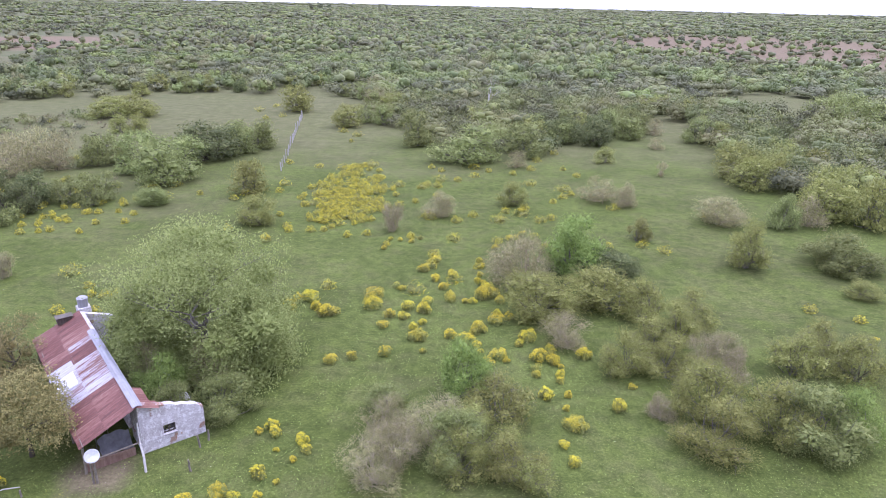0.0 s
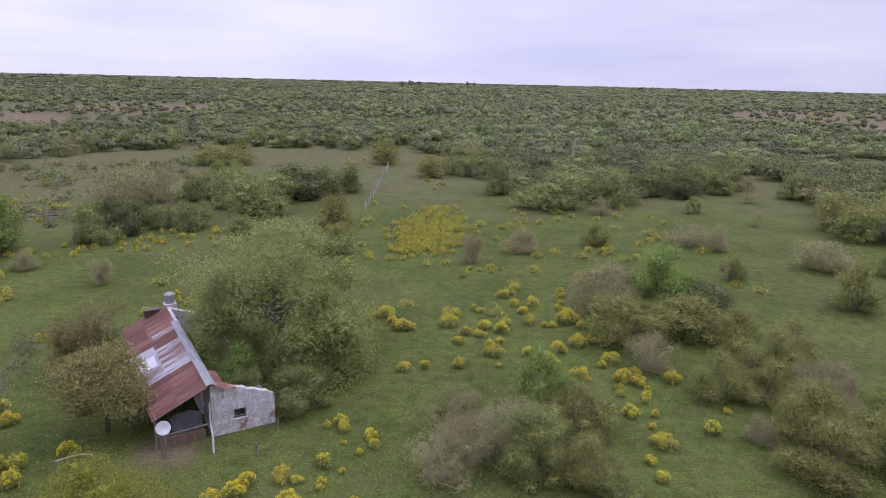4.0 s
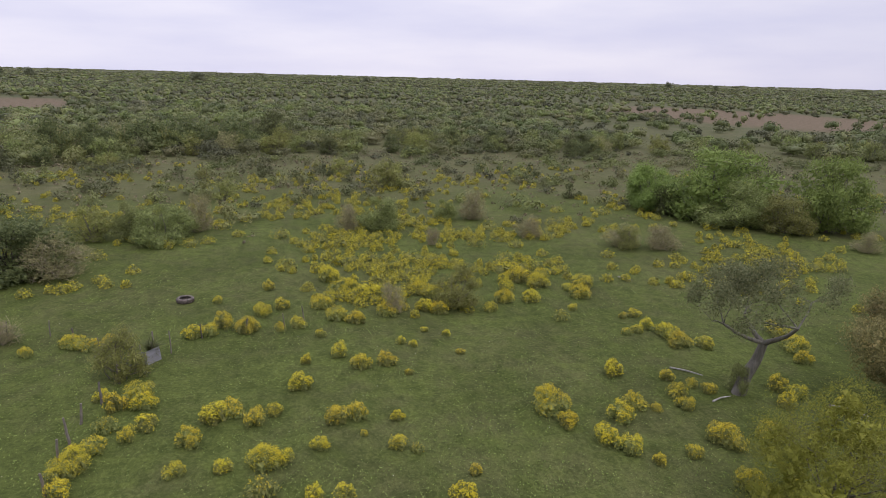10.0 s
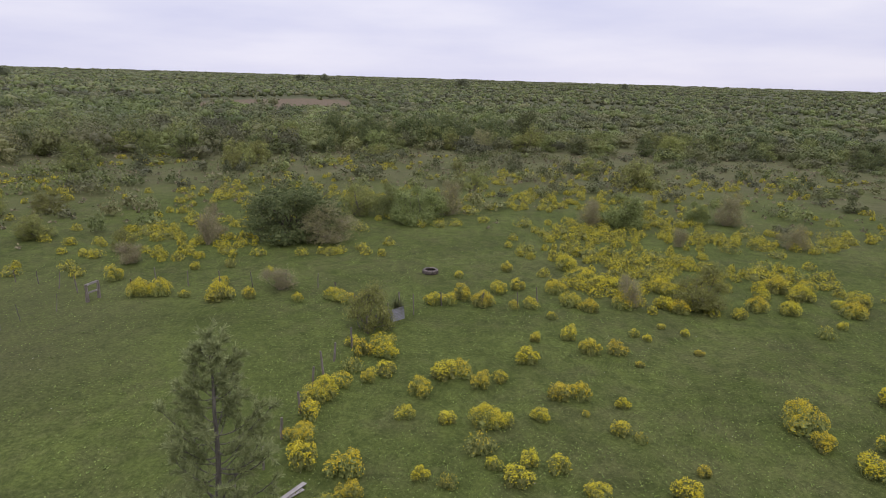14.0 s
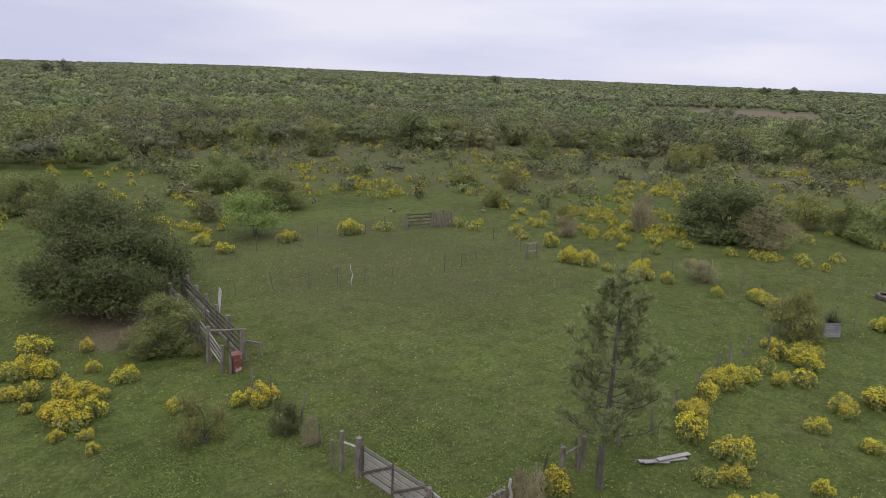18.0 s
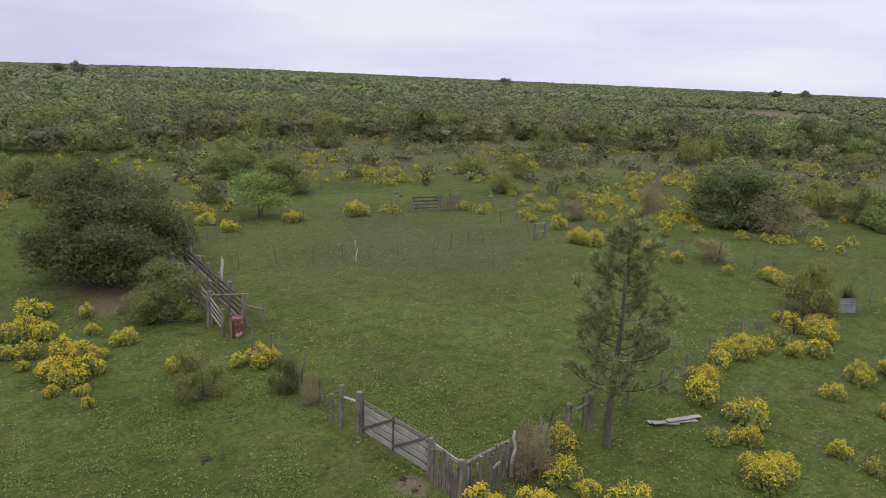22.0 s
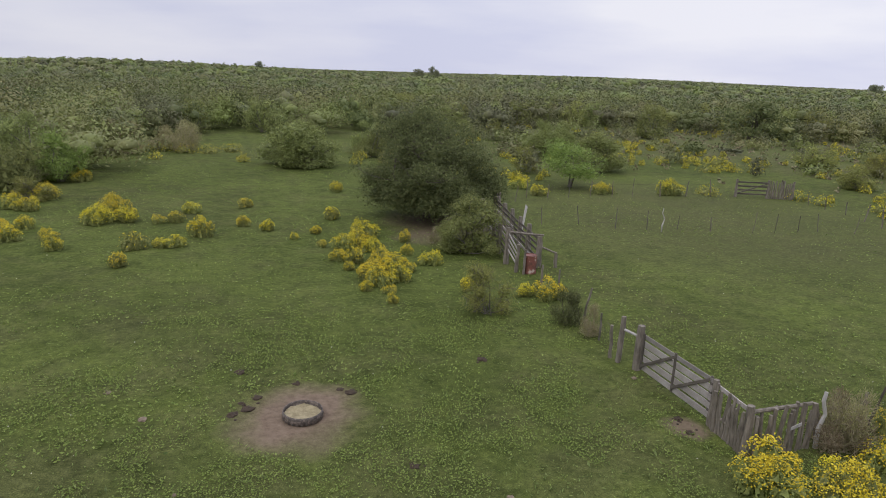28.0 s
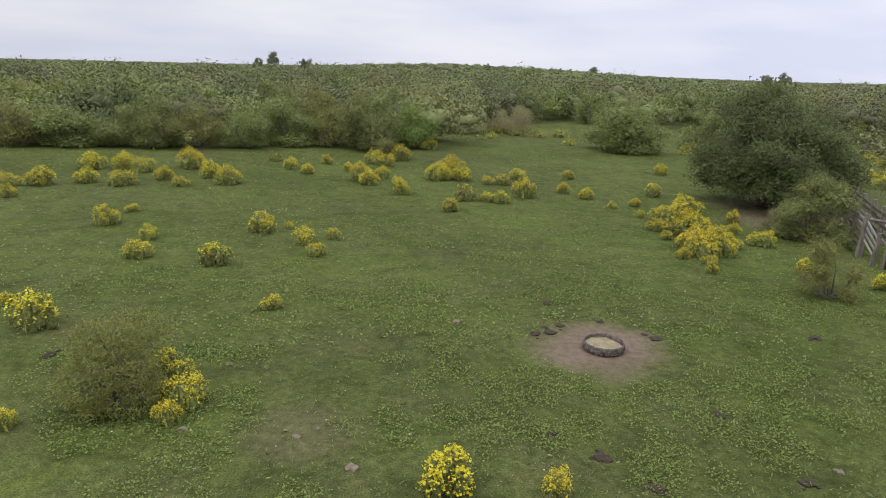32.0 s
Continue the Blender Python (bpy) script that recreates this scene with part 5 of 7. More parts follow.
def far_scrub(name, seed, r_in, r_out, count, width, height, leaf, per, hole, mat, label, outside=True, lobes=1, level=1, core=1.0, yaws=(-58, 245)):
    rng = np.random.default_rng(seed)
    n = count * 3
    yaw = rng.uniform(*yaws, n)
    r = np.sqrt(rng.uniform(r_in ** 2, r_out ** 2, n))
    x, y = -r * np.sin(np.radians(yaw)), r * np.cos(np.radians(yaw))
    wide = smooth_noise(x, y, 3, 55.0) * 0.6 + smooth_noise(x, y, 4, 17.0) * 0.4
    keep = (wide > hole) if outside else (wide > hole) & (r > 30)
    edge = wood_edge(yaw)
    keep &= (r > edge + 4) if outside else (r < edge + 10) & (r > edge * (0.48 + 0.36 * rng.uniform(0, 1, n))) & ((yaw > 30) | (r > 105))
    # open dry meadows
    for mx, my, ma, mb in ((255, 500, 150, 215), (-300, 250, 130, 70), (-330, -120, 90, 40)):
        keep &= ~((((x - mx) / ma) ** 2 + ((y - my) / mb) ** 2 < 1) & (rng.uniform(0, 1, n) < 0.78))
    x, y, r = x[keep][:count], y[keep][:count], r[keep][:count]
    n = len(x)
    w = width * np.exp(0.38 * rng.normal(size=n)).clip(0.35, 2.2)
    h = height * rng.uniform(0.55, 1.35, n) * (0.7 + 0.6 * smooth_noise(x, y, 9, 40.0))
    h = np.minimum(h, 1.15 * height)
    i = np.repeat(np.arange(n), per)
    d = unit(rng.normal(size=(n * per, 3)) + np.array([0, 0, 0.45]))
    d[:, 2] = np.abs(d[:, 2])
    lop = 0.75 + 0.35 * np.sin(3 * np.arctan2(d[:, 1], d[:, 0]) + 6.28 * rng.uniform(0, 1, n)[i])
    rad = rng.uniform(0.6, 1.12, n * per) * lop
    p = np.stack([x[i] + d[:, 0] * w[i] * 0.5 * rad, y[i] + d[:, 1] * w[i] * 0.5 * rad, h[i] * (0.08 + 0.88 * d[:, 2] * np.minimum(rad, 0.9))], -1)
    v, f = leaves(p, d, leaf, 0.55, rng, 0.7)
    v[:, 2] = np.maximum(v[:, 2], 0.0) + np.repeat(dip(x, y)[i], 4)
    j = np.repeat(np.arange(n), lobes)
    off = rng.normal(size=(n * lobes, 2)) * (0.2 if lobes > 1 else 0.0)
    size = rng.uniform(0.5, 0.85, n * lobes) if lobes > 1 else np.ones(n)
    c = np.stack([x[j] + off[:, 0] * w[j], y[j] + off[:, 1] * w[j], h[j] * (0.3 if lobes > 1 else 0.22) * np.ones(n * lobes)], -1)
    c[:, 2] += dip(x, y)[j]
    rad = np.stack([w[j] * 0.4 * size, w[j] * 0.4 * size, h[j] * 0.6 * size], -1)
    me = mixed_mesh(name, (v, f), hearts(c, rad * core, rng, level, 0.26, -90.0, 0.3 if r_out < 1000 else 0.0), True) if mat not in (PETAL, STEPPE) else quick_mesh(name, v, f)
    return tagged(link_mesh(name, me, mat), label, "scrub", kind="stuff")


woods("south_wood", 19, 55, 108, 5.2, 7.0, 5.2, 0.15, 1500, (LEAF_EDGE, LEAF_OFAR), "thorn wood that closes the pasture", 7, 1, 0.3)
woods("near_wood", 20, 108, 185, 5.2, 7.0, 5.3, 0.19, 620, (LEAF_EDGE, LEAF_OFAR), "tall green thorn wood at the edge of the clearing", 6, 1, 0.3)
woods("thorn_wood", 21, 185, 330, 6.4, 7.6, 5.2, 0.34, 220, (LEAF_FAR, LEAF_OFAR), "dense belt of green thorn wood beyond the clearing", 4, 1, 0.5)
woods("middle_wood", 23, 330, 820, 7.6, 7.6, 4.8, 0.85, 16, (LEAF_FAR, LEAF_OFAR), "unbroken green woodland in the middle distance", 1, 1, 0.72)
woods("distant_wood", 24, 820, 2300, 23.0, 20.0, 4.6, 2.2, 9, (LEAF_FAR, LEAF_OFAR), "distant flat woodland", 1, 1, 0.86)
far_scrub("horizon_scrub", 25, 2200, 4800, 3600, 55, 4.5, 5.0, 3, 0.2, LEAF_FAR, "scrubland at the horizon")
wood_front(210, 24)
far_scrub("sparse_scrub", 26, 60, 175, 380, 3.4, 2.7, 0.17, 150, 0.3, LEAF_EDGE, "small scattered olive bushes in the open grass", outside=False, lobes=4, core=0.36, yaws=(28, 160))
far_scrub("grey_scrub", 29, 55, 170, 240, 2.7, 2.1, 0.15, 120, 0.36, LEAF_OFAR, "scattered grey brown bushes in the open grass", outside=False, lobes=3, core=0.36, yaws=(28, 160))
far_scrub("dry_tussocks", 27, 45, 175, 2600, 1.0, 0.55, 0.16, 12, 0.3, STEPPE, "dry grass tussocks", outside=False, yaws=(24, 150))


# ---- building helpers ----
def part(name, bm, material, parent=None, label=""):
    me = bpy.data.meshes.new(name)
    bmesh.ops.recalc_face_normals(bm, faces=bm.faces)
    bm.to_mesh(me)
    bm.free()
    me.materials.append(material)
    ob = new(name, me)
    if parent:
        ob.parent = parent
    if label:
        tagged(ob, label)
    return ob


def slab(sx, sy, sz, at=(0, 0, 0), bevel=0.0, jitter=0.0, rng=None):
    """A box centred at a point, with worn edges and slightly uneven corners."""
    bm = bmesh.new()
    bmesh.ops.create_cube(bm, size=1.0)
    for v in bm.verts:
        v.co = Vector((v.co.x * sx, v.co.y * sy, v.co.z * sz)) + Vector(at)
        if jitter:
            v.co += Vector([rng.uniform(-jitter, jitter) for _ in range(3)])
    if bevel:
        bmesh.ops.bevel(bm, geom=bm.edges[:], offset=bevel, segments=1, affect="EDGES")
    return bm


def board(a, b, width, thick, up=(0, 0, 1), bevel=0.006):
    """A plank from a to b."""
    a, b = Vector(a), Vector(b)
    d = b - a
    bm = slab(d.length, thick, width, bevel=bevel)
    x = d.normalized()
    z = Vector(up)
    y = z.cross(x).normalized()
    z = x.cross(y)
    m = Matrix((x, y, z)).transposed().to_4x4()
    bm.transform(Matrix.Translation((a + b) / 2) @ m)
    return bm


def pole(points, radii, sides=8):
    """A crooked round pole through points."""
    bm = bmesh.new()
    rings = []
    for k, (p, r) in enumerate(zip(points, radii)):
        p = Vector(p)
        d = (Vector(points[min(k + 1, len(points) - 1)]) - Vector(points[max(k - 1, 0)])).normalized()
        u = d.cross(Vector((0.3, 0.9, 0.1))).normalized()
        w = d.cross(u)
        rings.append([bm.verts.new(p + (u * math.cos(a) + w * math.sin(a)) * r) for a in (i * 2 * math.pi / sides for i in range(sides))])
    for lo, hi in zip(rings, rings[1:]):
        for i in range(sides):
            bm.faces.new((lo[i], lo[(i + 1) % sides], hi[(i + 1) % sides], hi[i]))
    bm.faces.new(rings[0][::-1])
    bm.faces.new(rings[-1])
    return bm


def crooked(x, y, z0, height, r, rng, lean=0.06, steps=4, sides=7):
    lx, ly = rng.uniform(-lean, lean) * height, rng.uniform(-lean, lean) * height
    pts, rad = [], []
    for k in range(steps + 1):
        f = k / steps
        pts.append((x + lx * f + rng.uniform(-0.02, 0.02), y + ly * f + rng.uniform(-0.02, 0.02), z0 + height * f))
        rad.append(r * (1.08 - 0.25 * f) * rng.uniform(0.9, 1.1))
    return pole(pts, rad, sides)


# ---- the ruined farmhouse ----
def plaster_material():
    m, n, l, p = nodes_of("peeling_whitewash")
    tc = n.new("ShaderNodeTexCoord")
    sep = n.new("ShaderNodeSeparateXYZ")
    l.new(tc.outputs["Object"], sep.inputs[0])
    stain = noise_tex(n, l, 1.3, 7.0, 0.65)
    fine = noise_tex(n, l, 9.0, 6.0, 0.7)
    flake = noise_tex(n, l, 3.2, 8.0, 0.75)
    wash = ramp(n, l, stain, [(0.3, (0.33, 0.3, 0.3)), (0.48, (0.46, 0.425, 0.43)), (0.62, (0.55, 0.52, 0.53))])
    chalk = ramp(n, l, flake, [(0.51, (0, 0, 0)), (0.56, (1, 1, 1))])
    col = mix_rgb(n, l, chalk, wash, (0.66, 0.64, 0.65))
    dirt = ramp(n, l, fine, [(0.36, (1, 1, 1)), (0.5, (0, 0, 0))])
    col = mix_rgb(n, l, math_node(n, l, "MULTIPLY", dirt, 0.4), col, (0.12, 0.1, 0.09))
    # plaster fallen off in uneven patches shows the brickwork
    br = n.new("ShaderNodeTexBrick")
    br.inputs["Scale"].default_value = 1.0
    br.inputs["Brick Width"].default_value, br.inputs["Row Height"].default_value, br.inputs["Mortar Size"].default_value = 0.27, 0.075, 0.012
    br.inputs["Color1"].default_value, br.inputs["Color2"].default_value, br.inputs["Mortar"].default_value = (0.26, 0.13, 0.09, 1), (0.33, 0.18, 0.12, 1), (0.3, 0.26, 0.23, 1)
    cmb = n.new("ShaderNodeCombineXYZ")
    l.new(math_node(n, l, "ADD", sep.outputs["X"], sep.outputs["Y"]), cmb.inputs[0])
    l.new(sep.outputs["Z"], cmb.inputs[1])
    l.new(cmb.outputs[0], br.inputs["Vector"])
    patch = noise_tex(n, l, 0.9, 5.0, 0.6)
    bare = ramp(n, l, patch, [(0.61, (0, 0, 0)), (0.64, (1, 1, 1))])
    col = mix_rgb(n, l, bare, col, br.outputs["Color"])
    l.new(col, p.inputs["Base Color"])
    p.inputs["Roughness"].default_value = 0.92
    bump(n, l, p, mix_rgb(n, l, 0.5, fine, flake), 0.5, 0.03)
    return m


def sheet_material(name, stops, streak):
    m, n, l, p = nodes_of(name)
    info = n.new("ShaderNodeObjectInfo")
    s1 = noise_tex(n, l, 1.0, 6.0, 0.65, stretch=(6.0, 0.45, 0.5))
    s2 = noise_tex(n, l, 2.2, 6.0, 0.7)
    f = mix_rgb(n, l, 0.3, s1, s2)
    shift = math_node(n, l, "MULTIPLY", math_node(n, l, "SUBTRACT", info.outputs["Random"], 0.5), streak)
    col = ramp(n, l, math_node(n, l, "ADD", f, shift), stops)
    l.new(col, p.inputs["Base Color"])
    p.inputs["Roughness"].default_value = 0.6
    p.inputs["Specular IOR Level"].default_value = 0.35
    p.inputs["Metallic"].default_value = 0.15
    bump(n, l, p, s2, 0.2, 0.01)
    return m


PLASTER = plaster_material()
RUST = sheet_material("rusted_iron", [(0.28, (0.07, 0.032, 0.028)), (0.46, (0.155, 0.066, 0.053)), (0.58, (0.235, 0.12, 0.095)), (0.7, (0.36, 0.25, 0.22))], 0.16)
GALV = sheet_material("galvanised_iron", [(0.4, (0.16, 0.075, 0.058)), (0.46, (0.27, 0.19, 0.175)), (0.51, (0.38, 0.365, 0.39)), (0.68, (0.52, 0.52, 0.575))], 0.14)
TIN = sheet_material("grey_tin", [(0.3, (0.19, 0.185, 0.19)), (0.55, (0.32, 0.315, 0.335)), (0.75, (0.44, 0.44, 0.47))], 0.05)
DARK = bark_material("near_black", (0.02, 0.018, 0.016), (0.05, 0.045, 0.04))
m_, n_, l_, p_ = nodes_of("grey_tarpaulin")
l_.new(ramp(n_, l_, noise_tex(n_, l_, 2.0, 4.0), [(0.3, (0.07, 0.07, 0.075)), (0.7, (0.15, 0.15, 0.16))]), p_.inputs["Base Color"])
p_.inputs["Roughness"].default_value = 0.7
TARP = m_
m_, n_, l_, p_ = nodes_of("dish_white")
l_.new(ramp(n_, l_, noise_tex(n_, l_, 5.0, 4.0), [(0.3, (0.5, 0.5, 0.53)), (0.6, (0.68, 0.68, 0.72))]), p_.inputs["Base Color"])
p_.inputs["Roughness"].default_value = 0.45
DISH = m_

HX, HY, HTURN = -17.6, 32.72, 38.6
LONG, BODY, PORCH, RIDGE, WALL_R, EAVE = 15.6, 3.75, 3.3, 3.38, 1.97, 1.9
house = new("farmhouse")
tagged(house, "derelict whitewashed farmhouse with a rusted corrugated iron roof", "house")
house.matrix_basis = pose(HX, HY, 0, 0, 0, HTURN)


def wall_panel(name, outline, holes, axis, at, thick, label):
    """An upright wall with an outline in its own plane and square holes through it."""
    xs = sorted({p[0] for p in outline} | {h[k] for h in holes for k in (0, 1)})
    bm = bmesh.new()

    def top_at(s):
        pts = sorted(outline)
        return np.interp(s, [q[0] for q in pts], [q[1] for q in pts])

    def solid(s0, s1, za, zb, zc, zd):
        # column from s0 to s1, bottom za/zb, top zc/zd at its two ends
        co = [(s0, za), (s1, zb), (s1, zd), (s0, zc)]
        vs = []
        for off in (0, thick):
            for s, z in co:
                vs.append(bm.verts.new((s, at + off, z) if axis == "x" else (at + off, s, z)))
        for q in ((0, 1, 2, 3), (7, 6, 5, 4), (0, 4, 5, 1), (1, 5, 6, 2), (2, 6, 7, 3), (3, 7, 4, 0)):
            bm.faces.new([vs[i] for i in q])

    for s0, s1 in zip(xs, xs[1:]):
        hole = [h for h in holes if h[0] <= s0 and s1 <= h[1]]
        if hole:
            h = hole[0]
            if h[2] > 0.05:
                solid(s0, s1, -0.1, -0.1, h[2], h[2])
            solid(s0, s1, h[3], h[3], top_at(s0), top_at(s1))
        else:
            solid(s0, s1, -0.1, -0.1, top_at(s0), top_at(s1))
    bmesh.ops.remove_doubles(bm, verts=bm.verts, dist=0.0005)
    return part(name, bm, PLASTER, house, label)


wall_panel("gable_wall", [(0, RIDGE - 0.03), (0.3, RIDGE - 0.05), (0.75, 3.14), (1.2, 2.98), (1.5, 2.86), (1.9, 2.78), (2.25, 2.56), (2.6, 2.5), (2.95, 2.31), (3.3, 2.24), (3.55, 2.02), (BODY, WALL_R - 0.05)], [(1.3, 2.02, 0.86, 1.46)], "x", 0.0, 0.38, "stained white gable wall with peeling plaster and bare brick")
wall_panel("back_wall", [(0, RIDGE - 0.06), (BODY, WALL_R - 0.03)], [], "x", LONG - 0.38, 0.38, "")
wall_panel("gallery_wall", [(0.39, RIDGE - 0.1), (LONG - 0.39, RIDGE - 0.1)], [(2.2, 3.15, 0.0, 2.05), (5.6, 6.5, 0.9, 1.9), (8.4, 9.3, 0.0, 2.05), (12.2, 13.0, 0.9, 1.9)], "y", 0.0, 0.34, "")
wall_panel("side_wall", [(0.39, WALL_R - 0.15), (0.9, 1.5), (1.9, 1.15), (3.2, 1.25), (5.2, 0.9), (9.9, 1.3), (LONG - 0.39, 1.5)], [], "y", BODY - 0.36, 0.34, "crumbled low side wall")
bm = bmesh.new()
for sx, sz, cx, cz in ((0.72, 0.06, 1.66, 0.89), (0.72, 0.06, 1.66, 1.43), (0.06, 0.5, 1.33, 1.16), (0.06, 0.5, 1.99, 1.16), (0.04, 0.5, 1.66, 1.16)):
    t = slab(sx, 0.07, sz, (cx, 0.14, cz))
    me_t = bpy.data.meshes.new("t")
    t.to_mesh(me_t)
    t.free()
    bm.from_mesh(me_t)
    bpy.data.meshes.remove(me_t)
window = part("window_frame", bm, PLANK_DARK, house, "weathered dark wooden window frame")
for k in range(4):
    part("window_bar", pole([(1.44 + k * 0.145, 0.1, 0.9), (1.44 + k * 0.145, 0.1, 1.42)], [0.009, 0.009], 6), DARK, window)
part("window_sill", slab(0.84, 0.16, 0.05, (1.66, -0.02, 0.83), 0.01), PLASTER, window)
# near-black floor, same tone as the window bars
part("floor_slab", slab(BODY - 0.75, LONG - 0.8, 0.08, (BODY / 2, LONG / 2, 0.03)), DARK, house)


def corrugated(width, length, wave=0.078, depth=0.012, sag=0.0, rng=None):
    """A corrugated sheet: waves across x, running along y, lying in z = 0."""
    n = int(width / wave) * 4
    xs = np.linspace(0, width, n + 1)
    prof = depth * np.sin(xs / wave * 2 * np.pi)
    rows = []
    ys = np.linspace(0, length, 4)
    lift = rng.uniform(-0.02, 0.02) if rng else 0.0
    v = []
    for j, yy in enumerate(ys):
        for xx, zz in zip(xs, prof):
            v.append((xx, yy, zz + lift * (yy / length) ** 2 - sag * math.sin(math.pi * yy / length)))
    m = n + 1
    f = [(j * m + i, j * m + i + 1, (j + 1) * m + i + 1, (j + 1) * m + i) for j in range(3) for i in range(n)]
    me = quick_mesh("roof_sheet", v, f)
    me.shade_smooth()
    return me


HR = random.Random(12)
slope_l = math.hypot(PORCH, RIDGE - EAVE)
ang_l = math.degrees(math.atan2(RIDGE - EAVE, PORCH))
slope_r = math.hypot(BODY, RIDGE - WALL_R)
ang_r = math.degrees(math.atan2(RIDGE - WALL_R, BODY))
sheet_w = 0.87
count_s = 18
purlins = []
for f in (0.1, 0.5, 0.92):
    px, pz = -PORCH * f, RIDGE + 0.03 - (RIDGE - EAVE) * f
    purlins.append(((px, -0.3, pz), (px, LONG, pz)))
v, f = sticks(np.array([a for a, b in purlins]), np.array([b for a, b in purlins]), 0.035, 0.035, 6)
roof = link_mesh("roof", quick_mesh("roof", v, f), POSTWOOD, house, "rusted and galvanised corrugated iron on rough purlins")
for k in range(count_s):
    y = -0.32 + k * sheet_w
    f = k / (count_s - 1)
    mat = RUST if f < 0.29 or f > 0.66 else GALV
    if k == 11:
        mat = RUST
    for row, (a, b) in enumerate(((0.0, 0.54), (0.5, 1.0))):
        me = corrugated(sheet_w + 0.06, slope_l * (b - a) + HR.uniform(0.0, 0.06), rng=HR)
        mm = mat
        if row == 0 and k in (10, 12):
            mm = GALV if k == 12 else RUST
        ob = link_mesh("roof_sheet", me, mm, roof)
        # sheet's y runs down the gallery slope from the ridge
        z0 = RIDGE + 0.075 + (0.014 if row == 0 else 0.0) + (0.006 if k % 2 else 0.0)
        base = pose(0.04, y, z0, 0, 0, 0) @ pose(0, 0, 0, 0, -ang_l, 0)
        ob.matrix_basis = base @ Matrix(((0, -1, 0, -slope_l * a * 1.0), (1, 0, 0, 0), (0, 0, 1, 0), (0, 0, 0, 1))) @ pose(0, 0, 0, 0, 0, HR.uniform(-0.5, 0.5))
    if k not in (0, 1, 2):
        continue
    # most of the back slope has fallen in and is overgrown
    me = corrugated(sheet_w + 0.06, (slope_r + 0.25) * (0.22 if k in (1, 2) else 0.3 if k == 0 else 1.0), rng=HR)
    ob = link_mesh("roof_sheet", me, RUST, roof)
    ob.matrix_basis = pose(-0.02, y + sheet_w, RIDGE + 0.07 + (0.006 if k % 2 else 0.0)) @ pose(0, 0, 0, 0, ang_r, 0) @ Matrix(((0, 1, 0, 0), (-1, 0, 0, 0), (0, 0, 1, 0), (0, 0, 0, 1)))
# loose pale sheet laid over the lower edge
ob = link_mesh("patch_sheet", corrugated(1.75, 1.35, rng=HR), DISH, roof, "loose pale tin sheet")
ob.matrix_basis = pose(-1.95, 6.0, RIDGE + 0.13 - 1.99 * math.tan(radians(ang_l))) @ pose(0, 0, 0, 0, -ang_l, 0) @ Matrix(((0, -1, 0, 0), (1, 0, 0, 0), (0, 0, 1, 0), (0, 0, 0, 1)))
for k in range(6):
    bm = bmesh.new()
    y0, y1 = -0.3 + k * 1.95, -0.3 + k * 1.95 + 2.0
    vs = []
    for yy in (y0, y1):
        for x, z in ((-0.24, -0.01), (-0.06, 0.075), (0.08, 0.075), (0.3, -0.02)):
            vs.append(bm.verts.new((x, yy, RIDGE + 0.075 + z + (0.005 if k % 2 else 0))))
    for i in range(3):
        bm.faces.new((vs[i], vs[i + 1], vs[i + 5], vs[i + 4]))
    ob = part("ridge_cap", bm, TIN, roof, "pale galvanised ridge capping")
    md = ob.modifiers.new("t", "SOLIDIFY")
    md.thickness = 0.004
# gallery timbers
part("wall_plate", pole([(-PORCH + 0.22, -0.25, EAVE - 0.02), (-PORCH + 0.2, 7, EAVE - 0.05), (-PORCH + 0.22, LONG, EAVE - 0.02)], [0.06, 0.055, 0.06]), POSTWOOD, house)
for k in range(9):
    y = 0.1 + k * 1.9
    part("rafter", pole([(-0.02, y, RIDGE - 0.02), (-PORCH + 0.1, y + 0.05, EAVE - 0.01)], [0.045, 0.04], 6), POSTWOOD, house)
for y in (0.1, 3.6, 7.4, 11.2, 15.2):
    part("gallery_post", crooked(-PORCH + 0.22, y, -0.1, EAVE + 0.05, 0.075, HR, 0.02), POSTWOOD, house)
part("leaning_pole", pole([(-0.35, -1.75, -0.05), (-0.25, -1.3, 0.75), (-0.18, -0.5, 1.15), (-0.1, -0.08, 2.3)], [0.075, 0.07, 0.06, 0.045]), DEADWOOD, house, "bleached crooked pole leaning on the gable")
part("front_rail", pole([(-PORCH + 0.25, -0.15, 0.92), (-1.5, -0.2, 0.97), (-0.1, -0.22, 1.05)], [0.05, 0.05, 0.055]), POSTWOOD, house)
part("low_wall", slab(PORCH - 0.6, 0.16, 0.62, (-PORCH / 2 - 0.05, 0.25, 0.25), 0.02, 0.03, HR), bark_material("mud_brick", (0.15, 0.09, 0.065), (0.27, 0.18, 0.14), 7.0), house, "low crumbling mud brick wall")
for k in range(3):
    part("screen_board", board((-PORCH + 0.45 + k * 0.7, 1.6, 0.0), (-PORCH + 0.5 + k * 0.7, 1.65, 2.0 + 0.25 * k), 0.16, 0.03, (0, 1, 0)), PLANK_DARK, house)
bm = bmesh.new()
g = [[bm.verts.new((-2.1 + 1.75 * i / 8 + 0.05 * HR.uniform(-1, 1), 0.65 + 0.12 * math.sin(i * 1.7 + j) + 0.6 * j / 5, 0.35 + 1.1 * j / 5 - 0.2 * abs(i - 4) / 4)) for i in range(9)] for j in range(6)]
for j in range(5):
    for i in range(8):
        bm.faces.new((g[j][i], g[j][i + 1], g[j + 1][i + 1], g[j + 1][i]))
part("hanging_tarp", bm, TARP, house, "dark grey tarpaulin slung in the gallery").data.shade_smooth()
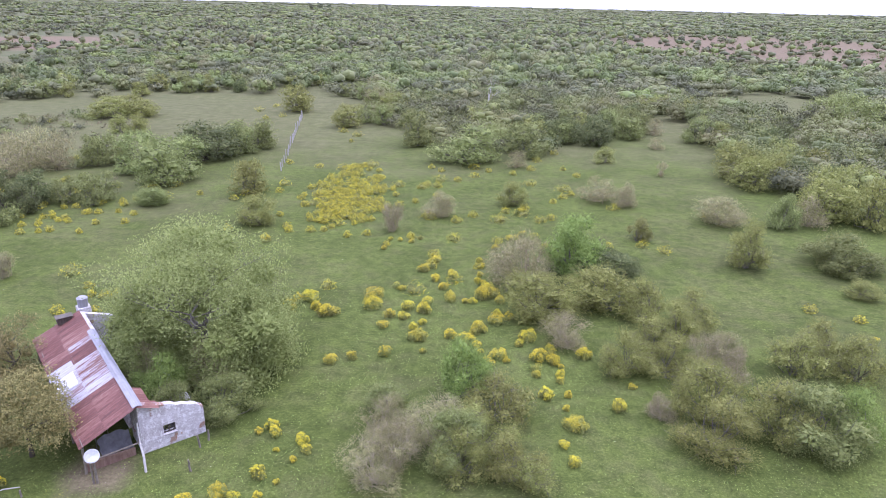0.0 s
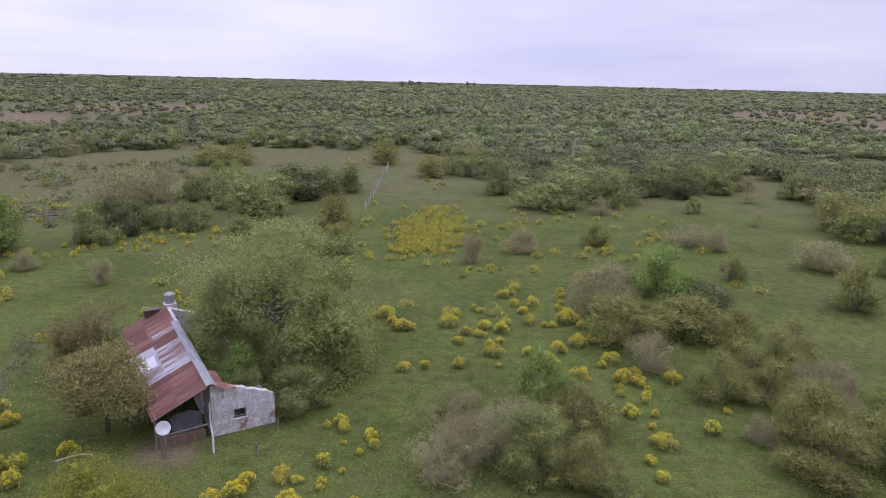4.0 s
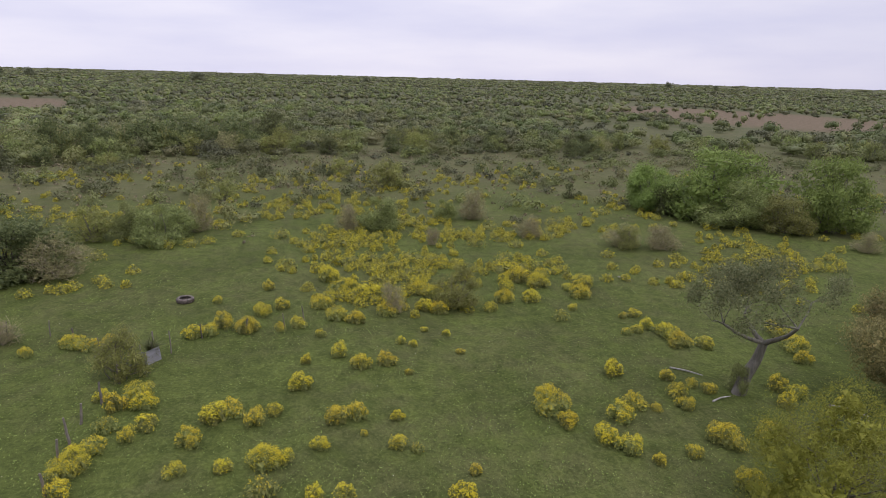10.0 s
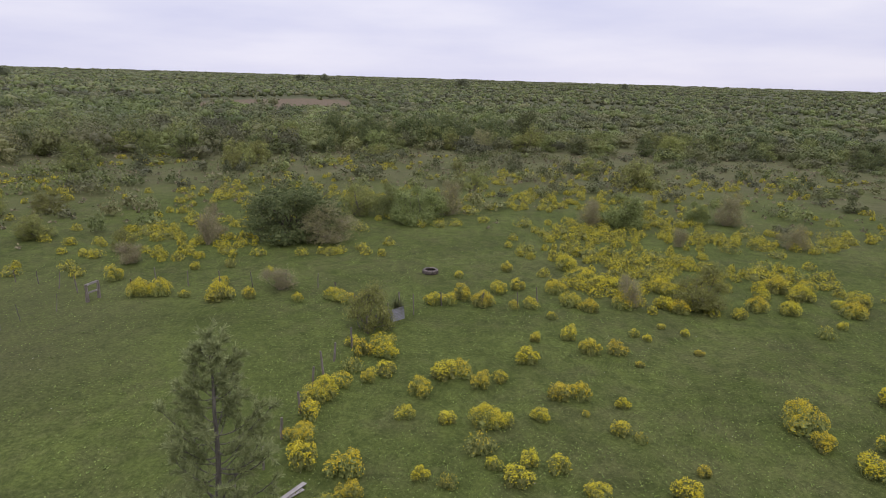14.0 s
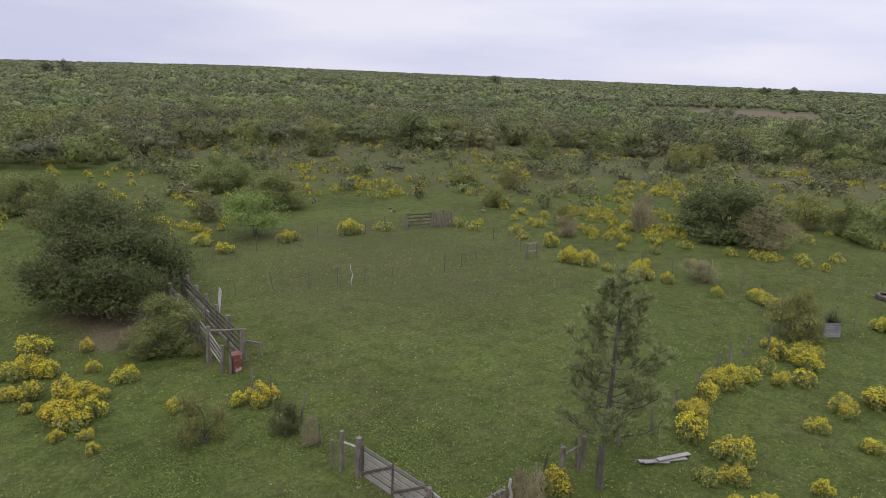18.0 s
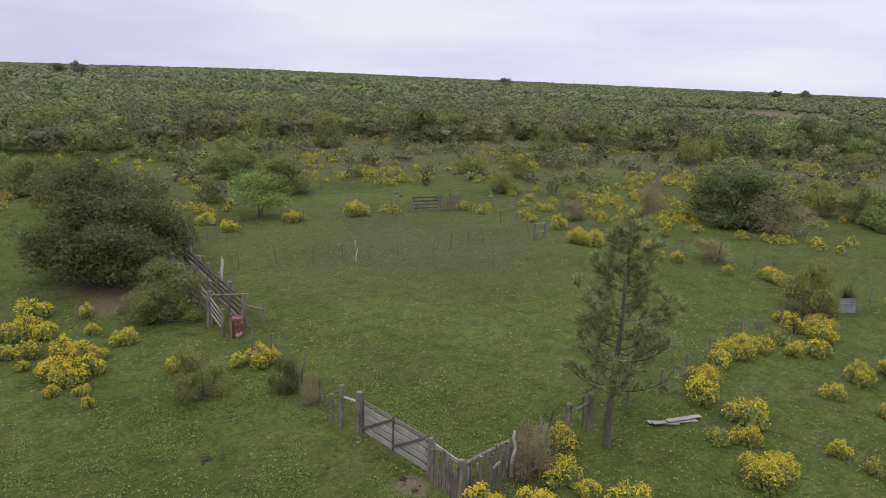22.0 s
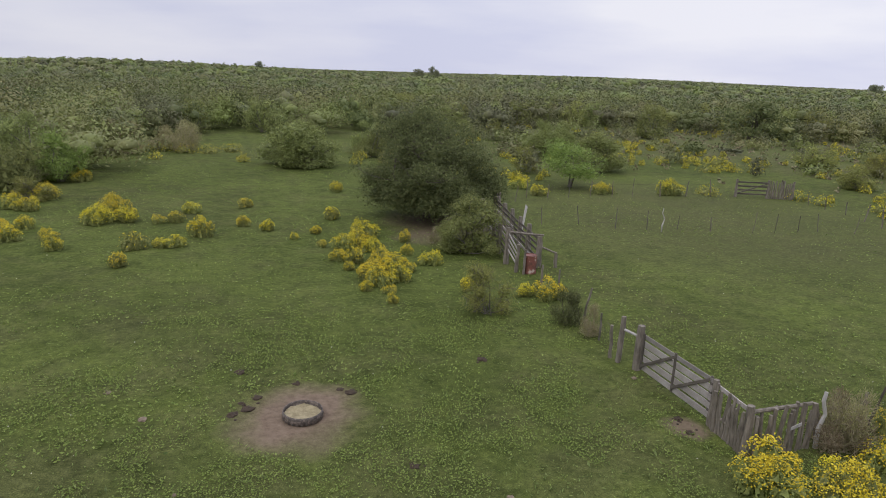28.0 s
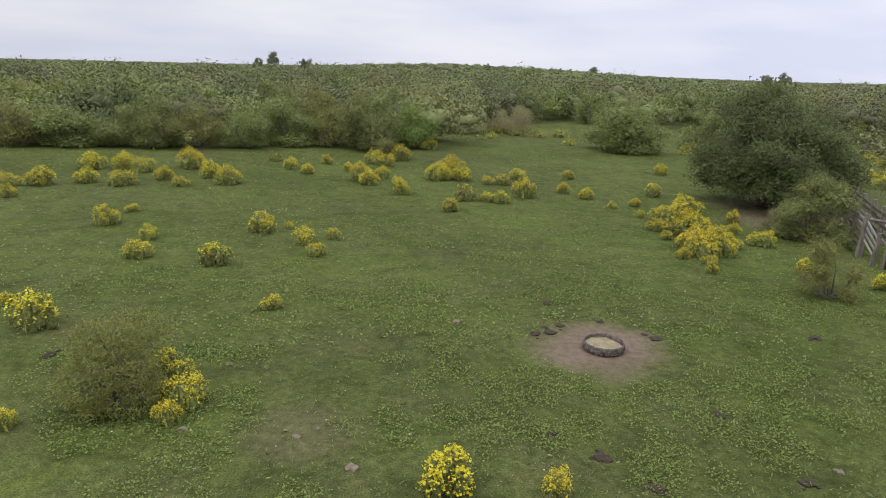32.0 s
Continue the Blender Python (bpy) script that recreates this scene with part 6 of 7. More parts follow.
part("chimney", slab(1.0, 0.62, 0.5, (-1.05, LONG - 0.5, RIDGE - 0.25), 0.03, 0.03, HR), bark_material("sooty_brick", (0.05, 0.04, 0.035), (0.13, 0.1, 0.085), 8.0), house, "low sooty brick chimney stack")
part("chimney_cap", slab(1.14, 0.74, 0.07, (-1.05, LONG - 0.5, RIDGE + 0.03), 0.015, 0.015, HR), PLANK_DARK, house)

tank = new("water_tank")
tagged(tank, "small round pale tin water tank on a brick stand", "water tank")
tank.matrix_basis = pose(HX, HY, 0, 0, 0, HTURN) @ pose(0.5, LONG + 0.75, 0)
part("stand", slab(0.9, 0.9, 3.35, (0, 0, 1.62), 0.03, 0.03, HR), PLASTER, tank)
bm = bmesh.new()
bmesh.ops.create_cone(bm, cap_ends=True, segments=20, radius1=0.36, radius2=0.38, depth=0.72, matrix=Matrix.Translation((0, 0, 3.66)))
part("drum", bm, TIN, tank)
bm = bmesh.new()
bmesh.ops.create_cone(bm, cap_ends=True, segments=20, radius1=0.41, radius2=0.2, depth=0.14, matrix=Matrix.Translation((0, 0, 4.08)))
part("lid", bm, TIN, tank)

dish = new("satellite_dish")
tagged(dish, "round white satellite dish on a rough timber post", "satellite dish")
dish.matrix_basis = pose(HX, HY, 0, 0, 0, HTURN) @ pose(-2.75, -1.15, 0)
part("post", crooked(0.0, 0.05, -0.1, 2.0, 0.07, HR, 0.01), POSTWOOD, dish)
part("post", crooked(-0.18, 0.1, -0.1, 1.55, 0.06, HR, 0.01), POSTWOOD, dish)
bm = bmesh.new()
rings = []
for k in range(6):
    r = 0.4 * k / 5
    rings.append([bm.verts.new((r * math.cos(a), r * math.sin(a), 0.11 * (r / 0.4) ** 2)) for a in (i * 2 * math.pi / 24 for i in range(24))])
for lo, hi in zip(rings, rings[1:]):
    for i in range(24):
        if lo is rings[0]:
            continue
        bm.faces.new((lo[i], lo[(i + 1) % 24], hi[(i + 1) % 24], hi[i]))
bmesh.ops.remove_doubles(bm, verts=bm.verts, dist=0.001)
bm.faces.new(rings[1])
bowl = part("bowl", bm, DISH, dish)
bowl.data.shade_smooth()
bowl.modifiers.new("t", "SOLIDIFY").thickness = 0.012
bowl.matrix_basis = pose(-0.05, -0.15, 2.0, 70, 0, -14)
arm = part("arm", pole([(-0.05, -0.15, 1.66), (-0.1, -0.55, 1.84)], [0.013, 0.013], 6), TIN, dish)
part("receiver", slab(0.06, 0.1, 0.06, (-0.1, -0.56, 1.86), 0.01), DISH, dish)


def yard_post(x, y, h, lean=0.1):
    ob = part("yard_post", crooked(0, 0, -0.12, h, 0.06, HR, lean), POSTWOOD)
    ob.location = (x, y, 0)
    return tagged(ob, "old weathered grey fence post standing in the grass", "post", "yard posts")


for x, y, h in ((-14.27, 31.3, 0.95), (-14.5, 33.5, 1.0), (-14.2, 34.2, 0.9), (-23.95, 27.8, 0.95), (-22.6, 28.9, 0.6)):
    yard_post(x, y, h)
rail = part("fallen_rail", pole([(-24.0, 27.8, 0.75), (-23.2, 28.5, 0.82), (-22.6, 28.95, 0.62)], [0.04, 0.035, 0.03]), DEADWOOD)
tagged(rail, "thin bleached rail tied between two posts", "rail")


# ---- trees that stand alone ----
def big_tree(name, x, y, width, height, leaf_mat, bark, seed, count, leaf, label, lumps=26, low=0.12, trunk=0.3, levels=3, forks=4, first=0.27, aspect=0.45, sparse=0.0, stems=1, spread=1.0, dead=0.0, ragged=0.3):
    rng = np.random.default_rng(seed)
    root = new(name)
    tagged(root, label, "tree")
    root.matrix_basis = pose(x, y, float(dip(x, y)))
    A, B, RA, RB, tips = limbs(rng, height, spread, trunk, forks, levels, 0.12, first, stems)
    top = B[:, 2].max()
    rad = np.percentile(np.hypot(B[:, 0], B[:, 1]), 92)
    s = np.array([width * 0.45 / max(rad, 0.1), width * 0.45 / max(rad, 0.1), height * 0.93 / top])
    A, B = A * s, B * s
    big = RA > trunk * 0.3
    v1, f1 = sticks(A[big], B[big], RA[big], RB[big], 8)
    v2, f2 = sticks(A[~big], B[~big], RA[~big], RB[~big], 4)
    link_mesh("trunk", quick_mesh("trunk", v1, f1), bark, root)
    tagged(link_mesh("branchwork", quick_mesh("branchwork", v2, f2), bark, root), kind="stuff")
    tips = tips * s
    if count:
        p, d, c, rr = crown_points(rng, width, height, int(count * 0.8), lumps, low, ragged)
        k = rng.integers(0, len(tips), int(count * 0.2))
        d2 = unit(rng.normal(size=(len(k), 3)) + [0, 0, 0.3])
        q = tips[k] + d2 * rng.uniform(0.2, 1.0, (len(k), 1)) * width * 0.085
        p, d = (np.concatenate([p, q]), np.concatenate([d, d2])) if not sparse else (q, d2)
        p[:, 2] = np.maximum(p[:, 2], 0.15)
        v, f = leaves(p, d, leaf, aspect, rng, 1.0)
        if sparse or ragged > 0.5:
            me = quick_mesh("crown", v, f) if sparse else mixed_mesh("crown", (v, f), hearts(c, rr * 0.36, rng, 2, 0.2, 0.05))
        else:
            me = mixed_mesh("crown", (v, f), hearts(c, rr * 0.45, rng, 3 if count > 20000 else 2, 0.13, 0.1))
        link_mesh("crown", me, leaf_mat, root)
    return root


LEAF_BIG = leaf_material("leaf_big_tree", (0.2, 0.238, 0.068), (0.29, 0.335, 0.105), (0.36, 0.4, 0.14), harsh=0.35)
LEAF_LICHEN = leaf_material("leaf_grey_green", (0.11, 0.128, 0.055), (0.18, 0.2, 0.085), (0.26, 0.28, 0.125), vary=0.1, speck=0)
big_tree("shade_tree", -17.6, 44.0, 14.5, 10.5, LEAF_BIG, BARK, 3, 60000, 0.085, "tall spreading green tree behind the farmhouse", 80, 0.0, 0.42, 4, 4, 0.24)
big_tree("rusty_tree", -24.0, 32.3, 6.2, 5.4, LEAF_RUST, BARK_DARK, 5, 13000, 0.065, "round evergreen tree with rusty brown new leaves", 30, 0.36, 0.16, 3, 4, 0.28, ragged=0.2)
big_tree("rusty_tree", -30.3, 39.2, 6.4, 5.0, LEAF_RUST, BARK_DARK, 6, 11000, 0.065, "dense round tree with dull brownish green leaves", 28, 0.1, 0.16, 3, 4, 0.28, ragged=0.2)
big_tree("bare_tree", -27.65, 24.9, 9.0, 8.8, LEAF_LICHEN, BARK_PALE, 105, 76000, 0.07, "old gnarled half-dead grey tree with sparse leaves", 14, 0.4, 0.42, 4, 3, 0.15, sparse=1.0, spread=1.3)
big_tree("yellow_green_tree", -15.9, 19.9, 7.6, 6.2, LEAF_WILLOW, BARK, 9, 46000, 0.045, "airy yellow-green fine-leaved tree", 50, 0.05, 0.12, 4, 4, 0.22, aspect=0.3, stems=3, ragged=0.6)
big_tree("dark_tree", -10.7, -38.9, 9.4, 6.9, LEAF_D, BARK_DARK, 10, 42000, 0.072, "broad dense dark green tree with a short thick trunk", 64, 0.16, 0.26, 3, 4, 0.2, stems=3, spread=1.3)
big_tree("mesquite", -25.6, -48.2, 5.6, 3.8, LEAF_L, BARK, 14, 3000, 0.09, "small fresh green tree with bare lower limbs", 12, 0.3, 0.1, 3, 3, 0.25, stems=3, spread=1.4)
big_tree("dead_tree", 9.7, 160.0, 6.0, 10.0, LEAF_O, DEADWOOD, 15, 0, 0.1, "dead bleached white tree above the scrub", 10, 0.3, 0.25, 3, 3, 0.3)
shrub("G", -13.9, 36.9, 4.2, 2.6)
shrub("G", -16.9, 36.0, 2.8, 3.0)
shrub("L", -18.6, 38.0, 3.2, 3.3)
shrub("B", -20.3, 40.3, 3.4, 3.5)
shrub("G", -22.3, 42.7, 3.4, 3.4)
shrub("G", -24.2, 45.2, 3.2, 3.3)
shrub("G", -13.8, 43.4, 4.6, 3.2)
shrub("B", -15.6, 40.6, 4.4, 3.6)
feathery = shrub_template("F", 91, 2.5, 1.75, 0.032, 12000, 26, LEAF_FEATHER, BARK, 0.3, 0.4)
tagged(feathery, "feathery olive brown thorn bush with tangled twigs", "shrub")
feathery.matrix_basis = pose(10.6, -10.4, 0)
clump(10.0, -11.6, 0.9)
clump(9.35, -10.5, 1.1)
shrub("G", -27.5, 24.8, 1.5, 1.9)


def pine(x, y, height, width, seed):
    rng = np.random.default_rng(seed)
    root = new("pine_tree")
    tagged(root, "young dark green pine with open whorled branches", "tree")
    root.matrix_basis = pose(x, y, 0)
    zs = np.linspace(-0.1, height, 13)
    off = np.cumsum(rng.normal(size=(13, 2)) * 0.025, 0)
    pts = [(o[0], o[1], z) for o, z in zip(off, zs)]
    rad = [0.13 * (1 - 0.93 * k / 12) + 0.008 for k in range(13)]
    part("trunk", pole(pts, rad, 9), BARK, root)
    a, b, r0, r1, tufts = [], [], [], [], []

    def stick(p, q, ra, rb):
        a.append(p), b.append(q), r0.append(ra), r1.append(rb)

    z = height * 0.26
    while z < height * 0.93:
        f = z / height
        reach = width * 0.5 * float(np.interp(f, [0.25, 0.35, 0.5, 0.7, 0.85, 0.95], [0.85, 1.0, 0.95, 0.62, 0.3, 0.15]))
        c = np.array([np.interp(z, zs, off[:, 0]), np.interp(z, zs, off[:, 1]), z])
        start = rng.uniform(0, 6.28)
        n = int(rng.integers(3, 6))
        for k in range(n):
            az = start + k * 6.283 / n + rng.normal() * 0.25
            ln = reach * rng.uniform(0.55, 1.15)
            d = np.array([np.cos(az), np.sin(az), 0.0])
            p = c + [0, 0, rng.uniform(-0.12, 0.12)]
            steps = 5
            for s in range(steps):
                # boughs leave the trunk level and sweep up towards the tip
                q = p + (d + [0, 0, 0.08 + 0.24 * s * (0.6 + f)]) * ln / steps
                stick(p, q, 0.028 * (1 - f) + 0.012 - 0.003 * s, 0.028 * (1 - f) * 0.8 + 0.01 - 0.003 * s)
                if s > 0:
                    for _ in range(2 if s < steps - 1 else 4):
                        way = unit(d * 0.7 + rng.normal(size=3) * 0.5 + [0, 0, 0.7])
                        tip = q + way * rng.uniform(0.3, 0.55) * (1.1 - 0.4 * f)
                        stick(q, tip, 0.01, 0.006)
                        tufts.append((q + (tip - q) * 0.2, tip))
                p = q
        z += height * rng.uniform(0.035, 0.06)
    top = np.array([off[-1, 0], off[-1, 1], height])
    for u in (0.9, 0.94, 0.97):
        for _ in range(3):
            low = np.array([off[-1, 0], off[-1, 1], height * u])
            tufts.append((low, low + unit(rng.normal(size=3) * 0.4 + [0, 0, 1.0]) * 0.5))
    tufts.append((top - [0, 0, 0.5], top))
    v, f = sticks(np.array(a), np.array(b), np.array(r0), np.array(r1), 4)
    tagged(link_mesh("branchwork", quick_mesh("branchwork", v, f), BARK, root), kind="stuff")
    T = np.array(tufts)
    T = np.repeat(T, 44, 0)
    ax = unit(T[:, 1] - T[:, 0])
    P = T[:, 0] + (T[:, 1] - T[:, 0]) * rng.uniform(0, 1, (len(T), 1))
    d = unit(ax * 0.75 + rng.normal(size=P.shape) * 0.5)
    t = unit(np.cross(d, rng.normal(size=P.shape)))
    ln = rng.uniform(0.13, 0.24, (len(P), 1))
    v = np.stack([P - t * 0.011, P + t * 0.011, P + d * ln + t * 0.007, P + d * ln - t * 0.007], 1).reshape(-1, 3)
    link_mesh("foliage", quick_mesh("foliage", v, np.arange(len(v)).reshape(-1, 4)), NEEDLE, root)
    return root


pine(-15.8, -9.6, 8.1, 3.5, 77)


# lone tall trees on the skyline
# greyer, lighter leaves: the haze of distance is put into their colour
LEAF_SKYLINE = leaf_material("leaf_skyline", (0.15, 0.165, 0.09), (0.2, 0.215, 0.12), (0.26, 0.27, 0.16), vary=0.2, speck=0)


def skyline_tree(yaw, dist, height, width, seed):
    a = radians(yaw)
    return big_tree("skyline_tree", -dist * math.sin(a), dist * math.cos(a), width, height, LEAF_SKYLINE, BARK_DARK, seed, 2200, width * 0.03, "tall tree above the distant scrub, haze put into its greyed leaf colour", 11, 0.4, 0.4, 2, 3, 0.35)


for k, (yaw, dist, hh, ww) in enumerate(((-157.2, 520, 17, 12), (-156.0, 540, 12, 9), (10.3, 1700, 21, 14), (9.6, 1720, 19, 12), (11.0, 1690, 18, 12), (5.6, 1650, 22, 9), (5.0, 1660, 20, 9), (32.2, 1500, 17, 16), (56.6, 1400, 19, 18), (53.0, 1420, 15, 14), (94.6, 900, 16, 20), (106.0, 1000, 17, 16), (108.0, 1010, 15, 18), (81.3, 1100, 15, 16), (129.0, 800, 15, 16), (162.3, 600, 14, 12), (163.5, 610, 12, 12), (176.5, 640, 12, 10), (200.3, 420, 11, 9))):
    skyline_tree(yaw, dist, hh * 0.85, ww * 0.95, 300 + k)


# ---- corral: gates, pickets, chute and fences ----
CR = random.Random(31)
LEAF_DRY = leaf_material("dry_brush", (0.16, 0.125, 0.075), (0.24, 0.19, 0.115), (0.33, 0.27, 0.17), vary=0.1, speck=0)


def post_part(name, parent, x, y, h, r, lean=0.03, mat=None):
    return part(name, crooked(x, y, -0.15, h + 0.15, r, CR, lean), mat or POSTWOOD, parent)


gate = new("field_gate")
tagged(gate, "closed weathered grey timber gate of broad planks", "gate", "corral gates")
gx, gy0, gy1 = -10.1, -15.75, -12.55
for k, z in enumerate((0.24, 0.5, 0.76, 1.0, 1.24)):
    part("plank", board((gx, gy0, z + CR.uniform(-0.012, 0.012)), (gx + 0.05, gy1, z + CR.uniform(-0.012, 0.012)), 0.2 if k < 4 else 0.14, 0.028), PLANK, gate)
for y in (gy0 + 0.06, (gy0 + gy1) / 2, gy1 - 0.06):
    part("upright", board((gx + 0.045, y, 0.12), (gx + 0.045, y, 1.36), 0.09, 0.035, (0, 1, 0)), PLANK_DARK, gate)
part("brace", board((gx + 0.075, gy0 + 0.1, 0.28), (gx + 0.075, (gy0 + gy1) / 2, 1.24), 0.09, 0.03), PLANK_DARK, gate)
part("brace", board((gx + 0.075, (gy0 + gy1) / 2, 0.26), (gx + 0.075, gy1 - 0.1, 1.24), 0.09, 0.03), PLANK_DARK, gate)

gate_posts = new("gate_post")
tagged(gate_posts, "thick round sawn gate post with a side rail and outer post", "post")
post_part("post", gate_posts, -10.12, -15.95, 1.5, 0.14, 0.01)
post_part("post", gate_posts, -9.85, -16.6, 1.6, 0.1, 0.01)
part("rail", pole([(-10.1, -15.95, 1.12), (-9.86, -16.6, 1.18)], [0.045, 0.045]), DEADWOOD, gate_posts)

pickets = new("picket_fence")
tagged(pickets, "palisade of upright rough split stakes round the corral corner", "fence")
post_part("corner_post", pickets, -9.86, -10.98, 1.34, 0.13, 0.01)
post_part("post", pickets, -10.02, -12.4, 1.35, 0.09, 0.01)
part("rail", board((-10.05, -12.5, 1.2), (-9.9, -10.98, 1.17), 0.12, 0.04), PLANK, pickets)
part("rail", pole([(-9.86, -10.95, 1.2), (-10.9, -10.9, 1.22), (-11.7, -10.85, 1.25)], [0.06, 0.055, 0.05]), POSTWOOD, pickets)
part("rail", pole([(-9.95, -12.4, 0.45), (-9.82, -11.0, 0.45)], [0.04, 0.04]), POSTWOOD, pickets)
for k in range(13):
    f = k / 12
    x, y = -10.0 + 0.13 * f + CR.uniform(-0.03, 0.05), -12.35 + 1.28 * f
    post_part("stake", pickets, x + 0.07, y, CR.uniform(1.05, 1.32), CR.uniform(0.035, 0.06), 0.06)
for k in range(15):
    f = k / 14
    x, y = -10.0 - 1.7 * f, -10.93 + 0.1 * f + CR.uniform(-0.04, 0.04)
    post_part("stake", pickets, x, y + 0.06, CR.uniform(1.05, 1.38), CR.uniform(0.035, 0.065), 0.07)
part("loose_board", board((-10.9, -10.78, 0.62), (-11.45, -10.76, 0.78), 0.09, 0.03), DEADWOOD, pickets)

ob = part("crooked_post", pole([(-11.95, -10.73, -0.1), (-11.92, -10.73, 0.56), (-12.01, -10.69, 0.98), (-11.91, -10.73, 1.35), (-11.95, -10.73, 1.59)], [0.06, 0.055, 0.05, 0.05, 0.045]), DEADWOOD)
tagged(ob, "bleached crooked branch post beside the stake palisade", "post")
pair = new("post_pair")
tagged(pair, "two thick grey round posts joined by a short rail", "fence")
post_part("post", pair, -15.22, -10.85, 1.3, 0.13, 0.02)
post_part("post", pair, -16.20, -10.68, 1.45, 0.12, 0.03)
part("rail", pole([(-15.22, -10.85, 0.95), (-16.20, -10.68, 1.1)], [0.05, 0.045]), POSTWOOD, pair)
ob = part("leaning_stick", pole([(-14.04, -11.03, -0.05), (-14.34, -10.93, 1.35)], [0.04, 0.03]), BARK_DARK)
tagged(ob, "thin dark stick leaning in the dry brush", "stick")
brush = shrub_template("B", 97, 1.8, 1.35, 0.035, 2600, 14, LEAF_DRY, TWIG, 1.6, 0.25)
tagged(brush, "tangle of dry brown brush behind the palisade", "shrub")
brush.matrix_basis = pose(-12.57, -10.48, 0)

chute = new("loading_chute")
tagged(chute, "old timber cattle race with leaning plank walls and round posts", "cattle race")
left0, left1 = Vector((-10.85, -28.0, 0)), Vector((-12.6, -35.6, 0))
right0, right1 = Vector((-12.15, -27.1, 0)), Vector((-14.0, -36.4, 0))
for a, b, n in ((left0, left1, 5), (right0, right1, 6)):
    for k in range(n):
        p = a.lerp(b, k / (n - 1))
        post_part("post", chute, p.x, p.y, CR.uniform(1.5, 1.85), CR.uniform(0.12, 0.16), 0.02)
    for z in (0.28, 0.56, 0.84, 1.12, 1.4):
        for k in range(2):
            q0, q1 = a.lerp(b, 0.5 * k), a.lerp(b, 0.5 * k + 0.52)
            side = 0.1 if a is left0 else -0.1
            part("rail", board((q0.x - side, q0.y, z + CR.uniform(-0.05, 0.05)), (q1.x - side, q1.y, z + CR.uniform(-0.05, 0.08)), 0.13, 0.035), PLANK_DARK if CR.random() < 0.8 else PLANK, chute)
part("cross_beam", pole([(-10.85, -28.0, 1.62), (-11.6, -27.5, 1.6), (-12.3, -27.0, 1.62)], [0.06, 0.055, 0.05]), POSTWOOD, chute)
post_part("post", chute, -10.75, -26.6, 1.35, 0.09, 0.04)
post_part("post", chute, -10.95, -26.2, 1.2, 0.06, 0.03)
for k in range(4):
    part("slat", board((-10.78, -26.6, 0.35 + 0.24 * k), (-10.88, -27.9, 0.75 + 0.26 * k), 0.1, 0.03), PLANK, chute)
post_part("low_post", chute, -13.0, -26.95, 0.75, 0.09, 0.02)
part("rail", pole([(-12.2, -27.1, 1.05), (-13.0, -26.95, 0.72)], [0.05, 0.045]), POSTWOOD, chute)
for k in range(9):
    post_part("stake", chute, -14.2 - 0.16 * (k % 5) * 0.6, -36.9 - 0.36 * k, CR.uniform(1.4, 1.9), CR.uniform(0.05, 0.08), 0.06)
for k in range(3):
    part("leaning_stick", pole([(-13.2 - 0.1 * k, -31.5 - 0.2 * k, 0.0), (-13.9 - 0.1 * k, -32.2 - 0.3 * k, 1.9)], [0.04, 0.025]), DEADWOOD, chute)

m_, n_, l_, p_ = nodes_of("red_drum_paint")
f_ = noise_tex(n_, l_, 3.0, 6.0, 0.7)
l_.new(ramp(n_, l_, f_, [(0.35, (0.1, 0.05, 0.038)), (0.5, (0.2, 0.07, 0.05)), (0.57, (0.26, 0.1, 0.075)), (0.6, (0.5, 0.42, 0.36))]), p_.inputs["Base Color"])
p_.inputs["Roughness"].default_value = 0.6
RED = m_
drum = new("oil_drum")
tagged(drum, "rusty red oil drum with flaking white paint", "drum")
drum.matrix_basis = pose(-11.35, -26.35, 0)
bm = bmesh.new()
prof = ((0.0, 0.285), (0.02, 0.295), (0.28, 0.29), (0.3, 0.302), (0.32, 0.29), (0.57, 0.29), (0.59, 0.302), (0.61, 0.29), (0.86, 0.29), (0.88, 0.297))
rings = [[bm.verts.new((r * math.cos(a), r * math.sin(a), z)) for a in (i * 2 * math.pi / 22 for i in range(22))] for z, r in prof]
for lo, hi in zip(rings, rings[1:]):
    for i in range(22):
        bm.faces.new((lo[i], lo[(i + 1) % 22], hi[(i + 1) % 22], hi[i]))
bm.faces.new(rings[0][::-1])
part("shell", bm, RED, drum)
bm = bmesh.new()
bmesh.ops.create_circle(bm, cap_ends=True, segments=22, radius=0.285, matrix=Matrix.Translation((0, 0, 0.86)))
part("lid", bm, RUST, drum, "rusted sunken lid")


WIRE = bark_material("rusty_wire", (0.06, 0.05, 0.045), (0.12, 0.1, 0.09))


def wire_fence(points, spacing, height=1.15, wires=3, label="crooked grey wooden posts strung with wire", thin=0.045, woods_of=None):
    root = new("wire_fence")
    tagged(root, label, "fence", "wire fences")
    tops = []
    for a, b in zip(points, points[1:]):
        a, b = Vector((*a, 0)), Vector((*b, 0))
        n = max(1, round((b - a).length / spacing))
        for k in range(n):
            p = a.lerp(b, k / n)
            x, y = p.x + CR.uniform(-0.12, 0.12), p.y + CR.uniform(-0.12, 0.12)
            h = height * CR.uniform(0.75, 1.2)
            part("post", crooked(x, y, -0.15, h + 0.15, thin * CR.uniform(0.7, 1.35), CR, 0.13), woods_of or CR.choice((POSTWOOD, POSTWOOD, BARK)), root)
            tops.append((x, y, min(h, height)))
    for w in range(wires):
        z = 0.3 + 0.35 * w
        A = np.array([(x, y, min(z, h - 0.05)) for x, y, h in tops[:-1]])
        B = np.array([(x, y, min(z, h - 0.05)) for x, y, h in tops[1:]])
        if len(A):
            v, f = sticks(A, B, 0.0025, 0.0025, 3)
            link_mesh("wire", quick_mesh("wire", v, f), WIRE, root)
    return root


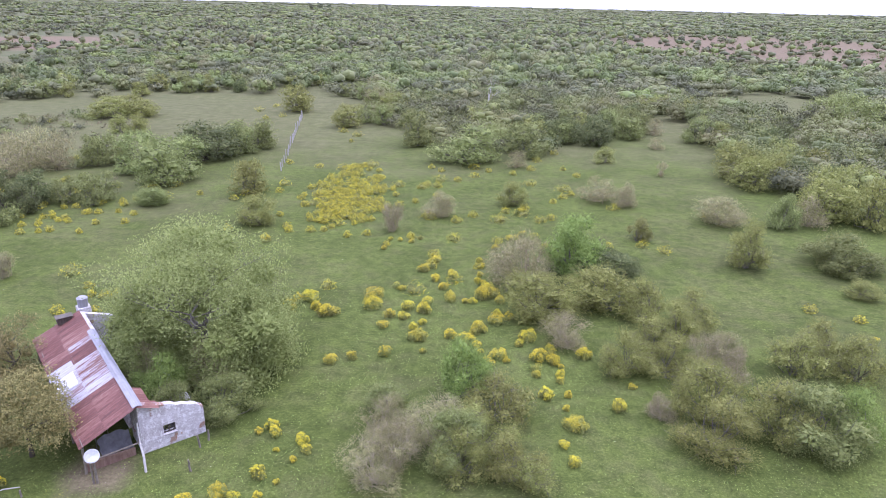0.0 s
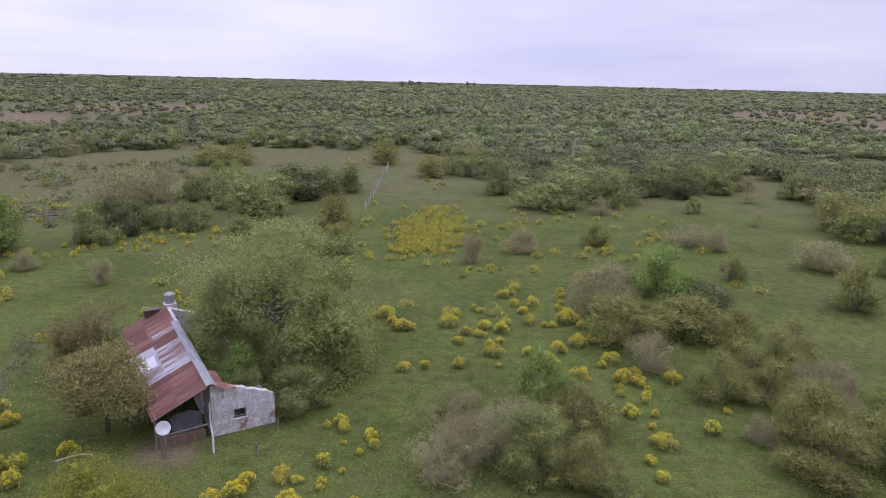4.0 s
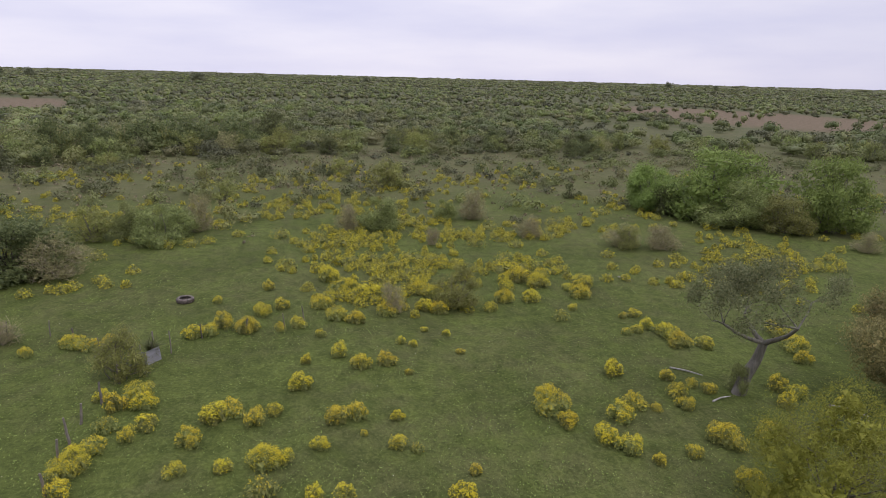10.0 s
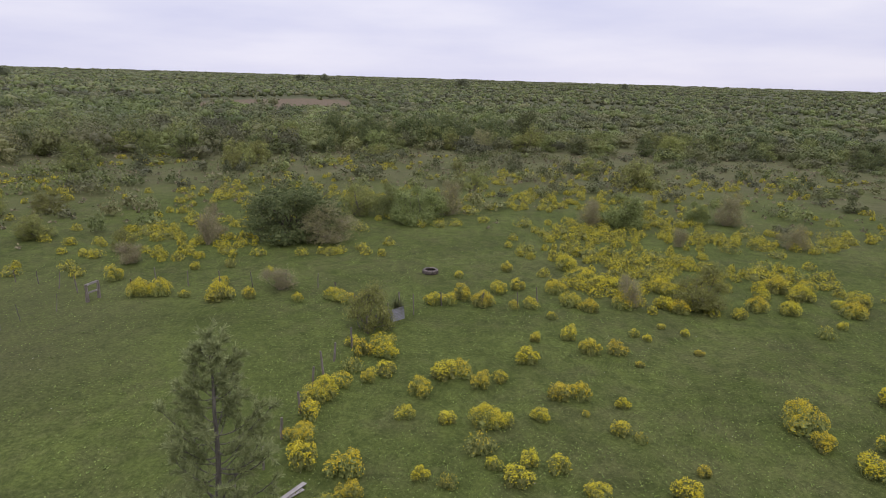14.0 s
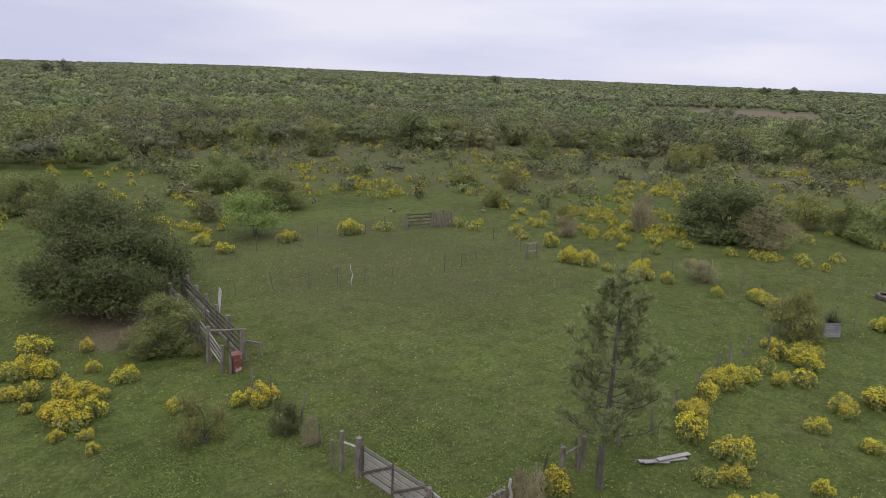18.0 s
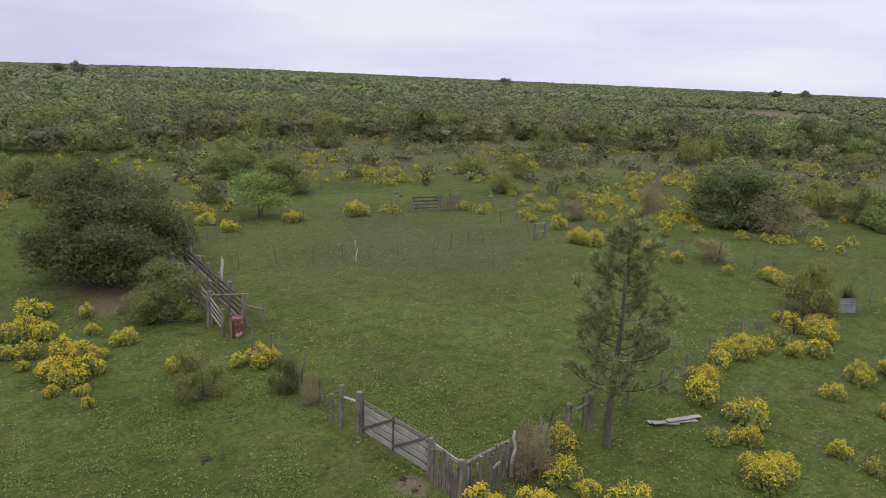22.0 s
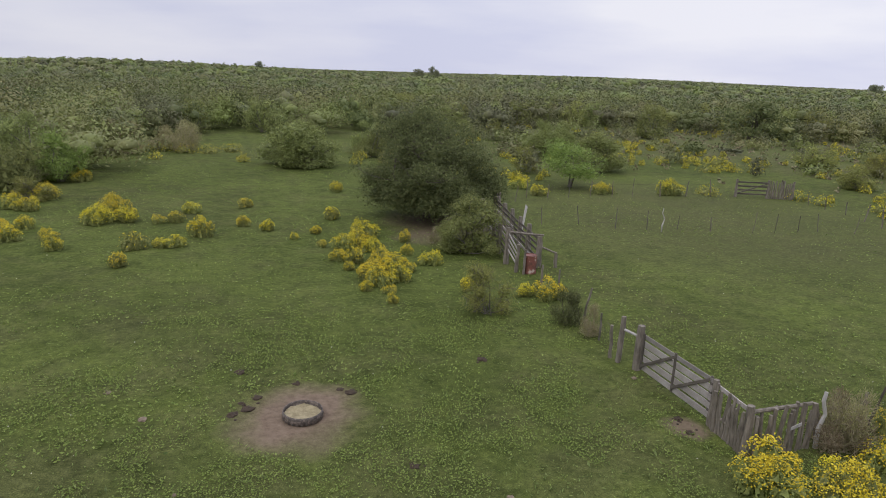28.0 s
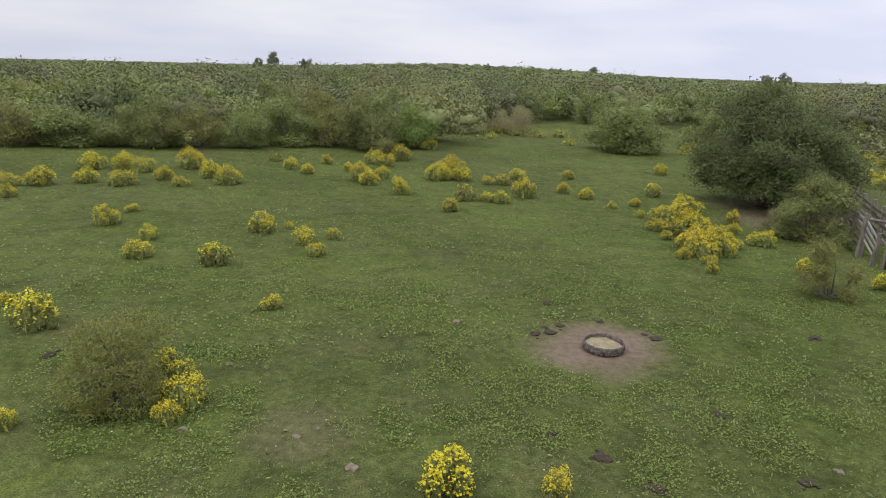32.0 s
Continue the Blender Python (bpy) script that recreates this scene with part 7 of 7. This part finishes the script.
wire_fence([(-9.85, -16.9), (-10.2, -18.3), (-10.7, -20.4), (-10.8, -22.7), (-10.9, -25.6)], 1.6)
wire_fence([(-12.15, -10.95), (-13.8, -10.9), (-15.3, -10.86), (-16.6, -10.9), (-20.96, -10.2), (-25.7, -10.3), (-31.6, -10.2), (-38.3, -8.9)], 2.0, 1.3, thin=0.06)
wire_fence([(-39.6, -9.4), (-44.4, -14.9), (-43.6, -19.7), (-42.6, -26.8), (-39.4, -29.0)], 2.4, 1.25)
wire_fence([(-39.4, -29.2), (-41.2, -35.0), (-42.0, -40.6)], 2.2, 1.25)
wire_fence([(-37.8, -42.6), (-33.5, -43.2), (-28.7, -43.5), (-23.1, -43.9), (-19.7, -43.9), (-15.0, -41.0)], 2.2, 1.35, thin=0.032)
wire_fence([(-14.4, -36.0), (-19.0, -35.2), (-20.9, -33.9), (-26.7, -32.3), (-29.2, -31.5), (-34.3, -31.0), (-38.2, -29.3)], 1.9, 1.15, thin=0.026)
wire_fence([(-39.9, -7.0), (-42.2, -5.3), (-42.4, -2.5), (-42.3, 0.0), (-44.7, 3.1)], 2.4, 1.2)
wire_fence([(-25.9, 102.9), (-28.4, 119.6), (-33.6, 156.7)], 2.6, 1.5, label="line of bleached posts crossing the far pasture", thin=0.1, woods_of=DEADWOOD)
ob = part("crooked_post", pole([(-23.45, -32.75, -0.1), (-23.4, -32.7, 0.4), (-23.7, -32.9, 0.75), (-23.52, -32.95, 1.1), (-23.6, -33.0, 1.4)], [0.045, 0.04, 0.036, 0.032, 0.025]), DEADWOOD)
tagged(ob, "bleached white crooked branch used as a fence post", "post")

small_gate = new("wicket_gate")
tagged(small_gate, "pair of grey posts joined by a plank at the fence corner", "gate", "corral gates")
post_part("post", small_gate, -38.3, -29.3, 1.25, 0.12, 0.02)
post_part("post", small_gate, -39.3, -29.1, 1.25, 0.12, 0.02)
part("plank", board((-38.3, -29.3, 1.2), (-39.3, -29.1, 1.22), 0.16, 0.05), PLANK, small_gate)
part("plank", board((-38.3, -29.3, 0.62), (-39.3, -29.1, 0.6), 0.12, 0.04), PLANK, small_gate)

far_gate = new("far_gate")
tagged(far_gate, "grey timber gate and palisade at the corral's far end", "gate", "corral gates")
p0, p1, p2 = Vector((-37.9, -42.6, 0)), Vector((-40.3, -41.7, 0)), Vector((-42.0, -40.8, 0))
for p in (p0, p1, p2):
    post_part("post", far_gate, p.x, p.y, 1.5, 0.11, 0.02)
for z in (0.3, 0.62, 0.94, 1.26):
    part("plank", board((p0.x, p0.y, z), (p1.x, p1.y, z), 0.12, 0.03), PLANK_DARK, far_gate)
part("brace", board((p0.x, p0.y + 0.05, 0.3), (p1.x, p1.y + 0.05, 1.26), 0.1, 0.03), PLANK_DARK, far_gate)
for k in range(13):
    p = p1.lerp(p2, (k + 0.5) / 13)
    post_part("stake", far_gate, p.x, p.y, CR.uniform(1.25, 1.6), 0.06, 0.03)

rails = new("rail_fence")
tagged(rails, "short run of grey split rails between the thickets", "fence")
for k in range(3):
    f = k / 2
    post_part("post", rails, -70.0 + 3.6 * f, 82.6 + 3.0 * f, 1.3, 0.09, 0.03)
for z in (0.4, 0.75, 1.1):
    part("rail", pole([(-70.0, 82.6, z), (-68.2, 84.1, z + 0.06), (-66.4, 85.6, z)], [0.06, 0.055, 0.05]), PLANK, rails)

# ---- feeding tyre, spare tyre, planter and litter ----
m_, n_, l_, p_ = nodes_of("weathered_rubber")
l_.new(ramp(n_, l_, noise_tex(n_, l_, 7.0, 5.0, 0.7), [(0.3, (0.04, 0.034, 0.03)), (0.5, (0.11, 0.09, 0.075)), (0.66, (0.27, 0.22, 0.18))]), p_.inputs["Base Color"])
p_.inputs["Roughness"].default_value = 0.75
RUBBER = m_
m_, n_, l_, p_ = nodes_of("feed_meal")
f_ = noise_tex(n_, l_, 5.0, 7.0, 0.7)
l_.new(ramp(n_, l_, f_, [(0.35, (0.19, 0.155, 0.085)), (0.65, (0.34, 0.29, 0.17))]), p_.inputs["Base Color"])
p_.inputs["Roughness"].default_value = 0.95
bump(n_, l_, p_, f_, 0.6, 0.03)
MEAL = m_


def turned(profile, segments=40):
    """A body turned round z from (radius, height) pairs, closed on itself."""
    bm = bmesh.new()
    rings = [[bm.verts.new((r * math.cos(a), r * math.sin(a), z)) for r, z in profile] for a in (i * 2 * math.pi / segments for i in range(segments))]
    n = len(profile)
    for i in range(segments):
        p, q = rings[i], rings[(i + 1) % segments]
        for k in range(n):
            bm.faces.new((p[k], q[k], q[(k + 1) % n], p[(k + 1) % n]))
    return bm


def lugs(parent, radius, z0, z1, n, depth, tilt):
    for k in range(n):
        a = k * 2 * math.pi / n
        bm = slab(depth, 0.05, z1 - z0, (radius, 0, (z0 + z1) / 2), 0.006)
        bm.transform(Matrix.Rotation(a, 4, "Z") @ Matrix.Translation((radius, 0, 0)) @ Matrix.Rotation(tilt, 4, "X") @ Matrix.Translation((-radius, 0, 0)))
        part("lug", bm, RUBBER, parent)


trough = new("feed_trough")
tagged(trough, "halved tractor tyre used as a cattle feeder, filled with pale meal", "feed trough")
trough.matrix_basis = pose(0.53, -15.55, 0) @ Matrix.Diagonal((0.9, 0.9, 0.85, 1))
shell = part("tyre_shell", turned([(0.54, 0.0), (0.585, 0.06), (0.59, 0.2), (0.575, 0.27), (0.555, 0.27), (0.56, 0.19), (0.535, 0.08), (0.3, 0.02)], 44), RUBBER, trough)
shell.data.shade_smooth()
lugs(shell, 0.588, 0.03, 0.2, 26, 0.016, 0.5)
bm = bmesh.new()
bmesh.ops.create_grid(bm, x_segments=26, y_segments=26, size=0.58)
for v in bm.verts[:]:
    if v.co.length > 0.558:
        bm.verts.remove(v)
    else:
        v.co.z = 0.15 + 0.035 * noise.noise(v.co * 4.0) + 0.03 * v.co.x
meal = part("meal", bm, MEAL, trough, "pale ground cattle feed")
meal.data.shade_smooth()

tyre = new("tyre")
tagged(tyre, "large black tractor tyre lying flat on the grass", "tyre")
tyre.matrix_basis = pose(-49.9, -7.1, 0)
casing = part("casing", turned([(0.42, 0.04), (0.56, 0.0), (0.62, 0.06), (0.63, 0.3), (0.56, 0.37), (0.42, 0.33), (0.4, 0.29), (0.54, 0.28), (0.56, 0.1), (0.4, 0.08)], 40), RUBBER, tyre)
casing.data.shade_smooth()
lugs(casing, 0.63, 0.05, 0.31, 28, 0.035, 0.4)

planter = new("planter")
tagged(planter, "bent sheet of grey corrugated tin guarding a spiky plant", "planter")
planter.matrix_basis = pose(-38.95, -8.1, 0, 0, 0, 141)
me = corrugated(0.85, 1.05, 0.1, 0.02)
ob = link_mesh("tin_sheet", me, TIN, planter)
ob.matrix_basis = pose(-0.52, -0.3, 0.86, 0, 0, -90) @ pose(0, 0, 0, 0, 82, 0)
ob = link_mesh("tin_sheet", corrugated(0.8, 0.6, 0.1, 0.02), TIN, planter)
ob.matrix_basis = pose(-0.52, -0.3, 0.81, 0, 0, 0) @ pose(0, 0, 0, 0, 88, 0)
post_part("stake", planter, 0.45, 0.1, 1.75, 0.06, 0.03)
post_part("stake", planter, -0.45, 0.15, 1.2, 0.05, 0.03)
spiky = new("yucca")
tagged(spiky, "dark spiky leaved plant inside a tin guard", "plant")
spiky.matrix_basis = pose(-39.1, -7.95, 0)
prng = np.random.default_rng(8)
n = 170
d = unit(prng.normal(size=(n, 3)) * [1, 1, 0.5] + [0, 0, 0.75])
base = prng.normal(size=(n, 3)) * [0.12, 0.12, 0] + np.stack([np.zeros(n), np.zeros(n), prng.uniform(0.4, 1.1, n)], -1)
t = unit(np.cross(d, [0.3, 0.2, 1.0]))
ln = prng.uniform(0.5, 0.95, (n, 1))
v = np.stack([base - t * 0.028, base + t * 0.028, base + d * ln + t * 0.004, base + d * ln - t * 0.004], 1).reshape(-1, 3)
link_mesh("blades", quick_mesh("blades", v, np.arange(4 * n).reshape(n, 4)), LEAF_D, spiky)
part("stem", pole([(0, 0, -0.1), (0.03, 0.02, 0.6), (0, 0, 1.15)], [0.14, 0.12, 0.08]), BARK_DARK, spiky)
for x, y, a, ln in ((-19.1, -8.75, 150, 1.9), (-19.5, -8.6, 158, 1.6), (-18.7, -9.0, 140, 1.2)):
    ob = part("loose_plank", slab(ln, 0.2, 0.04, (0, 0, 0.05), 0.006), PLANK)
    ob.matrix_basis = pose(x, y, 0.02 + 0.05 * (a == 158), 0, 3, a)
    tagged(ob, "pale weathered plank lying in the grass by the fence", "plank", "planks by the pine")
for x, y, a, ln in ((-30.6, 23.6, 38, 2.0), (-27.0, 23.4, 100, 1.3), (-49.0, 30.0, 20, 1.5)):
    ob = part("fallen_branch", pole([(-ln / 2, 0, 0.05), (0, 0.08, 0.1), (ln / 2, -0.02, 0.12)], [0.055, 0.045, 0.025]), DEADWOOD)
    ob.matrix_basis = pose(x, y, 0, 0, 0, a)
    tagged(ob, "bleached fallen branch in the grass", "branch", "fallen branches")

DUNG = bark_material("dung", (0.022, 0.014, 0.008), (0.065, 0.042, 0.022), 14.0)
STONE = bark_material("pale_stone", (0.14, 0.105, 0.07), (0.27, 0.21, 0.15), 6.0)


def lump(name, x, y, r, flat, mat, label, cat, group):
    bm = bmesh.new()
    bmesh.ops.create_icosphere(bm, subdivisions=2 if r > 0.08 else 1, radius=r)
    seed = Vector((x * 3.1, y * 2.7, r))
    for v in bm.verts:
        v.co *= 1 + 0.7 * noise.noise(v.co / r * 1.6 + seed)
        v.co.z = v.co.z * flat
    ob = part(name, bm, mat)
    ob.location = (x, y, r * flat * 0.2)
    return tagged(ob, label, cat, group)


for x, y, r in ((2.0, -18.65, 0.22), (1.62, -16.9, 0.2), (1.9, -16.3, 0.24), (2.3, -16.1, 0.2), (2.05, -16.7, 0.12), (0.46, -17.5, 0.17), (-0.95, -16.6, 0.22), (-0.7, -16.85, 0.14), (-1.7, -12.6, 0.19), (-5.5, -17.8, 0.24), (1.9, -11.05, 0.16), (-2.65, -10.4, 0.2), (0.95, -10.4, 0.24), (-9.35, -12.9, 0.2), (-9.2, -12.2, 0.16), (13.5, -11.9, 0.22), (0.05, -9.6, 0.2)):
    lump("dung_pat", x, y, r * 0.7, 0.3, DUNG, "dark dried cow dung on the trampled grass", "dung", "dung pats")
    for _ in range(CR.randrange(2, 6)):
        lump("dung_pat", x + CR.gauss(0, 0.9 * r), y + CR.gauss(0, 0.8 * r), r * CR.uniform(0.12, 0.3), 0.45, DUNG, "crumbled bits of dry cow dung", "dung", "dung pats")
for x, y, r in ((4.5, -16.4, 0.16), (5.55, -18.2, 0.14), (7.0, -10.0, 0.09), (6.7, -9.8, 0.12), (6.4, -10.2, 0.08), (8.9, -9.6, 0.12), (3.6, -12.9, 0.1), (-3.4, -10.9, 0.12), (9.3, -12.4, 0.13), (1.9, -9.0, 0.14), (5.4, -9.1, 0.15), (12.2, -12.3, 0.15), (-9.65, -15.4, 0.13), (7.4, -14.2, 0.1)):
    lump("stone", x, y, r * 0.7, 0.5, STONE, "small pale reddish stone in the grass", "stone", "stones")


# ---- grass and weeds of the near pasture ----
def turf(name, seed, count, r_in, r_out, size, patchy, scale, mat, label, upright, yaws=(-45, 230), aspect=0.4):
    rng = np.random.default_rng(seed)
    n = count * 4
    yaw = rng.uniform(*yaws, n)
    r = r_in + (r_out - r_in) * rng.uniform(0, 1, n) ** 1.15
    x, y = -r * np.sin(np.radians(yaw)), r * np.cos(np.radians(yaw))
    w = smooth_noise(x, y, seed + 50, scale) * 0.55 + smooth_noise(x, y, seed + 51, scale * 0.25) * 0.45
    keep = (w + rng.normal(size=n) * 0.05 > patchy) & (np.hypot(x - 0.5, y + 15.6) > 1.9)
    x, y = x[keep][:count], y[keep][:count]
    n = len(x)
    p = np.stack([x, y, rng.uniform(0.02, 0.09, n)], -1)
    d = np.tile([0, 0, 1.0], (n, 1)) if not upright else unit(rng.normal(size=(n, 3)) * [1, 1, 0.4])
    v, f = leaves(p, d, size, aspect, rng, 0.5)
    v[:, 2] = np.maximum(v[:, 2], 0.004)
    return tagged(link_mesh(name, quick_mesh(name, v, f), mat), label, "grass", kind="stuff")


turf("weed_patch", 65, 70000, 5, 24, 0.026, 0.55, 1.0, WEED, "dense pale weeds in the near turf", False, (130, 232), aspect=0.65)
turf("broadleaf_weeds", 61, 45000, 16, 60, 0.045, 0.47, 2.6, WEED, "patches of pale broad-leaved weeds in the turf", False, aspect=0.6)
turf("grass_tufts", 62, 50000, 6, 50, 0.045, 0.42, 4.0, GRASS_TUFT, "short green grass tufts", False, aspect=0.25)
turf("tall_tufts", 63, 4000, 8, 70, 0.08, 0.58, 3.0, GRASS_TUFT, "taller grass tufts in the pasture", True, aspect=0.3)
turf("meadow_dots", 64, 1500, 6, 75, 0.022, 0.45, 6.0, leaf_material("pale_flower", (0.45, 0.45, 0.35), (0.6, 0.6, 0.5), (0.75, 0.75, 0.65)), "tiny pale flowers dotted through the grass", False, aspect=0.8)


# ---- stock shapes that found no place are dropped ----
for ob in [o for o in bpy.data.objects if o.parent is None and o.type == "EMPTY" and o.matrix_basis.translation.z < -400]:
    for piece in list(ob.children_recursive):
        bpy.data.objects.remove(piece)
    bpy.data.objects.remove(ob)
